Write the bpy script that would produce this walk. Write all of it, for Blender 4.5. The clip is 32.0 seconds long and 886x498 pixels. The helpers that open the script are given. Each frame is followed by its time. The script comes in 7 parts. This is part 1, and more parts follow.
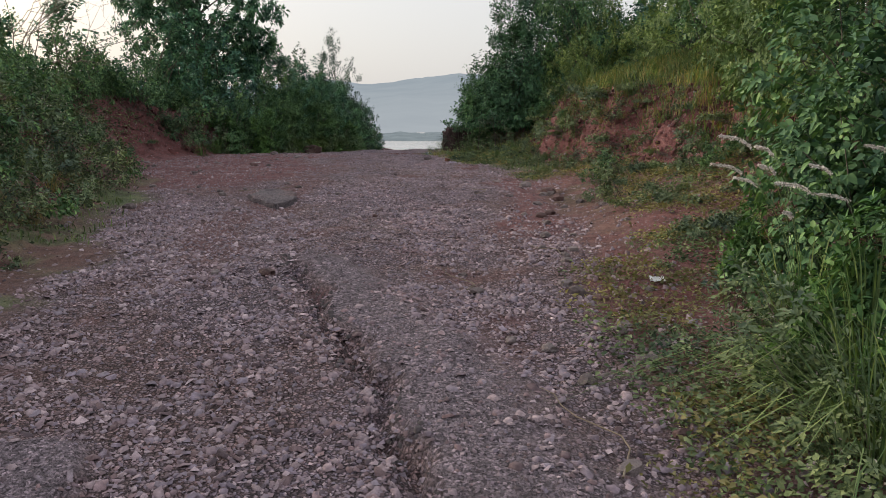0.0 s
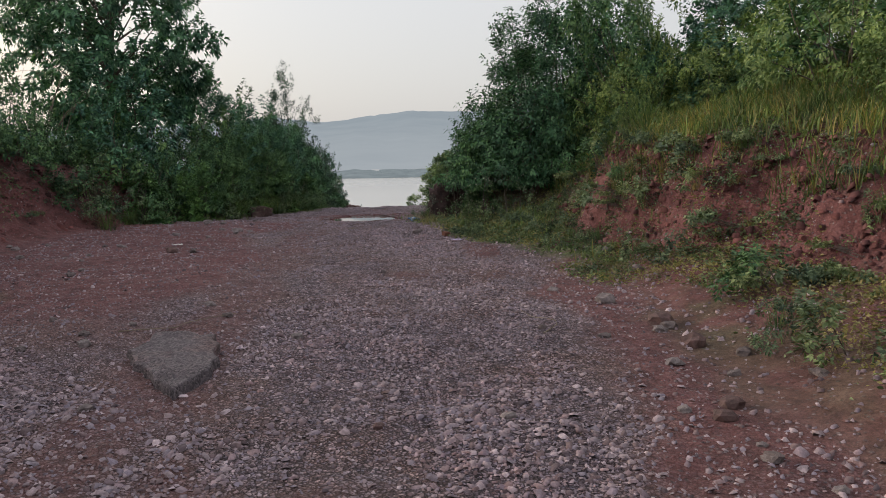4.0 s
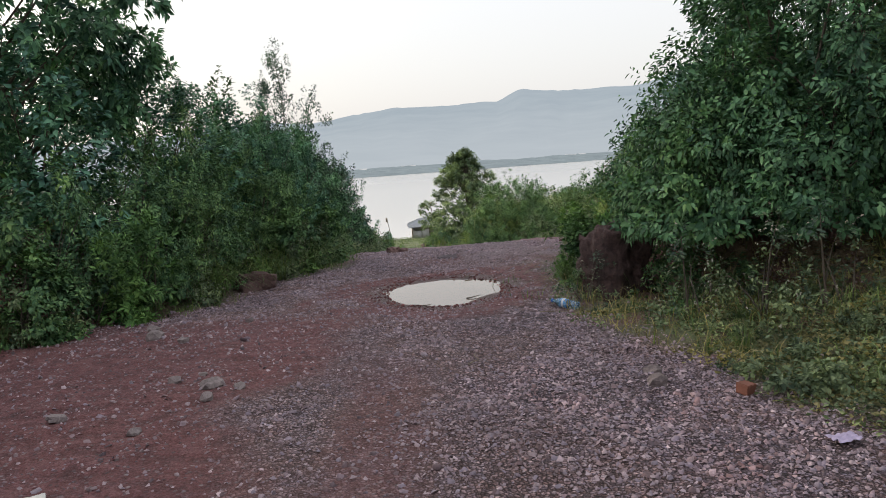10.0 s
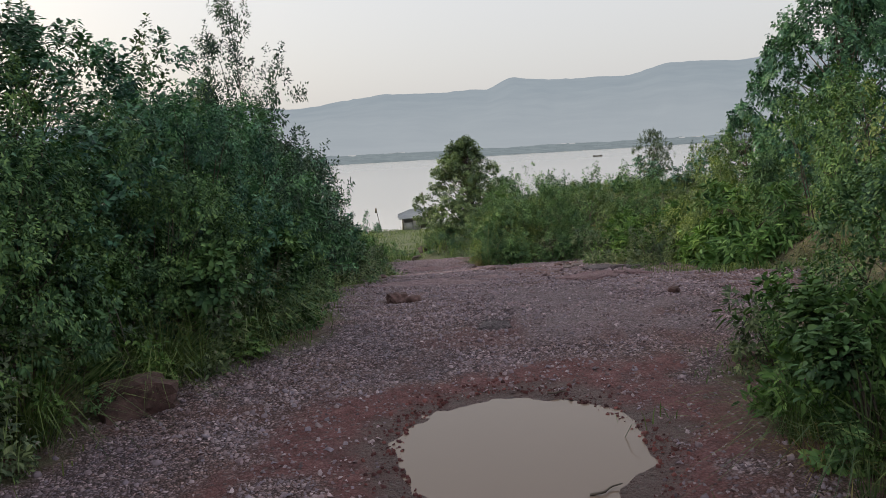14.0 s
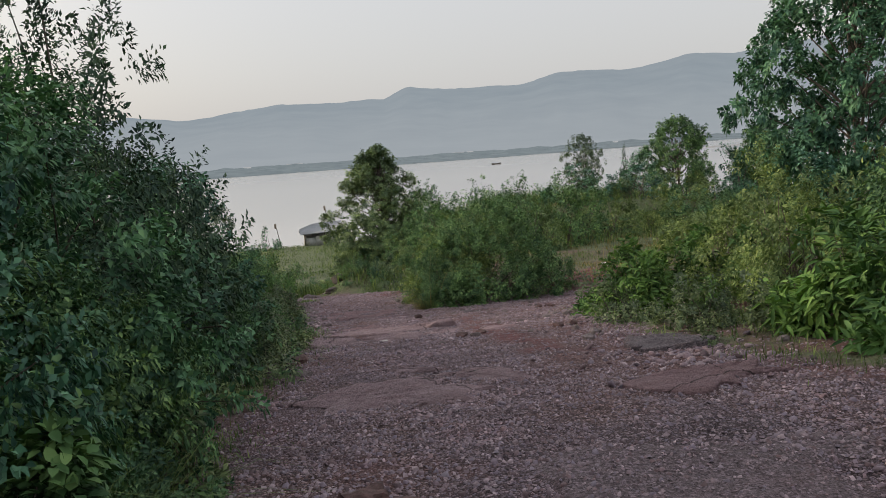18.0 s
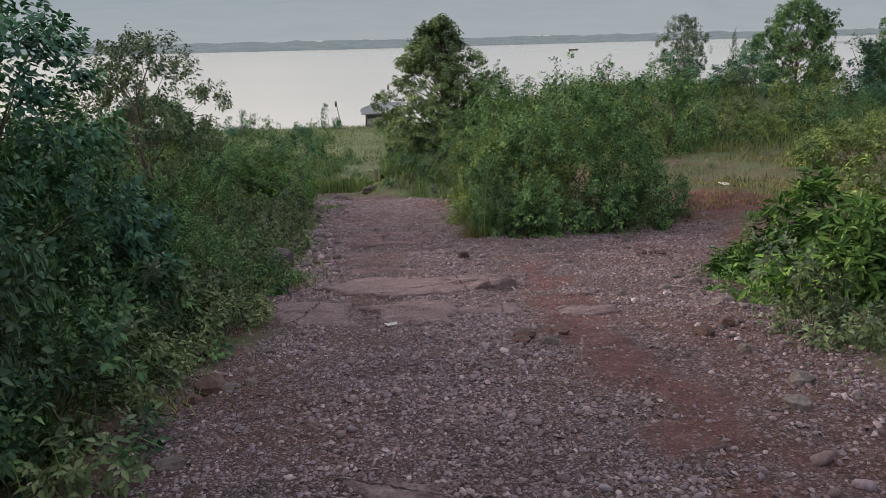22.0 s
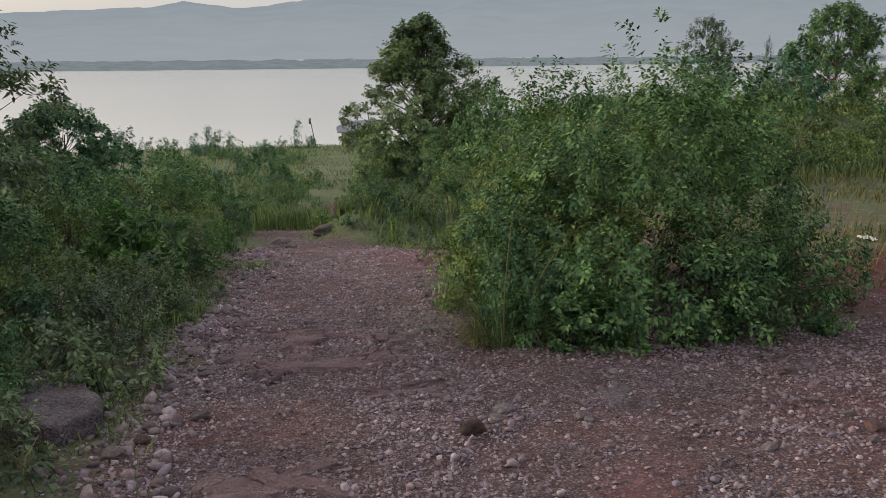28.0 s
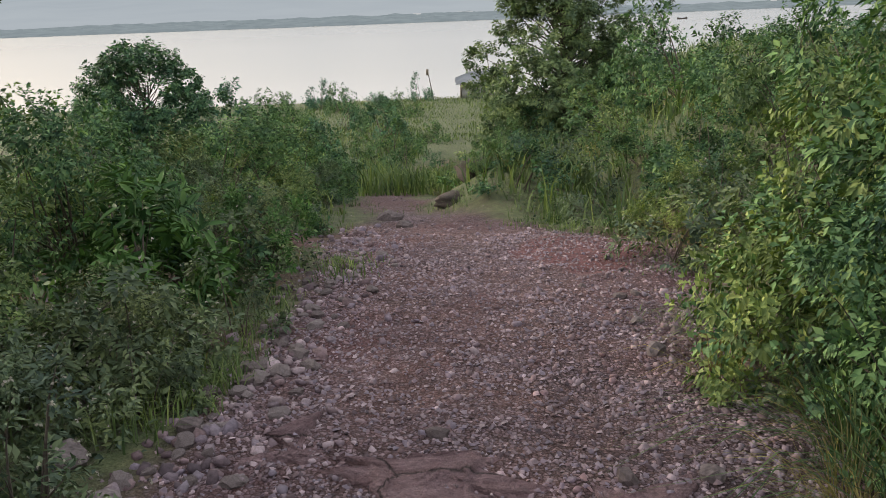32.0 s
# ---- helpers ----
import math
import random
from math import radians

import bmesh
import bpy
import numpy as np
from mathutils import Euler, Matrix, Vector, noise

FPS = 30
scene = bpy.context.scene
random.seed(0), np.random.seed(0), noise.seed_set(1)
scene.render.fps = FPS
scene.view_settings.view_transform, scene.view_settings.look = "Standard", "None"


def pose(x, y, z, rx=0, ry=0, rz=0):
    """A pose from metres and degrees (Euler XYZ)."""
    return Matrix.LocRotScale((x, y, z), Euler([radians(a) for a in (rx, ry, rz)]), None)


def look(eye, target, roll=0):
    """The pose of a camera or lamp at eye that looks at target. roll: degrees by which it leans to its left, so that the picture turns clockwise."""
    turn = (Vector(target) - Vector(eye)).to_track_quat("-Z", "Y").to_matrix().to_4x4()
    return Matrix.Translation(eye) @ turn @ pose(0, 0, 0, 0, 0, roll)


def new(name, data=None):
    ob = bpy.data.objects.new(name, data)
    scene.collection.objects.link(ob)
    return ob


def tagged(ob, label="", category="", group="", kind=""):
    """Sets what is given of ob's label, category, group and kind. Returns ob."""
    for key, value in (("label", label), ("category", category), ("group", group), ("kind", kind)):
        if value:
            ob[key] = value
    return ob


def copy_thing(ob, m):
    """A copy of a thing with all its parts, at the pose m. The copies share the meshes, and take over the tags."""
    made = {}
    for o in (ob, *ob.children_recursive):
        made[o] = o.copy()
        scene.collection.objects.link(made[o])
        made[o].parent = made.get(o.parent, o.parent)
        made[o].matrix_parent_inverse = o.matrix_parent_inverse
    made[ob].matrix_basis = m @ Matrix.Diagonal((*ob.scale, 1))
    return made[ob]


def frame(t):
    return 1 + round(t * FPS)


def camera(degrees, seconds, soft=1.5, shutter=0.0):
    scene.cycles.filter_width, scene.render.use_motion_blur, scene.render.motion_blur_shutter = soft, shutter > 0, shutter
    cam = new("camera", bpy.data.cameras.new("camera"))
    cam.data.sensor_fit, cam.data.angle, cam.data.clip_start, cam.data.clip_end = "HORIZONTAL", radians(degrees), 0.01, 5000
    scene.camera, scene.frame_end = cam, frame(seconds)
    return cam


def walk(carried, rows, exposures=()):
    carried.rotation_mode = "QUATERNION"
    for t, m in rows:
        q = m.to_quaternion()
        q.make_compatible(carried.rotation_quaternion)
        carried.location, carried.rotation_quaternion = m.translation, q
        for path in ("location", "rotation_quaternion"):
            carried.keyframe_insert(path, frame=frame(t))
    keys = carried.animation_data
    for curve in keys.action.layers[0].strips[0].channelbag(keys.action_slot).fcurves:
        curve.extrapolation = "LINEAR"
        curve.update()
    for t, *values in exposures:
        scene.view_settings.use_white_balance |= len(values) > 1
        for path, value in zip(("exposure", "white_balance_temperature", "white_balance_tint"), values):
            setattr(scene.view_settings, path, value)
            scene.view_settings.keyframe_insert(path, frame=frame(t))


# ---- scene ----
cam = camera(58.5, 32.0, 0.5)
METRES, EYE, TILT, LEAN, TURN = 35.0, 1.4, -8.4, 0.0, 0.0
ROWS = [
    (0.0, 0.0, 0.0, 0.0, -0.0, 0.0, 0.0),
    (0.5, -0.0064, 0.0134, 0.0035, 0.12, 5.4, 0.08),
    (1.0, -0.0118, 0.0278, 0.0068, 0.23, 6.12, 0.34),
    (1.5, -0.0153, 0.0441, 0.0097, -1.0, 3.12, 1.74),
    (2.0, -0.016, 0.0612, 0.0134, -1.63, 2.78, 2.16),
    (2.5, -0.0176, 0.0779, 0.0168, -2.33, 2.78, 2.17),
    (4.5, -0.0168, 0.1388, 0.034, -3.11, 2.23, 1.18),
    (5.0, -0.0192, 0.1544, 0.0376, -2.3, 1.64, 0.5),
    (5.5, -0.02, 0.17, 0.0407, -1.78, 1.43, 3.03),
    (6.0, -0.0227, 0.1873, 0.044, -1.83, 0.82, 3.71),
    (6.5, -0.0271, 0.2042, 0.0481, -1.78, 0.28, 3.97),
    (7.0, -0.0291, 0.221, 0.0523, -1.86, 0.9, 3.48),
    (7.5, -0.0336, 0.2371, 0.0558, -2.08, 3.96, 2.78),
    (8.0, -0.0369, 0.2543, 0.0578, -2.89, 3.87, 2.7),
    (8.5, -0.0414, 0.2714, 0.061, -3.32, 3.61, 2.08),
    (9.0, -0.0454, 0.2887, 0.0644, -3.55, 3.32, 2.3),
    (9.5, -0.048, 0.3073, 0.0685, -3.73, 3.16, 2.86),
    (10.0, -0.0524, 0.3246, 0.0718, -3.63, 2.17, 4.57),
    (10.5, -0.0543, 0.3414, 0.075, -3.65, 1.69, 4.62),
    (11.0, -0.058, 0.3576, 0.0777, -3.65, 1.65, 4.67),
    (11.5, -0.0594, 0.3742, 0.0804, -3.8, 1.5, 4.83),
    (12.0, -0.0594, 0.3911, 0.0841, -3.87, 1.47, 4.9),
    (12.5, -0.0593, 0.4084, 0.0869, -3.81, 1.61, 4.99),
    (13.0, -0.0567, 0.4261, 0.0899, -4.14, 1.49, 4.57),
    (13.5, -0.0571, 0.4438, 0.0929, -4.24, 1.36, 4.08),
    (14.0, -0.0554, 0.4608, 0.0955, -4.53, 1.22, 3.86),
    (14.5, -0.0558, 0.4776, 0.0983, -4.48, 1.19, 3.7),
    (16.5, -0.0607, 0.5441, 0.1091, -6.97, 0.75, 6.5),
    (17.0, -0.061, 0.5607, 0.1113, -12.41, 1.36, 6.47),
    (17.5, -0.0611, 0.5758, 0.1136, -12.72, 1.13, 6.18),
    (18.0, -0.0589, 0.5912, 0.1161, -11.67, 1.3, 5.76),
    (18.5, -0.0579, 0.6068, 0.118, -9.86, 1.57, 4.35),
    (19.0, -0.0533, 0.6218, 0.1198, -6.45, 1.48, 2.66),
    (19.5, -0.0496, 0.6384, 0.1202, -5.46, -0.62, 1.07),
    (20.0, -0.0445, 0.6539, 0.1221, -5.22, -3.45, 1.36),
    (20.5, -0.0398, 0.6695, 0.1237, -6.22, -4.36, 2.21),
    (21.0, -0.0383, 0.6844, 0.1259, -6.87, -6.83, 2.8),
    (21.5, -0.0345, 0.6988, 0.1261, -7.12, -6.52, 2.36),
    (22.0, -0.0312, 0.7135, 0.1266, -6.84, -6.65, 2.26),
    (22.5, -0.0266, 0.7266, 0.1281, -6.66, -7.14, 3.18),
    (23.0, -0.023, 0.7397, 0.1291, -6.8, -7.34, 2.95),
    (23.5, -0.0225, 0.7532, 0.1309, -6.79, -7.43, 3.52),
    (24.0, -0.0209, 0.7663, 0.1324, -7.08, -7.62, 4.49),
    (24.5, -0.0206, 0.7766, 0.1327, -7.27, -7.24, 4.27),
    (25.0, -0.0193, 0.7868, 0.1317, -7.76, -7.18, 4.14),
    (25.5, -0.0161, 0.7969, 0.1308, -8.23, -7.27, 3.35),
    (27.5, -0.0144, 0.8488, 0.1306, -8.32, -7.22, 2.1),
    (28.0, -0.0138, 0.8632, 0.1314, -8.24, -5.26, 1.69),
    (28.5, -0.0137, 0.876, 0.1325, -19.57, -6.0, 5.27),
    (29.0, -0.012, 0.8892, 0.1329, -19.04, -7.21, 2.73),
    (29.5, -0.0124, 0.9016, 0.1326, -14.48, -7.74, -0.03),
    (30.0, -0.0136, 0.9168, 0.1336, -6.99, -7.98, -0.24),
    (30.5, -0.0143, 0.9312, 0.1339, -1.26, -8.02, -0.11),
    (31.0, -0.0162, 0.9444, 0.1326, 0.11, -8.12, -0.21),
    (31.5, -0.017, 0.9581, 0.1311, 1.11, -8.22, -0.07),
    (32.0, -0.0178, 0.9731, 0.1301, 0.1, -8.23, 2.06),
]
EXPOSURES = [(0, .02), (.4, -.1), (.6, -.28), (1.2, -.42), (1.4, .02), (2, .12), (4.5, -.12), (5, .0), (6, .19), (7, .2), (8, .17), (10, .32), (11, .27), (12, .15), (13, .0), (14, -.05), (17, -.14), (18, -.2), (19, -.21), (20, .34), (21, .33), (22, -.06), (23, .0), (24, -.02), (25, .04), (27.5, -.08), (28, -.22), (29, .3), (30, .2), (31, .15), (32, .14)]
walk(cam, [(t, pose(0, 0, EYE, TILT, LEAN, TURN) @ pose(METRES * x, METRES * y, METRES * z, 90 + pitch, roll, yaw)) for t, x, y, z, yaw, pitch, roll in ROWS], EXPOSURES)

# ---- world, sun, exposure ----
SUN_EL, SUN_AZ = 16.0, -62.0          # degrees; azimuth from +y towards +x
world = bpy.data.worlds.new("world")
scene.world = world
world.use_nodes = True
wn, wl = world.node_tree.nodes, world.node_tree.links
wn.clear()
sky = wn.new("ShaderNodeTexSky")
sky.sky_type, sky.sun_disc = "NISHITA", False
sky.sun_elevation, sky.sun_rotation = radians(SUN_EL), radians(SUN_AZ)
sky.air_density, sky.dust_density, sky.ozone_density = 1.0, 6.0, 1.0
bg_sky, bg_haze, both, out = wn.new("ShaderNodeBackground"), wn.new("ShaderNodeBackground"), wn.new("ShaderNodeAddShader"), wn.new("ShaderNodeOutputWorld")
bg_sky.inputs[1].default_value = 0.07
bg_haze.inputs[0].default_value = (0.60, 0.592, 0.598, 1)
# an overcast sky brightens evenly from the horizon to the zenith
wtc, wsep, wmap = wn.new("ShaderNodeTexCoord"), wn.new("ShaderNodeSeparateXYZ"), wn.new("ShaderNodeMapRange")
wl.new(wtc.outputs["Generated"], wsep.inputs[0])
wl.new(wsep.outputs["Z"], wmap.inputs[0])
wmap.inputs[3].default_value, wmap.inputs[4].default_value = 0.98, 1.4
wl.new(wmap.outputs[0], bg_haze.inputs[1])
wl.new(sky.outputs[0], bg_sky.inputs[0])
wl.new(bg_sky.outputs[0], both.inputs[0])
wl.new(bg_haze.outputs[0], both.inputs[1])
wl.new(both.outputs[0], out.inputs[0])

sun = new("sun", bpy.data.lights.new("sun", "SUN"))
sun.data.energy, sun.data.angle, sun.data.color = 2.7, radians(8), (1.0, 0.86, 0.70)
_a, _e = radians(SUN_AZ), radians(SUN_EL)
sun.matrix_world = look((0, 0, 50), Vector((0, 0, 50)) - Vector((math.sin(_a) * math.cos(_e), math.cos(_a) * math.cos(_e), math.sin(_e))))


# ---- materials ----
def mat(name):
    m = bpy.data.materials.new(name)
    m.use_nodes = True
    return m, m.node_tree.nodes, m.node_tree.links, m.node_tree.nodes["Principled BSDF"]


def ramp(n, stops):
    r = n.new("ShaderNodeValToRGB")
    while len(r.color_ramp.elements) < len(stops):
        r.color_ramp.elements.new(0.5)
    for e, (p, c) in zip(r.color_ramp.elements, stops):
        e.position, e.color = p, (*c, 1) if len(c) == 3 else c
    return r


def noise_node(n, l, scale, detail=4, rough=0.6, space="Object"):
    t = n.new("ShaderNodeTexCoord")
    x = n.new("ShaderNodeTexNoise")
    x.inputs["Scale"].default_value, x.inputs["Detail"].default_value, x.inputs["Roughness"].default_value = scale, detail, rough
    l.new(t.outputs[space], x.inputs["Vector"])
    return x


def mix(n, l, fac, a, b, kind="MIX"):
    m = n.new("ShaderNodeMix")
    m.data_type, m.blend_type = "RGBA", kind
    for sock, v in ((m.inputs[0], fac), (m.inputs[6], a), (m.inputs[7], b)):
        if hasattr(v, "links"):
            l.new(v, sock)
        elif isinstance(v, (int, float)):
            sock.default_value = v
        else:
            sock.default_value = (*v, 1)
    return m.outputs[2]


def bump(n, l, height, strength, dist, bsdf, prev=None):
    b = n.new("ShaderNodeBump")
    b.inputs["Strength"].default_value, b.inputs["Distance"].default_value = strength, dist
    l.new(height, b.inputs["Height"])
    if prev:
        l.new(prev, b.inputs["Normal"])
    l.new(b.outputs[0], bsdf.inputs["Normal"])
    return b.outputs[0]


def rough_mat(name, stops, scale, fine, bump_s=0.4, bump_d=0.01, rough=0.85, vary=0.25, by="Object"):
    """A dull surface: colours by coarse noise, darkened and lightened by fine noise, with relief."""
    m, n, l, b = mat(name)
    a, f = noise_node(n, l, scale, 5), noise_node(n, l, fine, 6, 0.7)
    r = ramp(n, stops)
    l.new(a.outputs["Fac"], r.inputs[0])
    g = ramp(n, [(0.3, (1 - vary * 1.6,) * 3), (0.7, (1 + vary,) * 3)])
    l.new(f.outputs["Fac"], g.inputs[0])
    c = mix(n, l, 1.0, r.outputs[0], g.outputs[0], "MULTIPLY")
    if by == "Island":
        geo = n.new("ShaderNodeNewGeometry")
        h = ramp(n, [(0, (0.3, 0.27, 0.29)), (0.18, (0.62, 0.5, 0.46)), (0.36, (0.8, 0.81, 0.9)), (0.52, (0.95, 0.78, 0.72)), (0.66, (0.8, 0.82, 0.88)), (0.8, (1.08, 1.0, 0.94)), (0.93, (1.28, 1.22, 1.16)), (1, (1.75, 1.68, 1.6))])
        l.new(geo.outputs["Random Per Island"], h.inputs[0])
        c = mix(n, l, 1.0, c, h.outputs[0], "MULTIPLY")
    if by == "Random":
        inf = n.new("ShaderNodeObjectInfo")
        h = ramp(n, [(0, (0.65, 0.6, 0.6)), (1, (1.3, 1.3, 1.3))])
        l.new(inf.outputs["Random"], h.inputs[0])
        c = mix(n, l, 1.0, c, h.outputs[0], "MULTIPLY")
    l.new(c, b.inputs["Base Color"])
    b.inputs["Roughness"].default_value = rough
    bump(n, l, f.outputs["Fac"], bump_s, bump_d, b)
    return m


def leaf_mat(name, dark, mid, light, rough=0.66, trans=0.07):
    """Leaf green that changes from leaf to leaf and from clump to clump, with some light through the blade."""
    m, n, l, b = mat(name)
    geo, inf = n.new("ShaderNodeNewGeometry"), n.new("ShaderNodeObjectInfo")
    mid = (mid[0] * 1.1, mid[1] * 1.06, mid[2] * 1.02)
    low, high = tuple(.78 * a + .22 * b for a, b in zip(dark, mid)), tuple(.4 * a + .6 * b for a, b in zip(mid, light))
    r = ramp(n, [(0.0, low), (0.45, mid), (0.9, high), (1.0, light)])
    l.new(geo.outputs["Random Per Island"], r.inputs[0])
    big = noise_node(n, l, 2.1, 3)
    g = ramp(n, [(0.34, (0.5, 0.57, 0.68)), (0.66, (1.55, 1.48, 1.2))])
    l.new(big.outputs["Fac"], g.inputs[0])
    c = mix(n, l, 1.0, r.outputs[0], g.outputs[0], "MULTIPLY")
    h = ramp(n, [(0, (0.85, 0.9, 1.0)), (1, (1.15, 1.1, 0.95))])
    l.new(inf.outputs["Random"], h.inputs[0])
    c = mix(n, l, 1.0, c, h.outputs[0], "MULTIPLY")
    l.new(c, b.inputs["Base Color"])
    b.inputs["Roughness"].default_value = rough
    b.inputs["Specular IOR Level"].default_value = 0.2
    tr, ad, o = n.new("ShaderNodeBsdfTranslucent"), n.new("ShaderNodeMixShader"), n["Material Output"]
    tc = mix(n, l, 1.0, c, (1.5, 1.7, 0.7), "MULTIPLY")
    l.new(tc, tr.inputs[0])
    ad.inputs[0].default_value = trans
    l.new(b.outputs[0], ad.inputs[1])
    l.new(tr.outputs[0], ad.inputs[2])
    l.new(ad.outputs[0], o.inputs[0])
    return m


M_LEAF_DARK = leaf_mat("leaf_dark_green", (0.018, 0.05, 0.04), (0.058, 0.15, 0.1), (0.15, 0.29, 0.19), 0.52)
M_LEAF_THORN = leaf_mat("leaf_thorn_green", (0.016, 0.034, 0.026), (0.04, 0.08, 0.056), (0.11, 0.165, 0.11))
M_LEAF_MID = leaf_mat("leaf_mid_green", (0.018, 0.048, 0.03), (0.067, 0.145, 0.074), (0.19, 0.3, 0.135))
M_LEAF_YELLOW = leaf_mat("leaf_yellow_green", (0.042, 0.08, 0.034), (0.122, 0.188, 0.074), (0.26, 0.32, 0.14))
M_LEAF_BRIGHT = leaf_mat("leaf_bright_green", (0.026, 0.07, 0.024), (0.074, 0.16, 0.05), (0.17, 0.28, 0.095))
M_LEAF_GREY = leaf_mat("leaf_grey_green", (0.035, 0.058, 0.04), (0.095, 0.138, 0.085), (0.2, 0.25, 0.155))
M_LEAF_OVAL = leaf_mat("leaf_oval_green", (0.016, 0.044, 0.027), (0.054, 0.135, 0.07), (0.145, 0.265, 0.14), 0.52)
M_LEAF_WEED = leaf_mat("leaf_weed_green", (0.025, 0.062, 0.026), (0.076, 0.16, 0.062), (0.18, 0.29, 0.11))
M_LEAF_TREE = leaf_mat("leaf_tree_green", (0.062, 0.105, 0.055), (0.14, 0.205, 0.11), (0.24, 0.31, 0.16))
M_GRASS = leaf_mat("grass_green", (0.038, 0.074, 0.034), (0.09, 0.142, 0.06), (0.2, 0.25, 0.11), 0.6, 0.15)
M_GRASS_DRY = leaf_mat("grass_dry", (0.11, 0.105, 0.05), (0.2, 0.18, 0.085), (0.3, 0.26, 0.14), 0.7, 0.15)
M_FLOWER = rough_mat("pale_flower", [(0.3, (0.3, 0.29, 0.22)), (0.7, (0.45, 0.42, 0.36))], 8, 60, 0.1, 0.001)
M_BARK = rough_mat("bark_grey_brown", [(0.3, (0.07, 0.055, 0.045)), (0.7, (0.15, 0.125, 0.1))], 6, 45, 0.6, 0.006)
M_TWIG = rough_mat("dry_twig", [(0.3, (0.16, 0.12, 0.085)), (0.7, (0.26, 0.21, 0.16))], 8, 60, 0.3, 0.002)
M_STONE = rough_mat("loose_gravel", [(0.3, (0.2, 0.162, 0.184)), (0.55, (0.31, 0.256, 0.292)), (0.75, (0.3, 0.205, 0.22))], 1.3, 40, 0.4, 0.004, 0.8, 0.2, "Island")
M_BOULDER = rough_mat("dark_red_boulder", [(0.3, (0.035, 0.02, 0.02)), (0.55, (0.08, 0.045, 0.043)), (0.75, (0.12, 0.078, 0.072))], 4, 22, 1.0, 0.03, 0.85, 0.35)
M_CRUST = rough_mat("packed_stone", [(0.3, (0.21, 0.168, 0.19)), (0.55, (0.32, 0.265, 0.298)), (0.75, (0.3, 0.205, 0.218))], 1.6, 40, 0.5, 0.005, 0.85, 0.3, "Island")
M_CLOD = rough_mat("red_clods", [(0.3, (0.075, 0.026, 0.027)), (0.55, (0.15, 0.055, 0.053)), (0.75, (0.2, 0.1, 0.095))], 3, 30, .6, .01, .95, .25, "Island")
M_COBBLE = rough_mat("pale_stone", [(0.3, (0.13, 0.105, 0.106)), (0.7, (0.225, 0.19, 0.188))], 9, 40, 0.6, 0.006, 0.85, 0.3, "Random")
M_REDROCK = rough_mat("red_brown_rock", [(0.3, (0.07, 0.04, 0.038)), (0.55, (0.125, 0.07, 0.065)), (0.75, (0.17, 0.11, 0.1))], 3, 26, 0.7, 0.012, 0.8, 0.3, "Random")


def slab_material(name, tint=(1, 1, 1)):
    """Layered bedrock: thin beds that run across the track, stained red, with open cracks."""
    m, n, l, b = mat(name)
    tc, mp = n.new("ShaderNodeTexCoord"), n.new("ShaderNodeMapping")
    mp.inputs["Scale"].default_value = (2.0, 9.0, 9.0)
    mp.inputs["Rotation"].default_value = (0, 0, 0.12)
    l.new(tc.outputs["Object"], mp.inputs[0])
    beds, fine = n.new("ShaderNodeTexNoise"), noise_node(n, l, 45, 6, 0.75)
    beds.inputs["Scale"].default_value, beds.inputs["Detail"].default_value, beds.inputs["Roughness"].default_value = 1.6, 7, 0.7
    l.new(mp.outputs[0], beds.inputs["Vector"])
    r = ramp(n, [(p, tuple(u * v for u, v in zip(c, tint))) for p, c in ((0.28, (0.22, 0.14, 0.148)), (0.42, (0.36, 0.25, 0.268)), (0.52, (0.32, 0.225, 0.245)), (0.62, (0.44, 0.325, 0.35)), (0.75, (0.37, 0.235, 0.245)))])
    l.new(beds.outputs["Fac"], r.inputs[0])
    g = ramp(n, [(0.32, (0.72,) * 3), (0.68, (1.22,) * 3)])
    l.new(fine.outputs["Fac"], g.inputs[0])
    l.new(mix(n, l, 1.0, r.outputs[0], g.outputs[0], "MULTIPLY"), b.inputs["Base Color"])
    b.inputs["Roughness"].default_value = 0.82
    warp = mix(n, l, 0.1, tc.outputs["Object"], noise_node(n, l, 6, 4).outputs["Color"])
    crk = n.new("ShaderNodeTexVoronoi")
    crk.feature = "DISTANCE_TO_EDGE"
    crk.inputs["Scale"].default_value = 0.95
    l.new(warp, crk.inputs["Vector"])
    gap = ramp(n, [(0.0, (0.0,) * 3), (0.009, (1.0,) * 3)])
    l.new(crk.outputs["Distance"], gap.inputs[0])
    l.new(mix(n, l, gap.outputs[0], (0.045, 0.03, 0.03), b.inputs["Base Color"].links[0].from_socket), b.inputs["Base Color"])
    p = bump(n, l, beds.outputs["Fac"], 1.0, 0.09, b)
    p = bump(n, l, gap.outputs[0], 0.8, 0.02, b, p)
    bump(n, l, fine.outputs["Fac"], 1.0, 0.02, b, p)
    return m


M_SLAB, M_LEDGE = slab_material("bedrock_slab"), slab_material("red_bedrock_ledge", (.78, .7, .7))


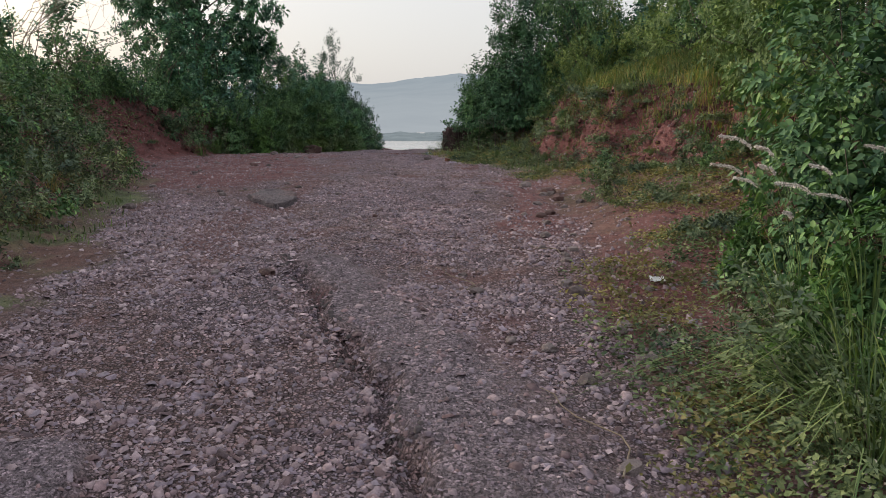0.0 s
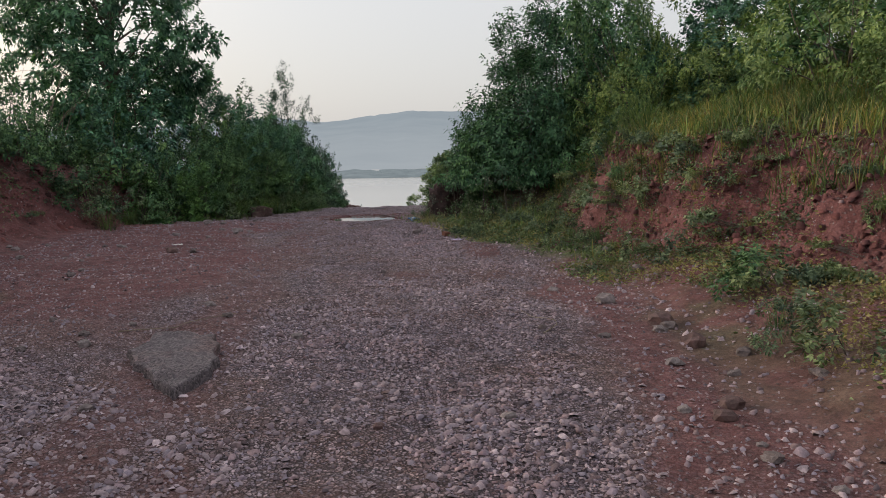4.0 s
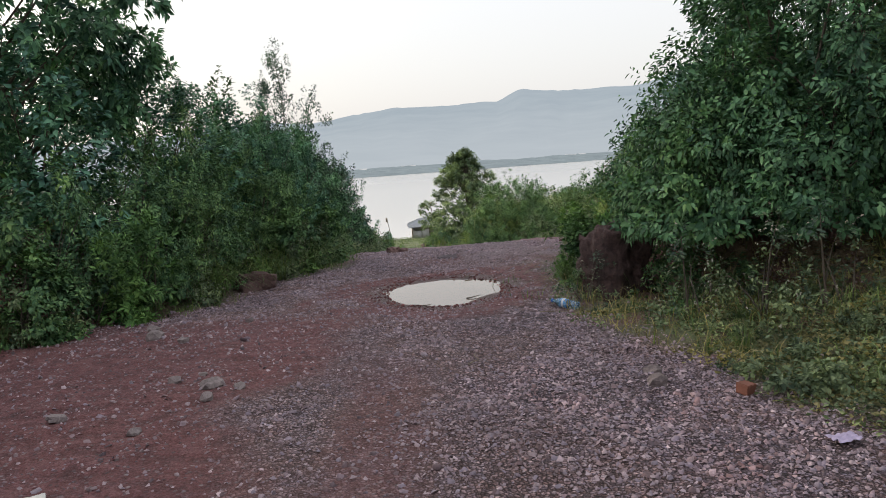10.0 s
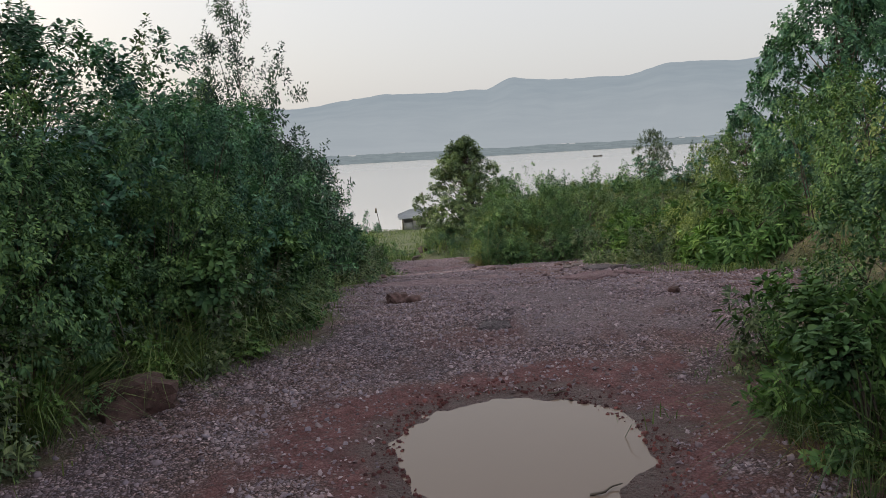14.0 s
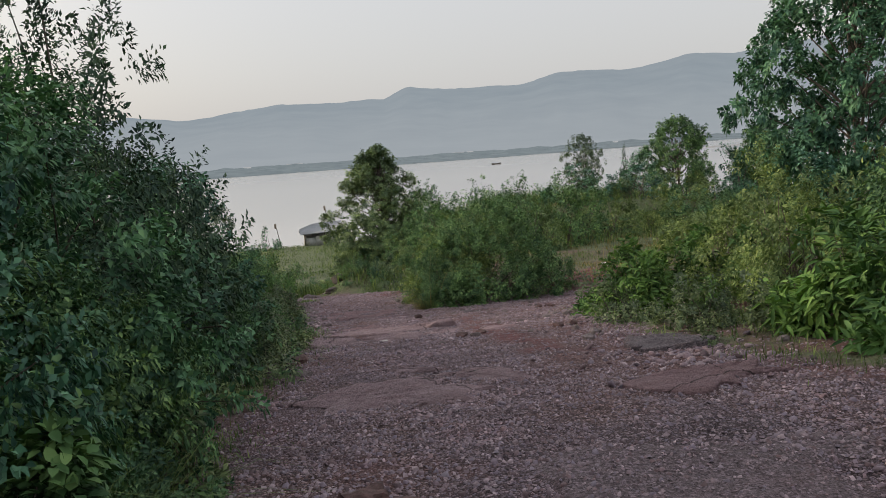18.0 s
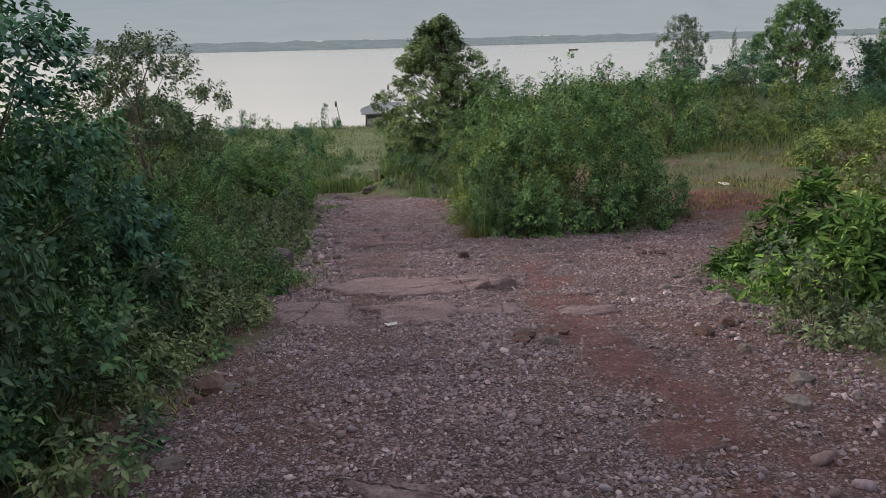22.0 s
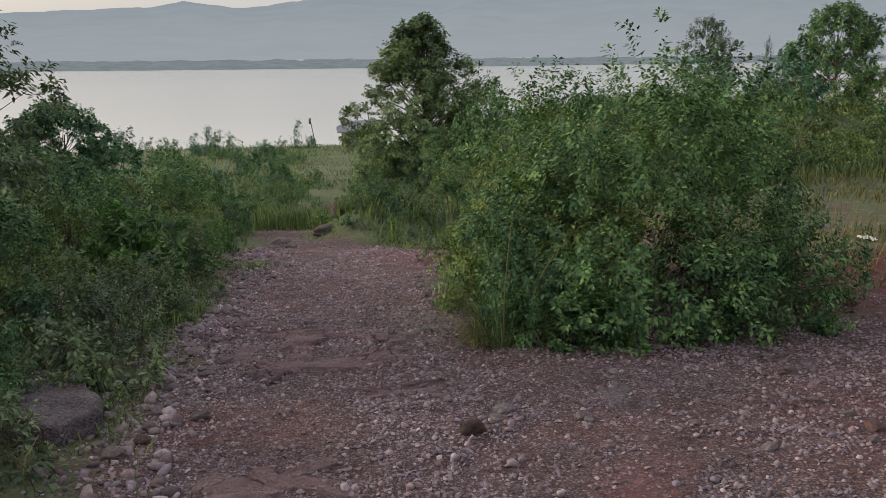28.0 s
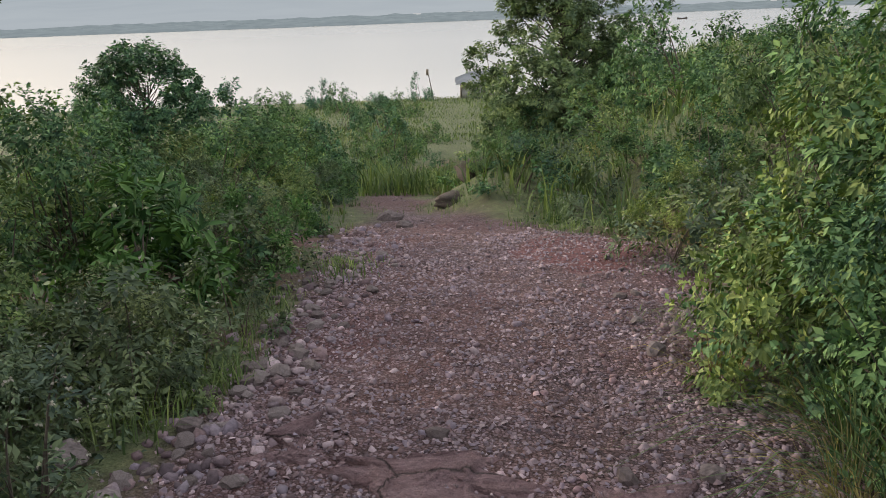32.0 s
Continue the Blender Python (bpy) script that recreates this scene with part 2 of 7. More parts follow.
def tarmac_material():
    """Old chip-sealed tarmac: small stones set in a dark binder, worn pale and dusted red."""
    m, n, l, b = mat("worn_tarmac")
    tc, v, sep = n.new("ShaderNodeTexCoord"), n.new("ShaderNodeTexVoronoi"), n.new("ShaderNodeSeparateColor")
    v.inputs["Scale"].default_value = 75
    l.new(tc.outputs["Object"], v.inputs["Vector"])
    l.new(v.outputs["Color"], sep.inputs[0])
    cell = ramp(n, [(0, (0.5, 0.48, 0.5)), (0.5, (0.95, 0.93, 0.95)), (1, (1.6, 1.55, 1.55))])
    l.new(sep.outputs[0], cell.inputs[0])
    big = noise_node(n, l, 1.8, 6, 0.7)
    base = ramp(n, [(0.32, (0.08, 0.066, 0.073)), (0.5, (0.115, 0.097, 0.105)), (0.68, (0.13, 0.088, 0.086))])
    l.new(big.outputs["Fac"], base.inputs[0])
    l.new(mix(n, l, 1.0, base.outputs[0], cell.outputs[0], "MULTIPLY"), b.inputs["Base Color"])
    b.inputs["Roughness"].default_value = 0.85
    inv = n.new("ShaderNodeMath")
    inv.operation = "MULTIPLY"
    inv.inputs[1].default_value = -1
    l.new(v.outputs["Distance"], inv.inputs[0])
    bump(n, l, inv.outputs[0], 0.8, 0.012, b)
    return m


M_TAR = tarmac_material()


def ground_material():
    m, n, l, b = mat("track_ground")
    att = {}
    for k in ("gravel", "red", "green", "wet", "tar"):
        a = n.new("ShaderNodeAttribute")
        a.attribute_name = k
        att[k] = a.outputs["Fac"]
    big, mid, fine = noise_node(n, l, 0.9, 5), noise_node(n, l, 7, 6, 0.7), noise_node(n, l, 70, 5, 0.7)
    tc = n.new("ShaderNodeTexCoord")
    peb, peb2, joint = n.new("ShaderNodeTexVoronoi"), n.new("ShaderNodeTexVoronoi"), n.new("ShaderNodeTexVoronoi")
    joint.feature = "DISTANCE_TO_EDGE"
    bent = mix(n, l, 0.012, tc.outputs["Object"], fine.outputs["Color"])
    for v, s in ((peb, 46), (peb2, 72), (joint, 46)):
        v.inputs["Scale"].default_value = s
        l.new(bent, v.inputs["Vector"])
    soil = ramp(n, [(0.3, (0.075, 0.046, 0.036)), (0.7, (0.145, 0.095, 0.072))])
    l.new(mid.outputs["Fac"], soil.inputs[0])
    red = ramp(n, [(0.25, (0.052, 0.019, 0.02)), (0.5, (0.152, 0.051, 0.051)), (0.75, (0.25, 0.115, 0.115))])
    l.new(mid.outputs["Fac"], red.inputs[0])
    base = ramp(n, [(0.34, (0.225, 0.184, 0.215)), (0.46, (0.3, 0.245, 0.284)), (0.56, (0.29, 0.208, 0.21)), (0.68, (0.34, 0.285, 0.322))])
    l.new(big.outputs["Fac"], base.inputs[0])
    cell = ramp(n, [(0, (0.3, 0.27, 0.28)), (0.28, (0.72, 0.6, 0.57)), (0.5, (0.85, 0.86, 0.95)), (0.75, (1.1, 0.97, 0.94)), (0.92, (1.35, 1.3, 1.28)), (1, (1.9, 1.82, 1.8))])
    sep = n.new("ShaderNodeSeparateColor")
    l.new(peb.outputs["Color"], sep.inputs[0])
    l.new(sep.outputs[0], cell.inputs[0])
    grav = mix(n, l, 1.0, base.outputs[0], cell.outputs[0], "MULTIPLY")
    gaps = ramp(n, [(0.02, (0.2, 0.17, 0.17)), (0.2, (1.1, 1.1, 1.1))])
    l.new(joint.outputs["Distance"], gaps.inputs[0])
    grav = mix(n, l, 1.0, grav, gaps.outputs[0], "MULTIPLY")
    green = ramp(n, [(0.3, (0.075, 0.066, 0.04)), (0.5, (0.09, 0.118, 0.05)), (0.7, (0.17, 0.19, 0.085))])
    l.new(mid.outputs["Fac"], green.inputs[0])
    c = mix(n, l, att["red"], soil.outputs[0], red.outputs[0])
    # small stones bedded in the bare soil
    grit, sep3 = n.new("ShaderNodeTexVoronoi"), n.new("ShaderNodeSeparateColor")
    grit.inputs["Scale"].default_value = 30
    warped = mix(n, l, 0.02, tc.outputs["Object"], mid.outputs["Color"])
    l.new(warped, grit.inputs["Vector"])
    l.new(grit.outputs["Color"], sep3.inputs[0])
    some, near, pale = ramp(n, [(0.66, (0,) * 3), (0.68, (1,) * 3)]), ramp(n, [(0.2, (1,) * 3), (0.42, (0,) * 3)]), ramp(n, [(0, (0.09, 0.055, 0.056)), (0.6, (0.2, 0.145, 0.155)), (1, (0.36, 0.29, 0.3))])
    l.new(sep3.outputs[0], some.inputs[0])
    l.new(grit.outputs["Distance"], near.inputs[0])
    l.new(sep3.outputs[1], pale.inputs[0])
    stone = mix(n, l, 1.0, some.outputs[0], near.outputs[0], "MULTIPLY")
    c = mix(n, l, stone, c, pale.outputs[0])
    c = mix(n, l, att["gravel"], c, grav)
    chips = ramp(n, [(0, (0.4, 0.38, 0.4)), (0.5, (0.9, 0.87, 0.9)), (0.85, (1.35, 1.3, 1.33)), (1, (2.1, 2.0, 2.05))])
    sep2 = n.new("ShaderNodeSeparateColor")
    l.new(peb2.outputs["Color"], sep2.inputs[0])
    l.new(sep2.outputs[0], chips.inputs[0])
    tarbase = ramp(n, [(0.35, (0.19, 0.155, 0.172)), (0.65, (0.255, 0.21, 0.236))])
    l.new(big.outputs["Fac"], tarbase.inputs[0])
    c = mix(n, l, att["tar"], c, mix(n, l, 1.0, tarbase.outputs[0], chips.outputs[0], "MULTIPLY"))
    c = mix(n, l, att["green"], c, green.outputs[0])
    g = ramp(n, [(0.3, (0.58,) * 3), (0.7, (1.36,) * 3)])
    l.new(fine.outputs["Fac"], g.inputs[0])
    c = mix(n, l, 1.0, c, g.outputs[0], "MULTIPLY")
    c = mix(n, l, att["wet"], c, (0.06, 0.036, 0.032))
    l.new(c, b.inputs["Base Color"])
    ro = n.new("ShaderNodeMapRange")
    l.new(att["wet"], ro.inputs[0])
    ro.inputs[3].default_value, ro.inputs[4].default_value = 0.9, 0.45
    l.new(ro.outputs[0], b.inputs["Roughness"])
    stony = n.new("ShaderNodeMath")
    stony.operation = "MULTIPLY"
    l.new(joint.outputs["Distance"], stony.inputs[0])
    rise = n.new("ShaderNodeMath")
    rise.operation = "MAXIMUM"
    l.new(att["gravel"], rise.inputs[0])
    l.new(att["tar"], rise.inputs[1])
    l.new(rise.outputs[0], stony.inputs[1])
    p = bump(n, l, stony.outputs[0], 1.0, 0.035, b)
    p = bump(n, l, stone, 0.9, 0.014, b, p)
    p = bump(n, l, fine.outputs["Fac"], 0.9, 0.016, b, p)
    lumps = n.new("ShaderNodeMath")
    lumps.operation = "MULTIPLY"
    l.new(mid.outputs["Fac"], lumps.inputs[0])
    l.new(att["red"], lumps.inputs[1])
    bump(n, l, lumps.outputs[0], 0.8, 0.09, b, p)
    return m


M_GROUND = ground_material()


def water_material(name, colour, rough, scale, strength):
    m, n, l, b = mat(name)
    b.inputs["Base Color"].default_value = (*colour, 1)
    b.inputs["Roughness"].default_value, b.inputs["IOR"].default_value = rough, 1.33
    w = noise_node(n, l, scale, 3)
    bump(n, l, w.outputs["Fac"], strength, 0.02, b)
    return m


M_LAKE = water_material("lake_water", (0.52, 0.51, 0.49), 0.16, 1.2, 0.12)
M_PUDDLE = water_material("muddy_puddle", (0.2, 0.15, 0.12), 0.03, 3, 0.01)


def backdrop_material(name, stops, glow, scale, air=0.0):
    """Distant land with haze painted in: a dull surface that mostly glows in place of the air before it, thicker low
    down.
    """
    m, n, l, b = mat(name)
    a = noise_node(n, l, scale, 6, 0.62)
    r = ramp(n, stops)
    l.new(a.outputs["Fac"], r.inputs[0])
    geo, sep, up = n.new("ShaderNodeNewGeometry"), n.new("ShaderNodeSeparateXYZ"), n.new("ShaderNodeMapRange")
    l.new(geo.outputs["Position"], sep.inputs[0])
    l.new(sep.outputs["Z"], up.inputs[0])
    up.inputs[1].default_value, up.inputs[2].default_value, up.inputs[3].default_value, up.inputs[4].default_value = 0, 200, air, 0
    # painted haze: the emission colour turns paler towards the foot of the land
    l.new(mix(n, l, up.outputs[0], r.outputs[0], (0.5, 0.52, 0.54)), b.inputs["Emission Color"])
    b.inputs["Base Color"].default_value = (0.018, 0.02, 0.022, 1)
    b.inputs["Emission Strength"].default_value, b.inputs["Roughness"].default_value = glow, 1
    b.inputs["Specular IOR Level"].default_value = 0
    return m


M_HILL = backdrop_material("haze_glow_hills", [(0.3, (0.3, 0.35, 0.395)), (0.7, (0.345, 0.395, 0.435))], 0.95, 0.006, 0.38)
# woods, sandbank and house walls glow too, their haze put into the emission
M_FARWOOD = backdrop_material("haze_glow_woods", [(0.35, (0.215, 0.255, 0.275)), (0.65, (0.27, 0.315, 0.335))], 0.9, 0.05)
M_FARLAND = backdrop_material("haze_glow_land", [(0.35, (0.33, 0.34, 0.33)), (0.65, (0.42, 0.40, 0.38))], 0.9, 0.01)
M_FARWALL = backdrop_material("haze_glow_wall", [(0.35, (0.5, 0.51, 0.52)), (0.65, (0.58, 0.585, 0.59))], 0.9, 0.02)


def plain(name, colour, rough=0.6, metal=0.0):
    return rough_mat(name, [(0.3, tuple(0.85 * v for v in colour)), (0.7, colour)], 4, 50, 0.1, 0.001, rough, 0.1)


# ---- mesh builders ----
def build(name, verts, faces, material, smooth=False):
    """A mesh from arrays: verts n x 3, faces m x 3 or m x 4."""
    verts, faces = np.asarray(verts, np.float32), np.asarray(faces, np.int32)
    me = bpy.data.meshes.new(name)
    k = faces.shape[1]
    me.vertices.add(len(verts))
    me.vertices.foreach_set("co", verts.ravel())
    me.loops.add(faces.size)
    me.loops.foreach_set("vertex_index", faces.ravel())
    me.polygons.add(len(faces))
    me.polygons.foreach_set("loop_start", np.arange(0, faces.size, k, dtype=np.int32))
    me.update(calc_edges=True)
    if smooth:
        me.polygons.foreach_set("use_smooth", np.ones(len(faces), bool))
    me.materials.append(material)
    return me


def part(name, me, parent, label=""):
    ob = new(name, me)
    ob.parent = parent
    if label:
        tagged(ob, label)
    return ob


def thing(name, m, label, category, group="", kind=""):
    ob = new(name)
    ob.matrix_basis = m
    return tagged(ob, label, category, group, kind)


def hash2(ix, iy, seed):
    h = (ix.astype(np.int64) * 374761393 + iy.astype(np.int64) * 668265263 + seed * 1274126177) & 0x7FFFFFFF
    h = ((h ^ (h >> 13)) * 1103515245 + 12345) & 0x7FFFFFFF
    h = ((h ^ (h >> 15)) * 1274126177) & 0x7FFFFFFF
    return (h & 0xFFFF) / 65535.0


def vnoise(x, y, seed=0):
    """Smooth value noise, 0 to 1."""
    x, y = np.asarray(x, float), np.asarray(y, float)
    ix, iy = np.floor(x).astype(int), np.floor(y).astype(int)
    fx, fy = x - ix, y - iy
    fx, fy = fx * fx * (3 - 2 * fx), fy * fy * (3 - 2 * fy)
    a = hash2(ix, iy, seed) * (1 - fx) + hash2(ix + 1, iy, seed) * fx
    b = hash2(ix, iy + 1, seed) * (1 - fx) + hash2(ix + 1, iy + 1, seed) * fx
    return a * (1 - fy) + b * fy


def fbm(x, y, seed=0, octaves=4):
    s, amp, tot = 0, 1.0, 0
    for i in range(octaves):
        s = s + amp * vnoise(np.asarray(x) * 2 ** i, np.asarray(y) * 2 ** i, seed + 17 * i)
        tot += amp
        amp *= 0.5
    return s / tot - 0.5


def smooth01(v):
    v = np.clip(v, 0, 1)
    return v * v * (3 - 2 * v)

# ---- the lie of the land ----
LAKE_Z = -8.6
ROAD_Y = [-20, 0, 5.5, 12.5, 16, 18.4, 20.7, 24, 26.8, 29.3, 31.5, 33.6, 36, 41, 50, 56, 75, 104, 115, 122, 140]
ROAD_Z = [-1.0, 0, .40, .74, .84, .90, .81, .90, .57, .32, -.04, -.36, -.63, -1.04, -2.47, -3.4, -4.9, -6.7, -7.1, -9.0, -12]
LEFT_Y = [-10, 0, 4.4, 6.3, 8.5, 11.2, 14, 16, 18, 19, 20.4, 22, 23, 27.5, 30.5, 34, 37, 40.5, 44, 48, 53, 60]
LEFT_X = [-3.0, -2.8, -2.5, -3.0, -3.4, -4.1, -5.6, -5.8, -5.2, -4.8, -4.0, -3.4, -2.8, -2.5, -1.95, -1.7, -1.8, -1.5, -1.8, -2.2, -2.0, -1.0]
RIGHT_Y = [-10, 0, 2.6, 5.4, 10, 13.4, 15.5, 17.8, 20.3, 21.5, 23, 24.5, 26.5, 28.5, 30, 31.5, 33, 36, 38.8, 40.5, 45, 48, 53, 60]
RIGHT_X = [.8, .8, .85, 1.0, 1.5, 1.2, .4, -.25, -.2, .5, 1.9, 2.3, 1.8, 1.65, 1.9, 2.2, 2.6, 4.2, .8, 1.15, -.7, -1.2, -.6, .5]


def road_z(y):
    y = np.asarray(y, float)
    return sum(np.interp(y + d, ROAD_Y, ROAD_Z) for d in (-1.2, -0.6, 0, 0.6, 1.2)) / 5


def left_x(y):
    return np.interp(y, LEFT_Y, LEFT_X)


def right_x(y):
    return np.interp(y, RIGHT_Y, RIGHT_X)


def puddle_d(x, y):
    """1 on the puddle's rim."""
    a = np.arctan2(y - 20.3, x + 1.27)
    r = 1 + 0.09 * np.sin(2 * a + 1.0) + 0.06 * np.sin(3 * a + 0.4) + 0.015 * np.sin(7 * a)
    return np.sqrt(((x + 1.27) / 0.62) ** 2 + ((y - 20.3) / 0.92) ** 2) / r


def crack_x(x, y):
    """The ragged line along which the old tarmac broke away."""
    return np.interp(y, [1.2, 2.5, 3.0, 3.45, 4.3, 5.05, 6.1], [.05, -.05, -.17, -.24, -.58, -.77, -1.16]) + .14 * fbm(x * 3, y * 3, 51) + .16 * fbm(x * 8, y * 8, 52, 3)


def tarmac(x, y):
    """Where worn tarmac is left in the track: sharp along its broken left edge, fading into gravel on the right."""
    crack = crack_x(x, y)
    strip = np.clip((x - crack) / .05, 0, 1) * smooth01((crack + np.interp(y, [2, 4, 6], [1.0, .85, .5]) - x + .5 * fbm(x * 2, y * 2, 53)) / .45) * smooth01((6.3 - y + fbm(x * 4, y * 4, 54)) / .3)
    patch = np.clip((-1.32 - x + .4 * fbm(x * 3, y * 3, 55)) / .05, 0, 1) * smooth01((x + 2.3) / .4) * smooth01((2.9 - y + .4 * fbm(x * 3, y * 3, 56)) / .15)
    n = fbm(x * 2.5, y * 2.5, 58)
    crest = np.clip((x + .92 + .35 * n) / .06, 0, 1) * smooth01((.8 - x + 1.6 * n) / .6) * smooth01((24.7 - .25 * x - y + n) / .3) * smooth01((y - 22.2 + 1.2 * n) / .35)
    return np.maximum.reduce([strip, patch, .6 * crest])


PUDDLE_Z = float(road_z(20.2)) - 0.035


def ground(x, y):
    """The height of the ground."""
    x, y = np.asarray(x, float), np.asarray(y, float)
    z = road_z(y)
    near = smooth01((62 - y) / 16)
    # left bank
    foot = left_x(y) - 0.1 + 0.35 * fbm(y * 0.9, x * 0.2, 3)
    rise = np.interp(y, [-10, 0, 6, 10, 14, 17, 20, 24, 28, 32, 60], [1.2, 1.2, 1.2, 1.3, 1.2, 1.3, 1.0, .6, .35, .15, 0])
    wide = np.interp(y, [0, 10, 14, 18, 22, 60], [2.6, 2.4, 1.9, 1.5, 1.3, 1.5])
    u = foot - x
    t = np.clip(u / wide, 0, 1)
    z = z + rise * smooth01(t) + (.4 * fbm(x * 1.9, y * 1.9 + t * 2, 14) + .22 * fbm(x * 5, y * 5 + t * 3, 15)) * np.sin(np.pi * t) * rise
    z = z + np.clip(u - wide, 0, 30) * np.interp(y, [0, 18, 26, 34, 60], [.10, .10, .04, -.03, -.03]) * near
    # right bank: a red cut with a grassy slope behind
    foot = np.interp(y, [-10, 0, 4, 6, 8, 10, 11.8, 13.4, 15, 17, 19, 21, 23, 25.6, 28, 31, 60], [1.7, 1.8, 2.0, 2.4, 2.7, 2.75, 2.4, 1.85, 1.75, 1.5, .6, .9, 2.4, 2.7, 2.9, 3.2, 4]) + 0.5 * fbm(y * 0.8, x * 0.15, 5) + 0.22 * fbm(y * 3.1, x * 0.6, 6)
    rise = np.interp(y, [-10, 0, 5, 8, 11, 16, 19, 21, 23, 26, 29, 33, 60], [.7, .7, .7, .75, .95, 1.0, .7, .6, .5, .5, .3, .12, 0])
    wide = np.interp(y, [0, 5, 9, 11, 13, 14.6, 15.6, 17, 21, 60], [1.8, 1.8, 1.7, 1.0, .7, .7, 1.3, 1.5, 1.2, 1.6])
    u = x - foot
    t = np.clip(u / wide, 0, 1)
    z = z + rise * smooth01(t) + (.6 * fbm(x * 1.9, y * 1.9 + t * 2, 8) + .42 * fbm(x * 4.3, y * 4.3 + t * 3, 9)) * np.sin(np.pi * t) * rise
    z = z + np.clip(u - wide, 0, 30) * np.interp(y, [0, 8, 16, 22, 30, 34], [.22, .30, .28, .1, .05, 0.0])
    # a gentle shoulder of soil below the bank
    z = z + .4 * smooth01((x - right_x(y) + .1) / 1.9) * smooth01((y - 3) / 4) * smooth01((18.5 - y) / 2.5)
    # terrace to the right of the descent
    terrace = -0.45 - 0.028 * (y - 36) - np.clip(y - 66, 0, 60) * 0.13
    terrace = terrace + .75 * smooth01((y - 51.6) / .8) * smooth01((x - 8.5) / 1.5) * smooth01((17 - x) / 2)
    w = smooth01((x - np.interp(y, [36, 39, 42, 47, 60], [4.0, 1.2, 1.6, .6, 3.0])) / 3.0) * smooth01((y - 34) / 5) * smooth01((110 - y) / 30)
    z = z * (1 - w) + np.maximum(z, terrace) * w
    # hummock where the path narrows
    z = z + .55 * smooth01(1.15 - np.hypot((x - .35) / 1.3, (y - 45.6) / 2.2))
    # small relief
    onroad = smooth01((x - left_x(y) + .4) / .8) * smooth01((right_x(y) + .4 - x) / .8)
    z = z + fbm(x * 1.1, y * 1.1, 11) * (0.16 - 0.09 * onroad) + fbm(x * 5, y * 5, 23, 3) * (0.035 + 0.015 * onroad) * near
    z = z + .05 * tarmac(x, y)
    crack = crack_x(x, y)
    z = z - .075 * np.clip(1 - np.abs(x - crack + .06) / (.05 + .12 * np.clip(fbm(x * 1.2, y * 1.2, 57), -.2, .5)), 0, 1) * smooth01((6.1 - y) / .3) * smooth01((y - 1.2) / .5)
    # puddle
    d = puddle_d(x, y)
    k = smooth01((2.2 - d) / 1.0)
    z = z * (1 - k) + (PUDDLE_Z + np.where(d < 1, -0.06 * (1 - d), 0.05 * (d - 1)) + 0.014 * fbm(x * 6, y * 6, 31) + 0.006 * fbm(x * 14, y * 14, 33, 2)) * k
    # lake bed and far shore
    far = 900 + 60 * fbm(x * 0.004, y * 0, 7) * 4 + np.clip(x, 0, 3000) * 0.35
    bed = smooth01((y - 128) / 60) * smooth01((far - y) / 60)
    z = np.where(y > 120, np.minimum(z, -8.7), z) - 3 * bed
    z = np.where(y > far, LAKE_Z - 3, z)
    z = np.where(y < -3, np.maximum(z, -1.2), z)
    return z


def wheel_rut(x, y, n):
    """The washed-out red wheel track on the descent."""
    return smooth01((.38 - np.abs(x - .42 - .075 * (y - 28.2)) + 1.1 * n) / .4) * smooth01((y - 26.5) / 2) * smooth01((36 - y) / 3)


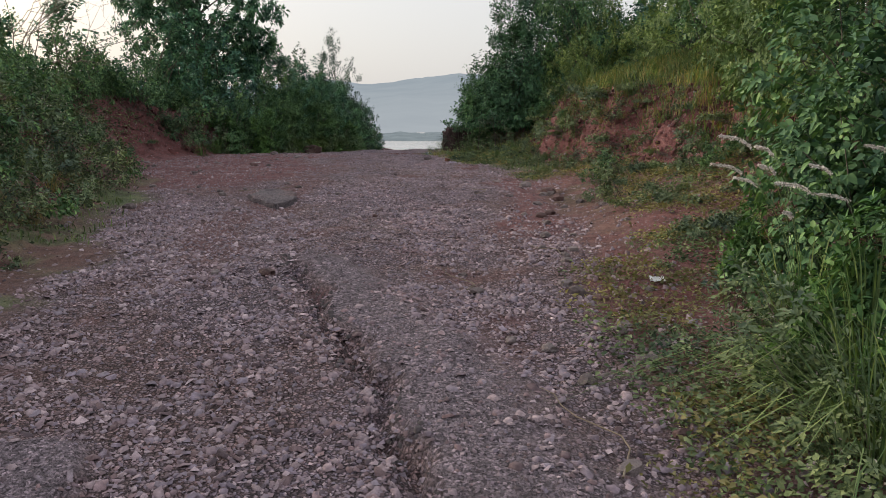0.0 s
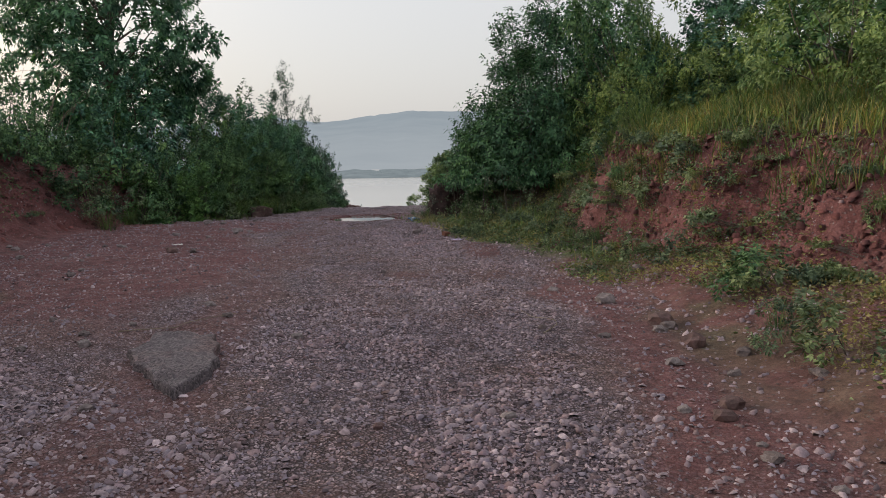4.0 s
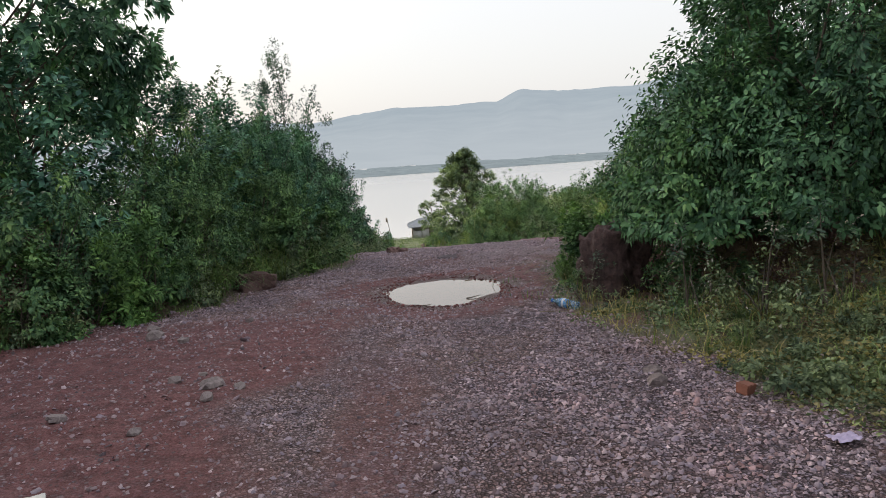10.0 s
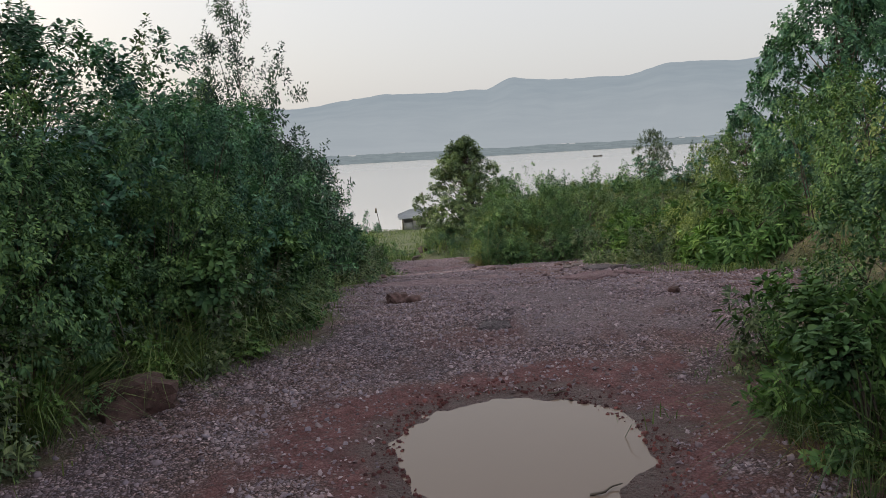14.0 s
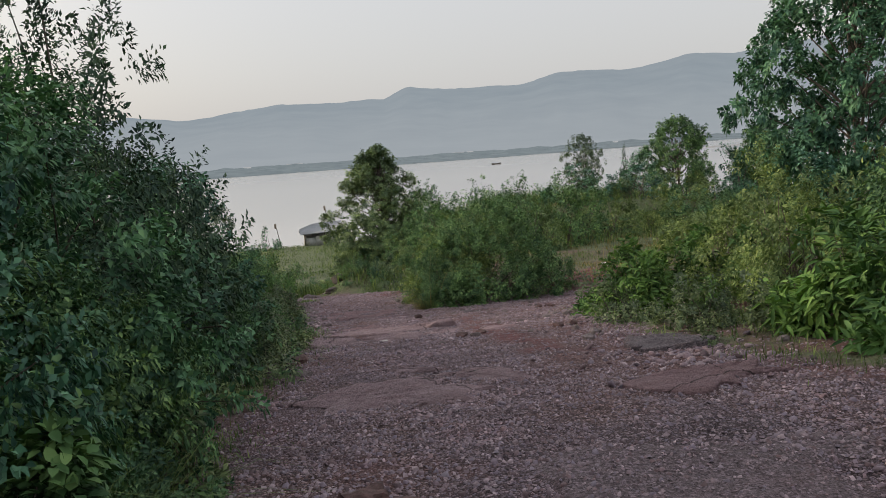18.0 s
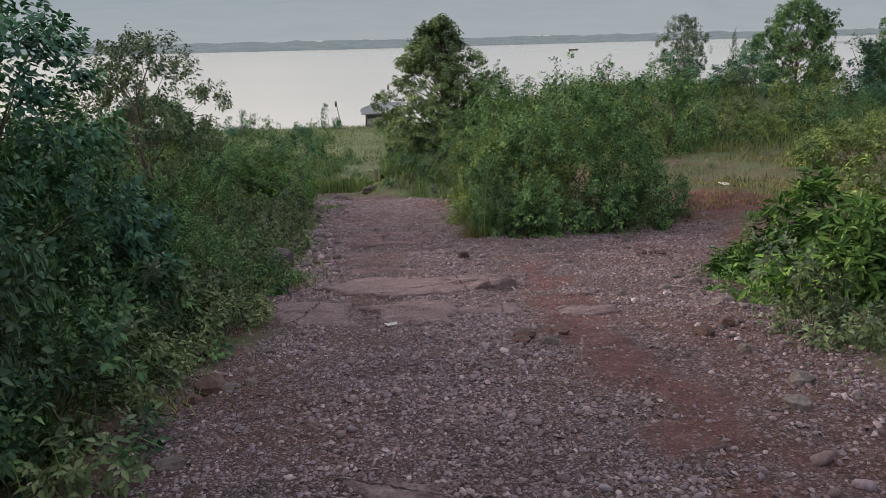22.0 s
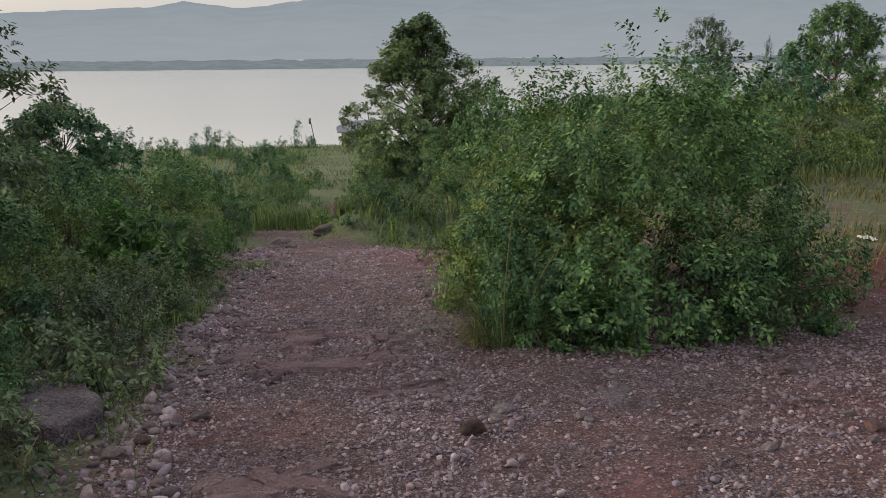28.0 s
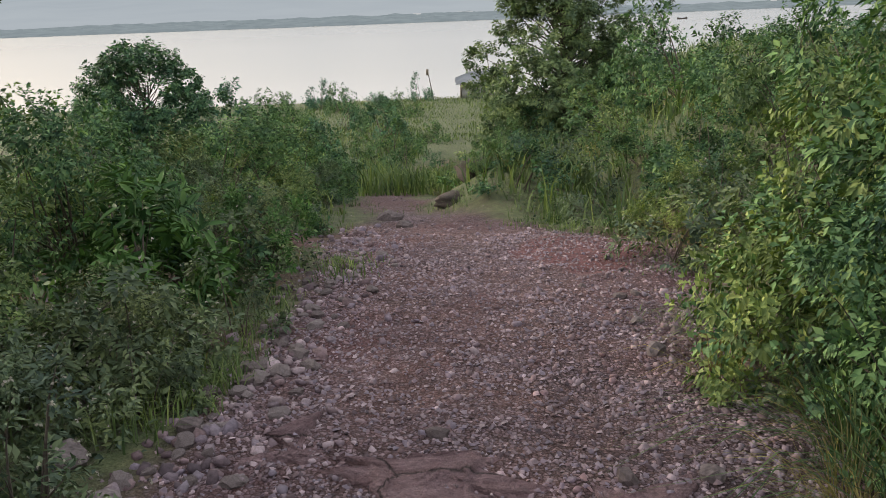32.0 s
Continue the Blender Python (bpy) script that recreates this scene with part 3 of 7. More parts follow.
def masks(x, y):
    """How far the ground is gravel, red soil, green cover, wet mud: each 0 to 1."""
    lx, rx = left_x(y), right_x(y)
    n1, n2, n3 = fbm(x * 0.8, y * 0.8, 41), fbm(x * 2.5, y * 2.5, 43), fbm(x * 0.35, y * 0.35, 47)
    inside = smooth01((x - lx + 1.1 * n1 + .2) / .5) * smooth01((rx + .2 - x + 1.1 * n1) / .5)
    near = smooth01((64 - y) / 8)
    # red soil: the cut bank, the left apron, streaks in the wheel tracks
    apron = smooth01((-1.9 - x + 1.4 * n1) / .8) * smooth01((y - 8.5) / 3) * smooth01((20.5 - y) / 2)
    rim = smooth01((x - .35 + 1.2 * n1 - .06 * (y - 10)) / .5) * smooth01((y - 5) / 3) * smooth01((14.5 - y) / 3)
    streak = smooth01((n1 + .55 * n2 - .08) / .22) * .7 * (1 - .35 * smooth01((y - 30) / 6))
    pud = smooth01((2.6 - puddle_d(x, y) + 2 * n2) / .9)
    rut = wheel_rut(x, y, n2)
    shelf = smooth01((x - 1.2 + n1) / .5) * smooth01((y - 21.5) / 1.5) * smooth01((28 - y) / 2) * .7
    track = .75 * smooth01((.55 - np.abs(x + 2.1 + n1)) / .4) * smooth01((y - 4) / 3) * smooth01((19 - y) / 3)
    bare = smooth01((1.3 - np.hypot((x - .5) / .55, (y - 40.9) / .75) + n2) / .3)
    soil = smooth01((1.2 - np.hypot((x - 4.8) / 1.1, (y - 37.4) / .9) + n2) / .4)
    late = smooth01((y - 23) / 5) * np.clip(.46 + .9 * n1 + .4 * n2, 0, 1)
    strip = .9 * smooth01((1.1 - np.hypot((x - .42) / .3, (y - 14.2) / .9) + n2) / .4)
    redroad = np.maximum.reduce([late, strip, bare, track, apron, rim, streak, pud, rut, shelf])
    slope = np.hypot(ground(x + .15, y) - ground(x - .15, y), ground(x, y + .15) - ground(x, y - .15)) / .3
    cut = smooth01((slope - .6 + 1.6 * n2 + .8 * n1) / .3) * near * smooth01((40 - y) / 6) * (.3 + .7 * smooth01((y - 6.5) / 2) * smooth01((15.6 - y) / 1.2))
    lmound = smooth01((y - 12.5 + 3 * n1) / 2.5) * smooth01((21 - y) / 2) * smooth01((-3.2 - x) / 1) * smooth01((x + 8.2 + n1) / .8)
    red = np.clip(np.maximum.reduce([redroad * inside, cut, lmound * .9, soil, (.35 + .5 * smooth01((x - .5) / .5) * smooth01((18 - y) / 2) + .4 * smooth01((-2.5 - x) / .6) * smooth01((20 - y) / 3) * smooth01((y - 8) / 4)) * (1 - inside) * near]), 0, 1)
    gravel = inside * (1 - .85 * redroad) * near
    green = (1 - inside) * (1 - cut) * (1 - lmound) * smooth01((.45 + n3 + .9 * n2 - .25) / .35)
    green = np.where(y > 60, 1, np.where(y > 43, np.maximum(green, (1 - inside) * .9), green))
    terr = smooth01((x - 3.8 + 1.5 * n1) / .8) * smooth01((y - 36.8 + 2 * n1) / 1.2) * (y < 66)
    green = np.maximum(green, terr * smooth01((.5 + n2 + n1) / .4) * .5) * (1 - soil)
    green = green * (1 - .7 * smooth01((x - .3) / .3) * smooth01((11 - y) / 2))
    red = red * (1 - .7 * terr * (1 - soil))
    wet = smooth01((1.42 - puddle_d(x, y) + .5 * n2) / .25) * .75
    tar = tarmac(x, y)
    return gravel * (1 - .8 * tar), red * (1 - .7 * tar), np.clip(green, 0, 1), wet, tar


def axis(lo, hi, step, growth, far_lo, far_hi):
    mid = list(np.arange(lo, hi, step))
    up, s = [hi], step
    while up[-1] < far_hi:
        s *= growth
        up.append(up[-1] + s)
    down, s = [lo], step
    while down[-1] > far_lo:
        s *= growth
        down.append(down[-1] - s)
    return np.array(down[:0:-1] + mid + up)


def make_ground():
    gx, gy = axis(-6.2, 4.8, 0.1, 1.10, -3200, 3200), axis(1.0, 43.0, 0.09, 1.09, -300, 4200)
    gx = np.unique(np.concatenate([gx[(gx < -2.2) | (gx > .2)], np.arange(-2.2, .2, .045)]))
    gy = np.unique(np.concatenate([gy[((gy < 18.9) & (gy > 7.0)) | (gy > 21.7) | (gy < 1.2)], np.arange(18.9, 21.7, .04), np.arange(1.2, 7.0, .045)]))
    X, Y = np.meshgrid(gx, gy)
    Z = ground(X, Y)
    V = np.stack([X.ravel(), Y.ravel(), Z.ravel()], 1)
    i = np.arange(len(gy) - 1)[:, None] * len(gx) + np.arange(len(gx) - 1)[None, :]
    i = i.ravel()
    F = np.stack([i, i + 1, i + 1 + len(gx), i + len(gx)], 1)
    me = build("ground", V, F, M_GROUND, True)
    for name, a in zip(("gravel", "red", "green", "wet", "tar"), masks(X.ravel(), Y.ravel())):
        at = me.attributes.new(name, "FLOAT", "POINT")
        at.data.foreach_set("value", a.astype(np.float32))
    tagged(new("ground", me), "rutted red earth track with gravel and grassy banks", "ground", kind="structure")


make_ground()


def gz(x, y):
    return float(ground(x, y))


def flat_sheet(name, pts, material, label, category):
    me = build(name, pts, [list(range(len(pts)))] if len(pts) in (3, 4) else [(0, k, k + 1) for k in range(1, len(pts) - 1)], material)
    return tagged(new(name, me), label, category, kind="structure")


flat_sheet("water", [(-3200, 90, LAKE_Z), (3200, 90, LAKE_Z), (3200, 4200, LAKE_Z), (-3200, 4200, LAKE_Z)], M_LAKE, "wide calm grey lake under a hazy sky", "lake")


def make_puddle():
    a = np.linspace(0, 2 * np.pi, 97)[:-1]
    # the sheet runs a little under the mud, whose edge gives the outline
    ang = np.arctan2(0.92 * np.sin(a), 0.62 * np.cos(a))
    rad = 1 + 0.09 * np.sin(2 * ang + 1.0) + 0.06 * np.sin(3 * ang + 0.4) + 0.015 * np.sin(7 * ang)
    x, y = -1.27 + 0.62 * 1.12 * rad * np.cos(a), 20.3 + 0.92 * 1.12 * rad * np.sin(a)
    V = np.vstack([[(-1.27, 20.2, PUDDLE_Z)], np.stack([x, y, np.full_like(x, PUDDLE_Z)], 1)])
    F = [(0, 1 + k, 1 + (k + 1) % 96) for k in range(96)]
    tagged(new("puddle", build("puddle", V, F, M_PUDDLE)), "muddy rain puddle in a hollow of the track", "puddle", kind="structure")


make_puddle()

# ---- far shore ----
HILL_AZ = [-60, -40, -28, -20, -11, -9, -5.3, -3.3, .6, 5.5, 8.3, 10.1, 13.6, 18.4, 20.6, 22.4, 26, 29.6, 32.4, 35.4, 42, 50, 60, 75]
HILL_EL = [2.5, 2.4, 2.8, 3.0, 3.5, 3.9, 3.5, 3.75, 4.2, 4.15, 4.2, 4.9, 4.55, 4.55, 5.1, 5.15, 4.95, 5.6, 5.35, 5.6, 6.1, 5.5, 4.5, 3.0]


def hill_point(az, f):
    """A point of the land beyond the lake: f runs from the shore, 0, to the skyline, 1."""
    el = np.interp(az, HILL_AZ, HILL_EL) + 0.16 * fbm(az * 0.8, az * 0, 61) + 0.08 * fbm(az * 5, az * 0, 67)
    a = np.radians(az)
    t = np.tan(np.clip(a, 0, 1.0))
    shore = 930 / np.maximum(1 - 0.35 * t, .4) / np.maximum(np.cos(a), .35)
    dist = shore + (3300 - shore) * f + 200 * fbm(az * 0.35, az * 0 + f * 3, 71) * (1 - f) * f * 4
    top = 3300 * np.tan(np.radians(el - .12)) + 2
    h = LAKE_Z + 0.5 + 28 * np.clip(f / .25, 0, 1) + (top - 20) * np.clip((f - .18) / .82, 0, 1) ** 1.15 * (1 + 0.55 * fbm(az * 0.5, az * 0 + f * 2.5, 73) * (1 - f))
    return dist * np.sin(a), 20 + dist * np.cos(a), h


def make_hills():
    az = np.linspace(-70, 80, 380)
    rows, V = 18, []
    for k in range(rows):
        V.append(np.stack(hill_point(az, np.full_like(az, (k / (rows - 1)) ** 1.3)), 1))
    V = np.vstack(V)
    V[: len(az), 2] = -14
    c = len(az)
    i = (np.arange(rows - 1)[:, None] * c + np.arange(c - 1)[None, :]).ravel()
    F = np.stack([i, i + 1, i + 1 + c, i + c], 1)
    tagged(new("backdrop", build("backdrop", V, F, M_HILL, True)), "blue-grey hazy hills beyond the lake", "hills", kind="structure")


make_hills()


# ---- plants ----
def unit(v):
    return v / np.maximum(np.linalg.norm(v, axis=-1, keepdims=True), 1e-9)


def leaf_arrays(P, D, L, W, rng, fold=0.25, droop=0.15, oval=False, lie=None):
    """Blades folded along the midrib, pointed (two faces) or oval (four faces)."""
    n = len(P)
    S = unit(np.cross(D, unit(rng.normal(0, 0.75, (n, 3)) + (0, 0, 1)) if lie is None else unit(lie + rng.normal(0, 0.34, (n, 3)))))
    U = np.cross(S, D)
    L, W = np.broadcast_to(L, n)[:, None], np.broadcast_to(W, n)[:, None]
    down = np.array((0, 0, 1)) * L * droop
    tip = P + D * L - down
    i = np.arange(n)[:, None]
    if oval:
        m1, m2 = P + D * L * 0.25 + U * W * fold - down * .1, P + D * L * 0.62 + U * W * fold * .8 - down * .45
        V = np.stack([P, m1 + S * W * 0.46, m2 + S * W * 0.42, tip, m2 - S * W * 0.42, m1 - S * W * 0.46], 1).reshape(-1, 3)
        i = i * 6
        F = np.stack([i + f for f in ((0, 1, 3), (1, 2, 3), (0, 3, 5), (5, 3, 4))], 1).reshape(-1, 3)
        return V, F
    mid = P + D * L * 0.42 + U * W * fold - down * .3
    V = np.stack([P, mid + S * W * 0.5, tip, mid - S * W * 0.5], 1).reshape(-1, 3)
    i = i * 4
    F = np.stack([i + (0, 1, 2), i + (0, 2, 3)], 1).reshape(-1, 3)
    return V, F


def tube_arrays(paths, radii, sides=4):
    """Tapered tubes along polylines of equal length: paths n x k x 3, radii n x k."""
    paths, radii = np.asarray(paths, float), np.asarray(radii, float)
    n, k, _ = paths.shape
    T = unit(np.gradient(paths, axis=1))
    A = unit(np.cross(T, (0.31, 0.52, 0.12)))
    B = np.cross(T, A)
    ang = np.arange(sides) * 2 * np.pi / sides
    ring = A[:, :, None] * np.cos(ang)[:, None] + B[:, :, None] * np.sin(ang)[:, None]
    V = (paths[:, :, None] + ring * radii[:, :, None, None]).reshape(-1, 3)
    i = np.arange(n)[:, None, None] * k * sides + np.arange(k - 1)[None, :, None] * sides
    j = np.arange(sides)[None, None, :]
    a, b = i + j, i + (j + 1) % sides
    F = np.stack([a, b, b + sides, a + sides], -1).reshape(-1, 4)
    return V, F


def bezier(a, b, c, k):
    s = np.linspace(0, 1, k)[None, :, None]
    return a[:, None] * (1 - s) ** 2 + 2 * b[:, None] * s * (1 - s) + c[:, None] * s ** 2


def crown_points(rng, n, r, h, low, lump, seed, spike=0.1):
    """Ends of twigs on the outside of many small domes that make up an uneven crown, and which way each faces."""
    k = int(np.clip(n // 18, 6, 34 if n < 1200 else 70))
    a, e = rng.uniform(0, 2 * np.pi, k), np.arcsin(np.clip(rng.uniform(low, 1, k), -1, 1))
    e = np.where(np.arange(k) % 3 == 0, rng.uniform(0, .3, k), e)
    f = rng.uniform(.5, .9, k) * (1 + lump * 1.2 * fbm(a * 1.4 + seed * 7.3, e * 2.2 + 3, seed))
    flat = np.cos(e) ** 0.75
    C = np.stack([f * flat * np.cos(a), f * flat * np.sin(a), f * np.sin(e)], 1)
    q = (.36 if k > 20 else .34) * rng.uniform(.6, 1.25, k)
    t = rng.integers(0, k, n)
    d = unit(rng.normal(0, 1, (n, 3)) + unit(C[t] + (0, 0, .1)) * .9 + (0, 0, .35))
    out = np.where(rng.random(n) < .2, rng.uniform(.3, .8, n), rng.uniform(.85, 1.0, n)) * np.where(rng.random(n) < spike, rng.uniform(1.05, 1.3, n), 1)
    P = C[t] + d * (q[t] * out)[:, None]
    return P * (r, r, h), unit(d * .9 + unit(C[t]) * .3)


def sprays(rng, C, face, per, reach, leaf, width, m_leaf, droop=.15, oval=False, upright=0.0, floor=None):
    """Leafy twigs: leaves set round the end of each twig, laid open to the light."""
    k = len(C)
    t = np.repeat(np.arange(k), per)
    n = len(t)
    T = unit(face + rng.normal(0, .42, (k, 3)) + (0, 0, .1 + upright))
    long = reach * rng.uniform(.7, 1.5, k)
    u = rng.random(n)
    side = rng.normal(0, 1, (n, 3))
    side = unit(side - T[t] * (side * T[t]).sum(1)[:, None])
    P = C[t] + T[t] * ((1.5 * u - .6) * long[t])[:, None] + side * (reach * .5 * rng.random(n) * (1.15 - .8 * u))[:, None]
    if floor is not None:
        P[:, 2] = np.maximum(P[:, 2], floor)
    D = unit(T[t] * .55 + side * .9 + np.stack([np.zeros(n), np.zeros(n), rng.uniform(-.55, .15, n) + upright], 1))
    L = leaf * rng.uniform(0.6, 1.25, n)
    return build("foliage", *leaf_arrays(P, D, L, L * width, rng, 0.22, droop, oval, face[t] * .75 + T[t] * .15 + (0, 0, .6)), m_leaf)


def shrub(name, seed, r, h, clumps, per, leaf, width, m_leaf, label, low=0.02, lump=0.55, droop=0.15, clump_r=0.16, category="shrub", blooms=0, oval=False, spike=0.1, upright=0.0):
    """A shrub: stems from one root to leafy twigs over an uneven dome."""
    rng = np.random.default_rng(seed)
    ob = thing(name, Matrix(), label, category)
    C, face = crown_points(rng, clumps, r, h, low, lump, seed, spike)
    C[:, 2] = np.maximum(C[:, 2], 0.07)
    A = np.stack([rng.normal(0, r * 0.14, clumps), rng.normal(0, r * 0.14, clumps), np.full(clumps, -0.06)], 1)
    B = A + (C - A) * (0.45, 0.45, 0.75) + rng.normal(0, r * 0.06, (clumps, 3))
    pick = rng.permutation(clumps)[: max(8, min(20, clumps // 8))]
    rad = np.linspace(0.011, 0.002, 5)[None] * (0.5 + 0.5 * h) * rng.uniform(0.6, 1.3, (len(pick), 1))
    tagged(part("branchwork", build("branchwork", *tube_arrays(bezier(A, B, C, 5)[pick], rad, 3), M_BARK), ob, "thin woody branchwork"), kind="stuff")
    part("foliage", sprays(rng, C, face, per, clump_r, leaf, width, m_leaf, droop, oval, upright, .02), ob)
    if blooms:
        b = rng.integers(0, clumps, blooms)
        Q = C[b] + face[b] * clump_r + rng.normal(0, 0.03, (blooms, 3)) + (0, 0, 0.03)
        K = np.repeat(Q, 4, 0)
        f = part("blossom", build("blossom", *leaf_arrays(K, unit(rng.normal(0, 1, (len(K), 3))), 0.016, 0.013, rng), M_FLOWER), ob, "tiny pale flower heads")
        tagged(f, kind="stuff")
    return ob


def tree(name, seed, h, r, trunk_h, trunk_r, clumps, per, leaf, width, m_leaf, label, crown_h=None, column=False, lump=0.5, reach=.09):
    rng = np.random.default_rng(seed)
    ob = thing(name, Matrix(), label, "tree")
    crown_h = crown_h or h - trunk_h
    top = np.array([[rng.normal(0, .15), rng.normal(0, .15), trunk_h + crown_h * 0.75]])
    trunk = bezier(np.array([[0, 0, -0.2]]), np.array([[rng.normal(0, .2), rng.normal(0, .2), trunk_h * 0.8]]), top, 9)
    part("trunk", build("trunk", *tube_arrays(trunk, np.linspace(trunk_r * 1.25, trunk_r * 0.18, 9)[None], 8), M_BARK, True), ob, "rough grey-brown bark")
    # leafy boughs through the crown
    k = max(14, clumps // (11 if column else 17))
    a, v = rng.uniform(0, 2 * np.pi, k), ((np.arange(k) + rng.random(k)) / k) ** (1.35 if column else 1)
    prof = np.interp(v, [0, .15, .45, .8, 1], [1.0, 1.1, 1.0, .5, .12]) if column else np.sin(np.pi * np.clip(v * 0.8 + 0.16, 0, 1)) ** 0.8
    rr = r * prof * np.sqrt(rng.uniform(0.08 if column else 0.12, 1, k)) * (1 + .6 * lump * fbm(a * 1.3 + seed, v * 3, seed))
    lobes = np.stack([rr * np.cos(a), rr * np.sin(a), trunk_h + crown_h * ((.02 if column else .1) + .84 * v)], 1)
    t = rng.integers(0, k, clumps)
    out = unit(lobes[t] - (0, 0, trunk_h + crown_h * .35))
    d = unit(rng.normal(0, 1, (clumps, 3)) + out * .6 + (0, 0, .3))
    q = r * (rng.uniform(.17, .3, k) * (1.2 - .5 * v) if column else rng.uniform(.22, .36, k))
    C = lobes[t] + d * (q[t] * rng.uniform(.6, 1.0, clumps))[:, None] * (1, 1, .8)
    base_u = np.clip(v * .75 - rng.uniform(0, .12, k), 0, 0.75)
    A = np.stack([np.interp(base_u, np.linspace(0, 1, 9), trunk[0][:, j]) for j in (0, 1)] + [trunk_h * 0.7 + crown_h * base_u], 1)
    B = (A + lobes) / 2 + rng.normal(0, r * 0.08, (k, 3)) - (0, 0, 0.05 * r)
    rad = np.linspace(trunk_r * 0.3, 0.004, 6)[None] * rng.uniform(0.5, 1.1, (k, 1))
    tagged(part("branchwork", build("branchwork", *tube_arrays(bezier(A, B, lobes, 6), rad, 4), M_BARK), ob, "spreading limbs and twigs"), kind="stuff")
    part("crown", sprays(rng, C, unit(d * .7 + out * .4), per, r * reach, leaf, width, m_leaf, .2), ob, "uneven leafy crown")
    return ob


MODELS = {}


def model(key, ob):
    MODELS[key] = [ob, False]


def place(key, x, y, s=1.0, sz=None, turn=None, label="", group="", sink=0.04, tip=0.0):
    ob, used = MODELS[key]
    turn = random.uniform(0, 360) if turn is None else turn
    m = pose(x, y, gz(x, y) - sink, tip, 0, turn)
    if used:
        c = copy_thing(ob, m)
    else:
        c, MODELS[key][1] = ob, True
        c.matrix_basis = m
    c.scale = (s, s, sz or s)
    if label:
        c["label"] = label
    if group:
        c["group"] = group
    return c


DARK = "dense dark green shrub with oval leaves"
SHRUBS = {
    # key: name, seed, radius, height, clumps, leaves a clump, leaf length, leaf width, material, label, more
    "dark_a": ("shrub", 1, 1.3, 2.3, 350, 42, .066, .56, M_LEAF_DARK, DARK, dict(clump_r=.17)),
    "dark_b": ("shrub", 2, 1.3, 2.2, 350, 42, .066, .56, M_LEAF_DARK, DARK, dict(lump=.7, clump_r=.16)),
    "thorn": ("shrub", 22, 1.2, 2.5, 640, 44, .05, .5, M_LEAF_THORN, "dark thorny shrub with sparse small leaves", dict(lump=.4, clump_r=.17, spike=.25)),
    "mid_a": ("shrub", 3, 1.0, 1.4, 310, 34, .05, .54, M_LEAF_MID, "bushy mid-green shrub with small leaves", dict(clump_r=.13)),
    "mid_b": ("shrub", 4, 1.0, 1.3, 310, 34, .049, .54, M_LEAF_MID, "bushy mid-green shrub with small leaves", dict(lump=.7, clump_r=.12)),
    "yellow_a": ("shrub", 5, 1.0, 1.4, 270, 36, .051, .5, M_LEAF_YELLOW, "sunlit yellow-green shrub with small leaves", dict(clump_r=.12, spike=.12)),
    "olive": ("shrub", 25, 1.0, 1.2, 300, 34, .042, .5, M_LEAF_GREY, "loose grey-green shrub with tiny leaves", dict(clump_r=.13, lump=.7)),
}
for key, (name, seed, r, h, clumps, per, leaf, width, m_leaf, label, more) in SHRUBS.items():
    model(key, shrub(name, seed, r, h, clumps, per, leaf, width, m_leaf, label, **more))
    model(key + "_far", shrub(name, seed + 50, r, h, int(clumps * .6), per // 2, leaf * 1.4, width, m_leaf, label, **more))
model("oval", shrub("shrub", 21, 1.2, 2.5, 640, 30, .056, .52, M_LEAF_OVAL, "tall shrub with broad drooping dark green leaves", lump=.45, clump_r=.2, oval=True, droop=.2, low=-.1))
model("round", shrub("round_shrub", 61, 1.5, 2.05, 1700, 28, .052, .52, M_LEAF_MID, "dense round shrub with small leaves at the fork", lump=.35, clump_r=.15, spike=.07))
model("nettle", shrub("broadleaf_weed", 62, .36, .95, 120, 14, .064, .6, M_LEAF_WEED, "upright weed with broad toothed green leaves", clump_r=.11, category="weed", oval=True, lump=.5, spike=.3, upright=.15))
model("small_a", shrub("low_shrub", 6, .55, .7, 62, 16, .062, .5, M_LEAF_MID, "low mid-green shrub at the track's edge", clump_r=.1))
model("small_g", shrub("grey_weed", 7, .5, .65, 56, 15, .062, .45, M_LEAF_GREY, "low grey-green weed at the track's edge", clump_r=.1, blooms=25, category="weed"))
model("broad", shrub("broadleaf_plant", 8, .72, .8, 240, 11, .115, .28, M_LEAF_BRIGHT, "lush bright green plant with long pointed leaves", droop=.25, clump_r=.1, category="plant", oval=True, spike=.25, upright=.2))
model("heart", shrub("broadleaf_shrub", 64, .8, 1.1, 340, 15, .058, .66, M_LEAF_MID, "leafy shrub with broad rounded green leaves", droop=.25, clump_r=.13, oval=True, spike=.2))
model("lime", shrub("feathery_shrub", 9, .55, .95, 150, 34, .06, .32, M_LEAF_BRIGHT, "feathery bright green shrub with narrow leaves", droop=.2, clump_r=.1, spike=.3, upright=.4))
model("creeper", shrub("creeping_herb", 14, .42, .12, 46, 18, .042, .55, M_LEAF_GREY, "flat mat of creeping green herb on red soil", clump_r=.07, category="herb", lump=.8))
model("weed", shrub("flowering_weed", 10, .4, .8, 46, 18, .044, .4, M_LEAF_GREY, "thin grey-green weed with tiny pale flowers", clump_r=.1, blooms=40, category="weed", lump=.7, spike=.4))
model("tree_dark", tree("tree", 11, 5.4, 2.0, .7, .11, 1250, 34, .105, .56, M_LEAF_DARK, "dark leafy tree above the shrubs on the bank"))
model("tree_far", tree("tree", 15, 5.4, 2.2, .5, .11, 1100, 22, .14, .54, M_LEAF_MID, "dark leafy tree on the edge of the terrace"))
model("tree_column", tree("tree", 12, 6.0, 1.75, .05, .12, 2100, 36, .09, .5, M_LEAF_TREE, "tall mid-green tree with an upright crown", column=True, lump=.5))
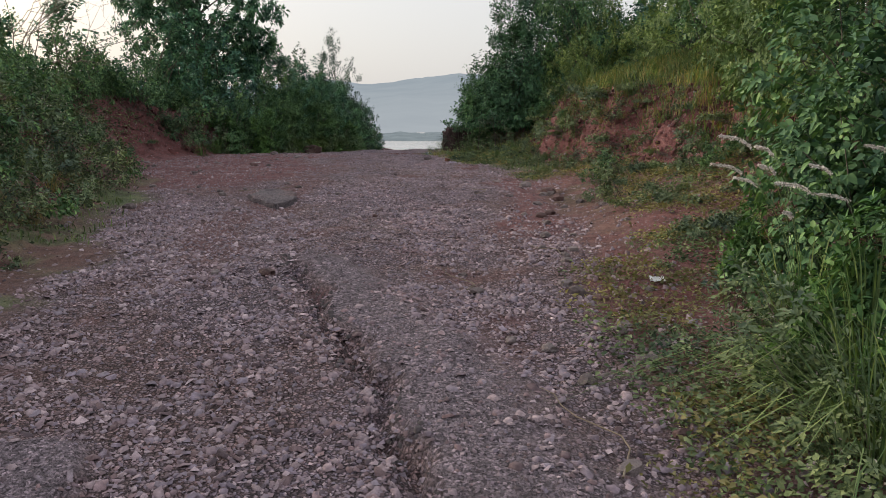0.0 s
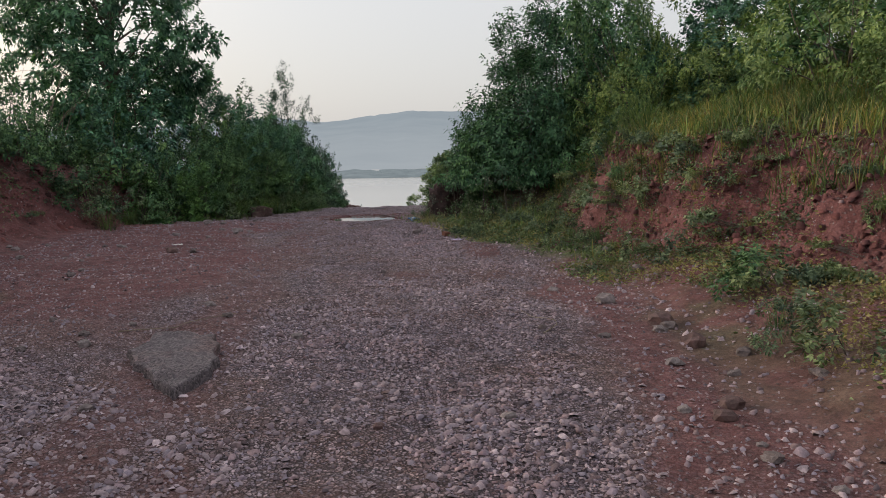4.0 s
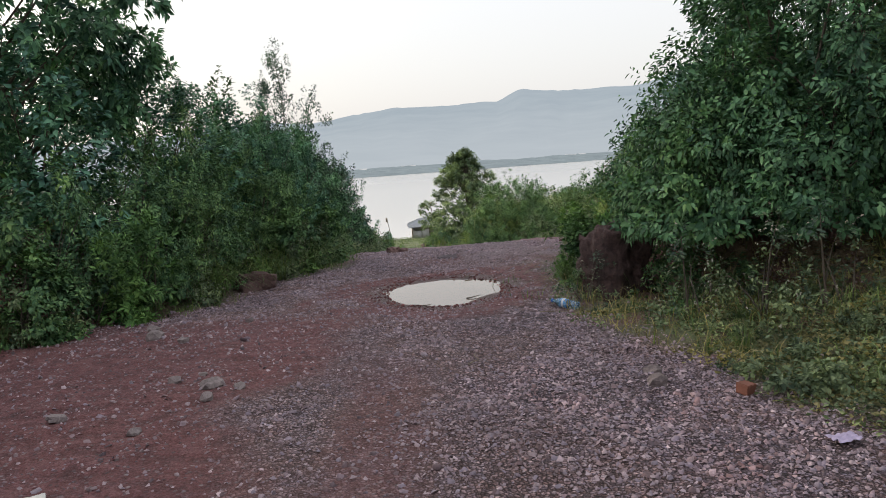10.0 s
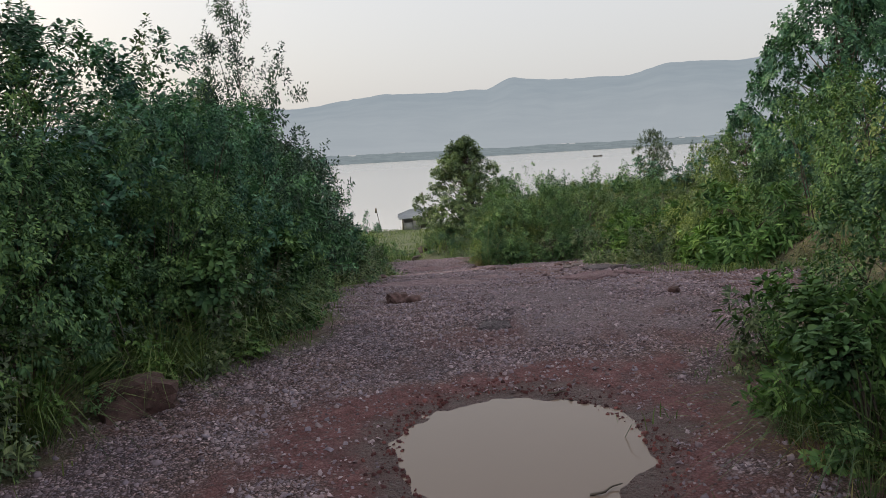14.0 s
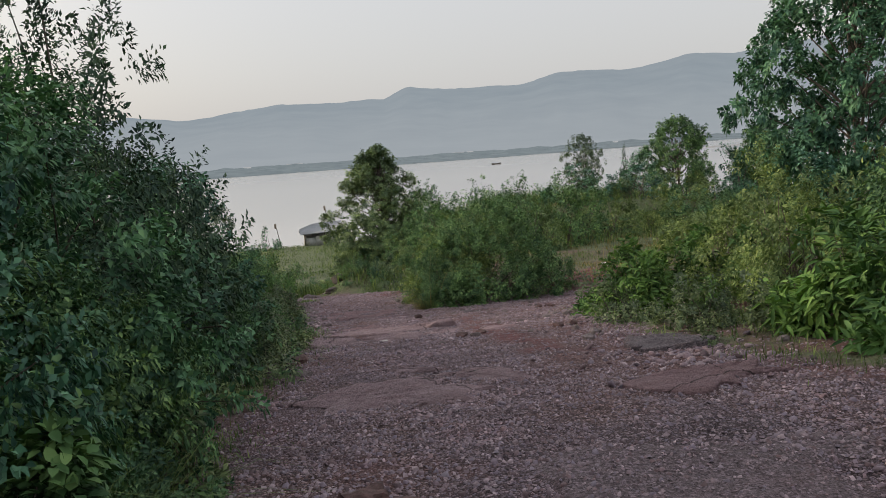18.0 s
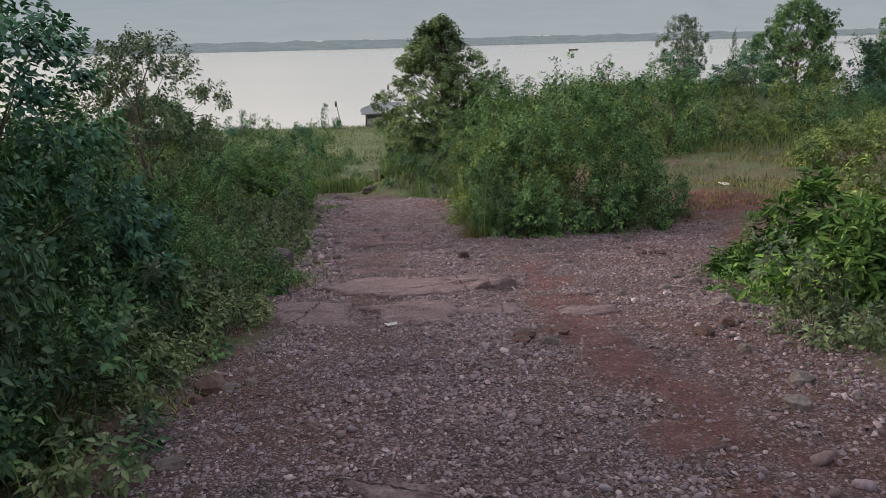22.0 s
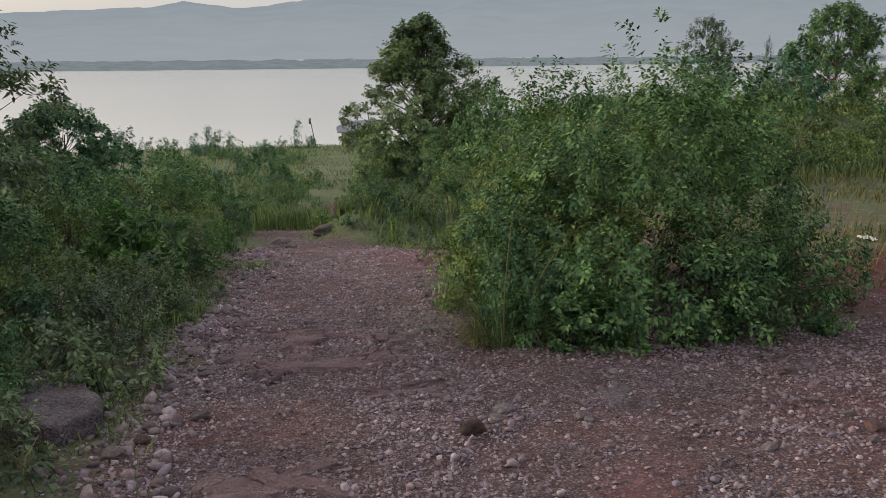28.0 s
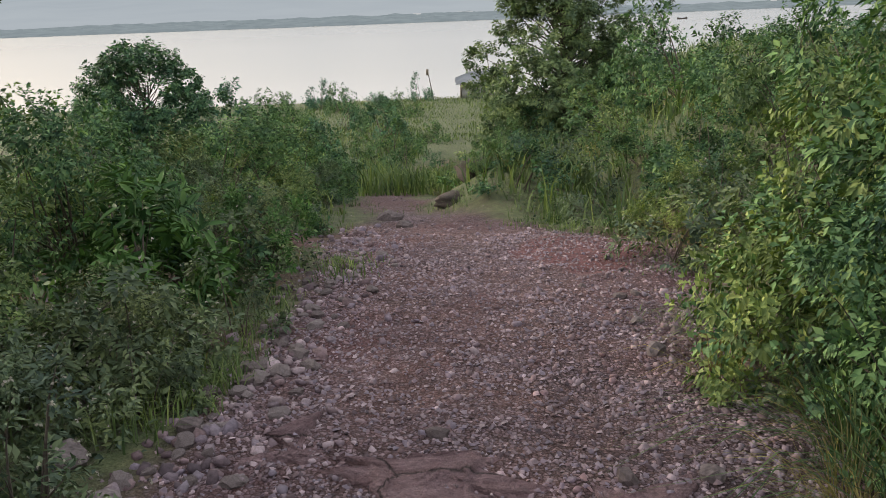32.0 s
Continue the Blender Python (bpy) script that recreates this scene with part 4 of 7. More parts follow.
model("tree_open", tree("tree", 13, 4.0, 1.7, .5, .08, 700, 26, .085, .5, M_LEAF_GREY, "open grey-green tree on the far terrace", lump=.7))



def tuft(name, seed, n, h, spread, width, m, label, lean=.8):
    """A clump of arching grass blades, three faces a side."""
    rng = np.random.default_rng(seed)
    a = rng.uniform(0, 2 * np.pi, n)
    d = np.stack([np.cos(a), np.sin(a), np.zeros(n)], 1)
    s = np.stack([-np.sin(a), np.cos(a), np.zeros(n)], 1)
    P = d * (spread * rng.random(n) ** .6)[:, None] * .4
    H = (h * rng.uniform(.45, 1.15, n))[:, None]
    k = rng.uniform(.15, lean, n)[:, None]
    w = width * rng.uniform(.7, 1.3, n)[:, None]
    up = np.array((0, 0, 1.0))
    rings = []
    for f in (0, .35, .7):
        c = P + up * H * (f - .32 * k * f ** 2.5) + d * H * k * f ** 1.8
        rings += [c - s * w * .5 * (1 - .45 * f), c + s * w * .5 * (1 - .45 * f)]
    tip = P + up * H * (1 - .5 * k) + d * H * k
    V = np.stack(rings + [tip], 1).reshape(-1, 3)
    i = np.arange(n)[:, None] * 7
    F = np.stack([i + f for f in ((0, 1, 3), (0, 3, 2), (2, 3, 5), (2, 5, 4), (4, 5, 6))], 1).reshape(-1, 3)
    me = build(name, V, F, m)
    return tagged(new(name, me), label, "grass")


model("tuft_green", tuft("grass_tuft", 31, 100, .46, .35, .006, M_GRASS, "tuft of long green grass at the track's edge", 1.25))
model("tuft_dry", tuft("grass_tuft", 32, 90, .42, .35, .005, M_GRASS_DRY, "tuft of dry straw-coloured grass on the bank", 1.4))
model("tuft_long", tuft("grass_tuft", 33, 130, .75, .45, .007, M_GRASS, "tall tuft of arching green grass", 1.75))


PLANTS = [
    # left bank, before the crest
    ("dark_b", -5.6, 20.9, 1.0, .9), ("dark_a", -4.84, 22.9, .95, .86), ("dark_b", -4.4, 25.0, .95, .9), ("thorn", -3.72, 28.4, 1.0, 1.42), ("thorn", -5.1, 28.2, 1.2, 1.4), ("mid_b", -4.1, 27.2, .8, 1.65), ("dark_a", -4.84, 27.2, .95, 1.0), ("mid_a", -3.8, 27.6, .65, .9),
    ("dark_a", -6.9, 22.8, 1.2, 1.1), ("dark_b", -6.2, 25.5, 1.1, 1.05), ("mid_a", -4.35, 21.5, .75, .95), ("mid_b", -4.0, 23.5, .75, 1.0), ("dark_b", -4.6, 24.0, .9, .85), ("mid_b", -4.3, 22.6, .8, 1.1), ("dark_a", -4.7, 26.4, .9, .95), ("mid_a", -3.85, 25.6, .75, 1.0), ("mid_b", -4.9, 21.0, .8, 1.0), ("small_a", -3.6, 22.4, .9, .8), ("small_a", -3.3, 24.4, .9, .8),
    ("lime", -4.5, 20.1, 1.25, 1.3), ("lime", -4.95, 19.6, 1.1, 1.1), ("mid_a", -5.6, 19.6, .9, 1.0), ("dark_a", -6.2, 19.8, .8, .9), ("mid_b", -6.9, 18.0, .9, 1.2), ("tree_dark", -6.6, 22.3, 1.0, 1.05), ("dark_b", -6.9, 18.9, 1.0, 1.0), ("mid_b", -6.7, 17.2, .8, .8),
    ("mid_b", -7.6, 16.5, 1.1, 1.1), ("mid_a", -7.9, 13.6, 1.2, 1.2), ("mid_b", -8.2, 10.6, 1.3, 1.2), ("dark_a", -9.6, 15.0, 1.1, 1.1), ("dark_b", -10, 11.5, 1.1, 1.0), ("dark_a", -9.2, 19.0, 1.2, 1.1),
    ("small_a", -4.8, 8.0, 1, .8), ("small_g", -5.2, 10.2, 1.2, 1), ("small_a", -5.9, 12.4, 1.1, 1), ("small_g", -4.3, 6.0, 1, .8), ("small_a", -5.6, 6.6, 1.2, 1), ("mid_a", -6.5, 8.5, .9, .9),
    # left of the descent
    ("dark_a", -3.75, 30.6, 1.0, 1.0), ("mid_a", -4.35, 30.2, 1.1, 1.7), ("dark_b", -4.0, 32.2, .9, .95), ("mid_b", -4.9, 32.6, 1.1, 1.6), ("mid_a", -3.3, 28.9, .7, 1.0), ("small_g", -3.2, 27.4, .7, .55),
    ("mid_b", -3.35, 30.0, .95, 1.3), ("mid_a", -3.2, 31.8, .95, 1.2), ("olive", -3.2, 33.8, .85, 1.0), ("dark_b", -4.7, 31.4, .9, .95), ("mid_a", -4.7, 33.8, 1.0, 1.15), ("mid_b", -4.4, 35.9, 1.0, 1.1),
    ("small_a", -2.5, 30.3, .9, .8), ("small_g", -2.3, 32.0, .9, .9), ("small_a", -2.4, 34.1, .8, .8), ("small_g", -2.4, 36.6, 1, 1), ("small_g", -2.3, 38.2, 1, .9),
    ("mid_b", -2.75, 30.7, .6, .75), ("mid_a", -2.7, 32.3, .6, .7), ("mid_b", -2.75, 29.2, .5, .6), ("small_a", -2.15, 33.1, .9, .8), ("small_g", -2.1, 31.2, .8, .7), ("small_g", -2.3, 28.6, .9, .8), ("mid_a", -2.9, 35.2, .6, .7), ("small_g", -2.35, 35.9, .9, .8),
    ("olive", -3.0, 42.8, .8, .85), ("yellow_a", -2.8, 44.2, .8, .8), ("mid_a", -3.6, 40.4, .9, 1.0), ("olive", -2.7, 45.8, .75, .7), ("yellow_a", -4.6, 40.9, 1.1, 1.1), ("olive", -2.75, 36.9, .55, .5), ("olive", -2.6, 38.3, .5, .45), ("olive", -2.7, 41.6, .6, .6), ("mid_b", -3.2, 46.8, 1.0, .9), ("mid_a", -3.9, 49.8, 1.1, 1.0), ("yellow_a", -3.2, 38.1, .7, .7), ("small_a", -2.4, 42.3, 1.0, .9), ("small_a", -2.3, 39.6, .9, .7), ("small_g", -2.2, 40.2, .9, .8), ("mid_a", -4.9, 46.4, 1.2, 1.1), ("mid_b", -5.6, 49.2, 1.2, 1.2),
    ("mid_a", -3.3, 36.6, .8, .85), ("broad", -2.75, 39.3, 1.0, 1.0), ("lime", -2.05, 40.3, .75, .8), ("olive", -3.8, 41.8, 1.1, 1.1), ("mid_a", -3.4, 44.5, 1.1, 1.0), ("olive", -5.4, 39.2, 1.2, 1.15),
    ("tree_open", -4.2, 38.4, .75, .75), ("mid_a", -5.8, 43.5, 1.3, 1.35), ("mid_b", -4.4, 48.0, 1.3, 1.15), ("tree_far", -7.2, 52.0, .7, .62), ("mid_a", -6.8, 48, 1.4, 1.3), ("mid_b", -9, 45, 1.4, 1.2),
    ("mid_b", -8.5, 56.0, 1.3, 1.2), ("mid_a", -5.0, 58.0, 1.3, 1.2), ("mid_b", -2.8, 63.0, 1.4, 1.3), ("dark_a", -3.5, 72.0, 1.2, 1.1), ("mid_a", -7.5, 68.0, 1.5, 1.4), ("dark_b", -12, 60, 1.3, 1.2), ("mid_a", -1.6, 55.5, .8, .8), ("mid_b", -2.4, 59.5, .9, 1.0), ("mid_a", -4.0, 53.0, 1.1, 1.0), ("mid_b", -6.0, 63.5, 1.3, 1.3), ("dark_a", -9.5, 66, 1.3, 1.3), ("mid_b", -1.2, 68, 1.0, .9), ("mid_a", -6.0, 78, 1.3, 1.3), ("mid_b", -10, 84, 1.5, 1.4), ("mid_a", -3.0, 88, 1.2, 1.0), ("mid_b", -8.5, 96, 1.5, 1.4), ("mid_a", -13, 92, 1.6, 1.5), ("mid_a", -10.5, 50, 1.3, 1.2), ("mid_b", -5.5, 45.5, 1.1, 1.0), ("mid_a", -7.5, 41.5, 1.2, 1.1), ("mid_b", -6.2, 36.8, 1.1, 1.1), ("mid_b", -16, 66, 1.6, 1.6), ("mid_a", -20, 80, 1.8, 1.8), ("mid_b", 4.2, 62, 1.4, 1.3), ("mid_a", 7, 64, 1.5, 1.5), ("yellow_a", 6.3, 52.5, 1.1, .9), ("mid_b", 12.0, 55.0, 1.1, .9), ("yellow_a", 13.5, 54.5, 1.0, .9), ("mid_a", 9.4, 49.5, 1.0, .7), ("mid_a", 6.2, 46.5, 1.1, .9), ("mid_b", 8.2, 51.0, 1.3, 1.1), ("mid_a", 10.2, 53.2, 1.3, 1.1), ("dark_a", 13.6, 53.5, 1.0, .7), ("yellow_a", 15.5, 52.5, 1.2, 1.0), ("mid_b", 17.5, 54, 1.3, 1.2), ("mid_a", 5.0, 50.0, 1.1, 1.0), ("dark_b", 19.8, 55.5, 1.3, 1.2), ("mid_a", 22.5, 56, 1.4, 1.3), ("mid_b", -13, 75, 1.6, 1.6),
    # right of the first rise
    ("heart", 2.6, 4.5, .9, 1.0), ("heart", 3.1, 5.6, 1.2, 1.25), ("heart", 3.3, 4.4, 1.2, 1.3), ("broad", 2.3, 3.6, .7, .85), ("broad", 1.72, 3.5, .35, .55), ("broad", 2.05, 3.15, .5, .65), ("small_a", 2.3, 3.2, 1.0, .9), ("weed", 1.55, 3.9, .8, .6), ("weed", 1.45, 3.3, .7, .45), ("small_g", 1.75, 3.1, .8, .7), ("broad", 2.15, 5.0, .45, .6), ("yellow_a", 3.9, 7.4, 1.0, 1.5), ("yellow_a", 4.4, 9.2, 1.2, 1.5), ("mid_a", 3.3, 6.0, .9, 1.2),
    ("mid_b", 5.8, 11.5, 1.2, 1.2), ("mid_a", 5.5, 14.0, 1.2, 1.2), ("dark_a", 4.6, 16.8, 1.1, 1.0), ("mid_b", 7.2, 13, 1.3, 1.3), ("yellow_a", 6.4, 8.8, 1.2, 1.4),
    ("small_g", 2.0, 8.8, .8, .6), ("small_a", 2.3, 10.3, .8, .6), ("small_g", 2.0, 12.0, .7, .6),
    ("yellow_a", 4.5, 13.4, 1.1, 1.3), ("mid_a", 4.75, 15.2, 1.2, 1.0), ("dark_b", 4.0, 17.4, .85, .95), ("yellow_a", 4.0, 15.6, .9, 1.0), ("dark_a", 5.6, 17.2, 1.3, 1.3), ("dark_b", 7.0, 16.0, 1.4, 1.5), ("yellow_a", 4.7, 11.6, .9, 1.0),
    ("small_g", 1.45, 3.0, .7, .6), ("small_g", 1.6, 3.5, .8, .7), ("weed", 1.8, 3.2, .8, .6), ("small_a", 2.0, 3.0, .8, .8), ("small_g", 1.95, 4.1, .8, .8), ("small_g", 1.5, 2.6, .6, .5),
    # big shrub beside the boulder
    ("oval", 1.5, 18.75, .95, 1.0), ("oval", 2.1, 17.8, 1.0, 1.1), ("oval", 1.95, 18.4, 1.1, 1.2), ("oval", 2.4, 19.7, 1.0, 1.0), ("oval", 1.7, 19.5, .9, .95), ("mid_a", 3.0, 16.9, 1.1, 1.9), ("yellow_a", 3.4, 17.5, 1.1, 1.9), ("dark_a", 3.1, 18.9, 1.1, 1.3), ("yellow_a", 2.9, 16.0, .8, 1.1), ("mid_b", 3.9, 19.6, 1.2, 1.7), ("small_g", 2.2, 13.2, .8, .6), ("small_g", 2.0, 14.1, .9, .7), ("tuft_green", 2.1, 13.7, .9, None), ("small_a", 2.1, 14.8, .8, .6), ("small_g", 2.5, 12.4, .9, .6), ("nettle", .27, 19.75, .85, .68), ("nettle", .5, 20.35, .9, .75), ("nettle", .2, 19.4, .6, .5), ("small_g", .1, 18.95, .5, .4), ("tuft_dry", .0, 19.7, .7, None), ("tuft_green", .08, 20.1, .7, None), ("tuft_green", -.02, 19.35, .6, None), ("dark_a", 3.4, 18.6, 1.0, 1.1), ("mid_a", 1.1, 20.4, .7, .9), ("small_a", .7, 17.9, .9, .7), ("small_a", .78, 18.6, .8, .8), ("small_a", .62, 18.35, .6, .55),
    ("weed", .75, 17.0, 1, 1), ("weed", .45, 17.4, .9, .9), ("weed", 1.2, 16.8, 1.0, .9), ("weed", -.1, 18.75, .8, .6), ("broad", .5, 20.5, .7, .8), ("small_g", .55, 21.2, .8, .8), ("mid_b", 1.2, 21.4, .6, .7),
    # right of the crest
    ("broad", 3.0, 26.4, 1.2, 1.2), ("broad", 3.3, 27.4, 1.2, 1.2), ("mid_a", 3.7, 25.0, .9, 1.25), ("mid_b", 4.2, 27.2, 1.0, 1.3), ("yellow_a", 3.5, 28.4, .7, 1.0), ("yellow_a", 4.2, 29.9, .95, 1.25), ("yellow_a", 5.2, 30.2, 1.1, 1.5), ("yellow_a", 4.9, 32.4, 1.0, 1.2), ("yellow_a", 3.9, 32.2, .6, .6),
    ("broad", 2.9, 31.0, 1.0, 1.0), ("broad", 3.4, 31.5, 1.1, 1.15), ("broad", 2.65, 31.9, .8, .8), ("broad", 3.6, 30.5, 1.0, 1.1), ("broad", 2.7, 31.4, .95, 1.05), ("broad", 3.1, 30.8, .9, .95), ("tree_dark", 9.3, 34.8, 1.0, 1.2), ("dark_a", 7.6, 33.2, 1.0, 1.0), ("yellow_a", 5.0, 26.0, 1.1, 1.5), ("yellow_a", 5.4, 32.0, .9, .9), ("small_g", 3.6, 31.0, 1, .9),
    # the round shrub at the fork
    ("round", 2.3, 37.2, 1.0, 1.0), ("yellow_a", 1.4, 37.9, .8, 1.05), ("yellow_a", 1.9, 37.7, 1.0, 1.32), ("mid_a", 1.15, 36.8, .6, .8), ("nettle", 1.05, 36.3, .5, .45), ("nettle", 1.3, 36.15, .55, .5), ("nettle", 1.65, 36.1, .6, .5), ("small_a", 2.0, 36.1, .7, .55), ("nettle", 2.5, 36.1, .55, .45), ("small_g", 2.9, 36.2, .7, .5), ("mid_b", 3.5, 36.7, .65, .85), ("small_a", 3.1, 36.4, 1.0, .9), ("weed", 2.6, 36.2, .9, .8), ("small_g", 1.0, 37.6, .7, .8),
    # shrubs along the back of the terrace
    ("yellow_a", 5.4, 43.6, 1.1, 1.35), ("mid_b", 6.5, 44.2, 1.2, 1.45), ("mid_a", 7.6, 44.8, 1.1, 1.3), ("yellow_a", 8.8, 45.4, 1.2, 1.3), ("mid_b", 4.6, 44.8, 1.0, 1.5), ("yellow_a", 3.4, 43.4, .9, 1.2), ("mid_a", 3.9, 49.2, 1.2, 1.5), ("yellow_a", 10.4, 46.2, 1.2, 1.2), ("mid_b", 12.2, 46.8, 1.2, 1.1), ("yellow_a", 8.3, 39.6, .9, .8), ("yellow_a", 9.4, 40.3, 1.1, 1.0),
    # terrace and shore
    ("mid_b", 20, 50, 1.4, 1.2), ("yellow_a", 23, 48, 1.3, 1.0), ("mid_a", 18, 47.5, 1.1, .9), ("dark_a", 26, 54, 1.5, 1.4), ("dark_b", 29, 52, 1.6, 1.5), ("mid_a", 25.5, 49, 1.4, 1.2), ("mid_b", 16.2, 50.5, 1.0, .8),
    ("tree_column", 2.8, 58.0, 1.42, 1.2), ("mid_b", 1.9, 57.8, 1.25, 2.3), ("mid_a", 3.9, 57.9, 1.25, 2.2), ("mid_a", 1.1, 56.6, .8, 1.0), ("mid_b", 1.7, 57.0, 1.2, 1.4), ("mid_a", 3.3, 57.2, 1.3, 1.5), ("dark_b", 2.4, 56.6, .9, .9), ("mid_b", 4.6, 56.0, 1.5, 1.6), ("mid_a", 3.0, 52.0, 1.1, 1.0), ("yellow_a", 5.5, 48, 1.2, 1.0), ("mid_b", 7.5, 56, 1.4, 1.3), ("mid_a", 9.5, 57, 1.3, 1.2), ("tree_open", 12.6, 57.0, .6, .75), ("thorn", 14.6, 56.3, .32, .95), ("tree_far", 18.2, 58.0, .75, .82), ("tree_far", 22.6, 57.5, .6, .68),
    ("dark_a", 15.0, 56.0, 1.2, 1.0), ("dark_b", 11.0, 54.0, 1.2, .8), ("dark_a", 21.0, 57.0, 1.3, 1.3), ("mid_b", 8.6, 45, .8, .6), ("yellow_a", 10.8, 42.5, 1.1, .9), ("dark_b", 25, 60, 1.5, 1.6), ("mid_a", 13, 48, 1.1, .9),
    ("small_a", .6, 45.0, 1.0, .9), ("small_g", .2, 47.0, 1.2, 1.0), ("mid_b", 2.2, 45.5, .8, .6), ("small_a", 1.6, 42.5, 1, .8), ("small_g", 1.1, 43.5, 1, .9), ("mid_a", 1.2, 50.5, .9, .8), ("mid_b", 2.4, 43.6, .9, .8), ("mid_a", 3.4, 46.5, 1.0, .8), ("yellow_a", 2.6, 48.6, .9, .8), ("small_a", .3, 44.2, 1.1, .9), ("small_g", .9, 45.6, 1.2, 1.0), ("small_a", -.3, 46.6, 1.0, .8), ("yellow_a", 1.7, 41.4, .6, .6), ("small_g", 1.5, 40.2, 1.0, .8), ("mid_b", -2.9, 47.3, .7, .7), ("dark_a", -3.2, 51.5, .6, .6), ("mid_b", -.6, 52.0, .7, .5), ("small_a", -2.6, 50.2, 1.2, 1.0),
]
TUFTS = random.Random(4)
for k in range(24):      # bushes that close the left edge down to the ground
    y = 19.0 + .32 * k
    PLANTS.append((TUFTS.choice(["mid_a", "mid_b", "mid_a", "dark_a", "nettle"]), float(left_x(y)) - TUFTS.uniform(.5, .85), y, TUFTS.uniform(.5, .75), TUFTS.uniform(.55, .95)))
for k in range(40):      # low weeds and long grass at their feet
    y = 18.6 + .17 * k
    PLANTS.append((TUFTS.choice(["small_a", "nettle", "tuft_long", "small_g", "tuft_green"]), float(left_x(y)) - TUFTS.uniform(.1, .5), y, TUFTS.uniform(.6, .95), None))
for k in range(34):      # low growth along the foot of the left bank
    y = TUFTS.uniform(17.5, 23.5)
    PLANTS.append((TUFTS.choice(["small_a", "small_a", "small_g", "weed", "tuft_green"]), float(left_x(y)) - TUFTS.uniform(.0, .9), y, TUFTS.uniform(.6, 1.0), None))
for k in range(30):
    y = TUFTS.uniform(3, 12)
    PLANTS.append((TUFTS.choice(["small_g", "small_g", "creeper", "tuft_green", "tuft_dry"]), float(left_x(y)) - TUFTS.uniform(.45, 1.4), y, TUFTS.uniform(.5, .9), None))
for k in range(20):      # bushes that lean out over the left bank
    y = 12.2 + k * .4
    PLANTS.append((TUFTS.choice(["mid_a", "mid_b", "small_a"]), float(left_x(y)) - TUFTS.uniform(1.3, 2.1), y, TUFTS.uniform(.5, .8), TUFTS.uniform(.5, .85)))
for k in range(16):      # weeds down its face
    y = TUFTS.uniform(11.5, 20)
    PLANTS.append((TUFTS.choice(["small_a", "small_g", "creeper", "tuft_green", "weed"]), float(left_x(y)) - TUFTS.uniform(.25, 1.5), y, TUFTS.uniform(.4, .8), None))
for k in range(16):      # bushes along the shore
    PLANTS.append((TUFTS.choice(["mid_a", "mid_b", "dark_b"]), TUFTS.uniform(-30, -1.5), TUFTS.uniform(96, 112), TUFTS.uniform(.7, 1.4), TUFTS.uniform(.5, 1.2)))
for k in range(26):      # pale grass where the path narrows
    PLANTS.append((TUFTS.choice(["tuft_long", "tuft_green", "tuft_dry"]), TUFTS.uniform(-.9, 2.2), TUFTS.uniform(46.5, 56), TUFTS.uniform(1.0, 1.6), None))
for k in range(16):      # long grass under the shrubs past the puddle
    y = TUFTS.uniform(22, 27.5)
    PLANTS.append(("tuft_long", float(left_x(y)) - TUFTS.uniform(.2, .9), y, TUFTS.uniform(.7, 1.05), None))
for k in range(26):      # herbs beside the boulder
    PLANTS.append((TUFTS.choice(["creeper", "creeper", "tuft_green"]), TUFTS.uniform(.0, 1.5), TUFTS.uniform(16.2, 18.4), TUFTS.uniform(.4, .75), None))
for k in range(26):      # brush beside the path below the fork
    PLANTS.append((TUFTS.choice(["tuft_dry", "tuft_long", "small_g", "small_a", "weed"]), TUFTS.uniform(1.1, 3.2), TUFTS.uniform(38.7, 42.5), TUFTS.uniform(.7, 1.1), None))
for k in range(18):      # weeds along the left edge before the ledge
    y = TUFTS.uniform(33.5, 39)
    PLANTS.append((TUFTS.choice(["small_g", "weed", "creeper", "small_g"]), float(left_x(y)) - TUFTS.uniform(.15, .9), y, TUFTS.uniform(.6, .95), None))
for k in range(16):      # low herbs beside the old tarmac
    PLANTS.append((TUFTS.choice(["creeper", "creeper", "small_g"]), TUFTS.uniform(1.6, 2.7), TUFTS.uniform(27.2, 30.2), TUFTS.uniform(.5, .9), None))
for k in range(32):      # tufts over the terrace
    y = TUFTS.uniform(38, 52)
    PLANTS.append((TUFTS.choice(["tuft_dry", "tuft_green", "small_g"]), TUFTS.uniform(5, 15), y, TUFTS.uniform(.5, .9), None))
for k in range(40):      # grass that hangs over the red cut
    y = TUFTS.uniform(8, 16.5)
    PLANTS.append((TUFTS.choice(["tuft_dry", "tuft_dry", "tuft_green", "creeper"]), float(np.interp(y, [7, 10, 11.8, 13.4, 15, 17], [3.6, 3.5, 2.9, 2.2, 2.1, 2.0])) + TUFTS.uniform(-.1, .5), y, TUFTS.uniform(.5, .85), None))
for k in range(46):      # under the hedge on the descent
    y = TUFTS.uniform(26.6, 31)
    PLANTS.append((TUFTS.choice(["small_a", "tuft_long", "small_g", "tuft_green", "small_a"]), float(left_x(y)) - TUFTS.uniform(.15, 1.3), y, TUFTS.uniform(.6, .95), None))
for k in range(42):      # along the left edge past the puddle
    y = TUFTS.uniform(20.5, 33.5)
    PLANTS.append((TUFTS.choice(["tuft_green", "small_g", "small_a", "weed", "creeper"]), float(left_x(y)) - TUFTS.uniform(.05, .6), y, TUFTS.uniform(.4, .75), None))
for k in range(46):      # over the top of the red cut
    y = TUFTS.uniform(7.5, 17)
    PLANTS.append((TUFTS.choice(["tuft_dry", "tuft_green", "tuft_long"]), float(np.interp(y, [7, 10, 11.8, 13.4, 15, 17], [4.4, 4.2, 3.4, 2.55, 2.5, 2.4])) + TUFTS.uniform(-.15, 1.1), y, TUFTS.uniform(.7, 1.1), None))
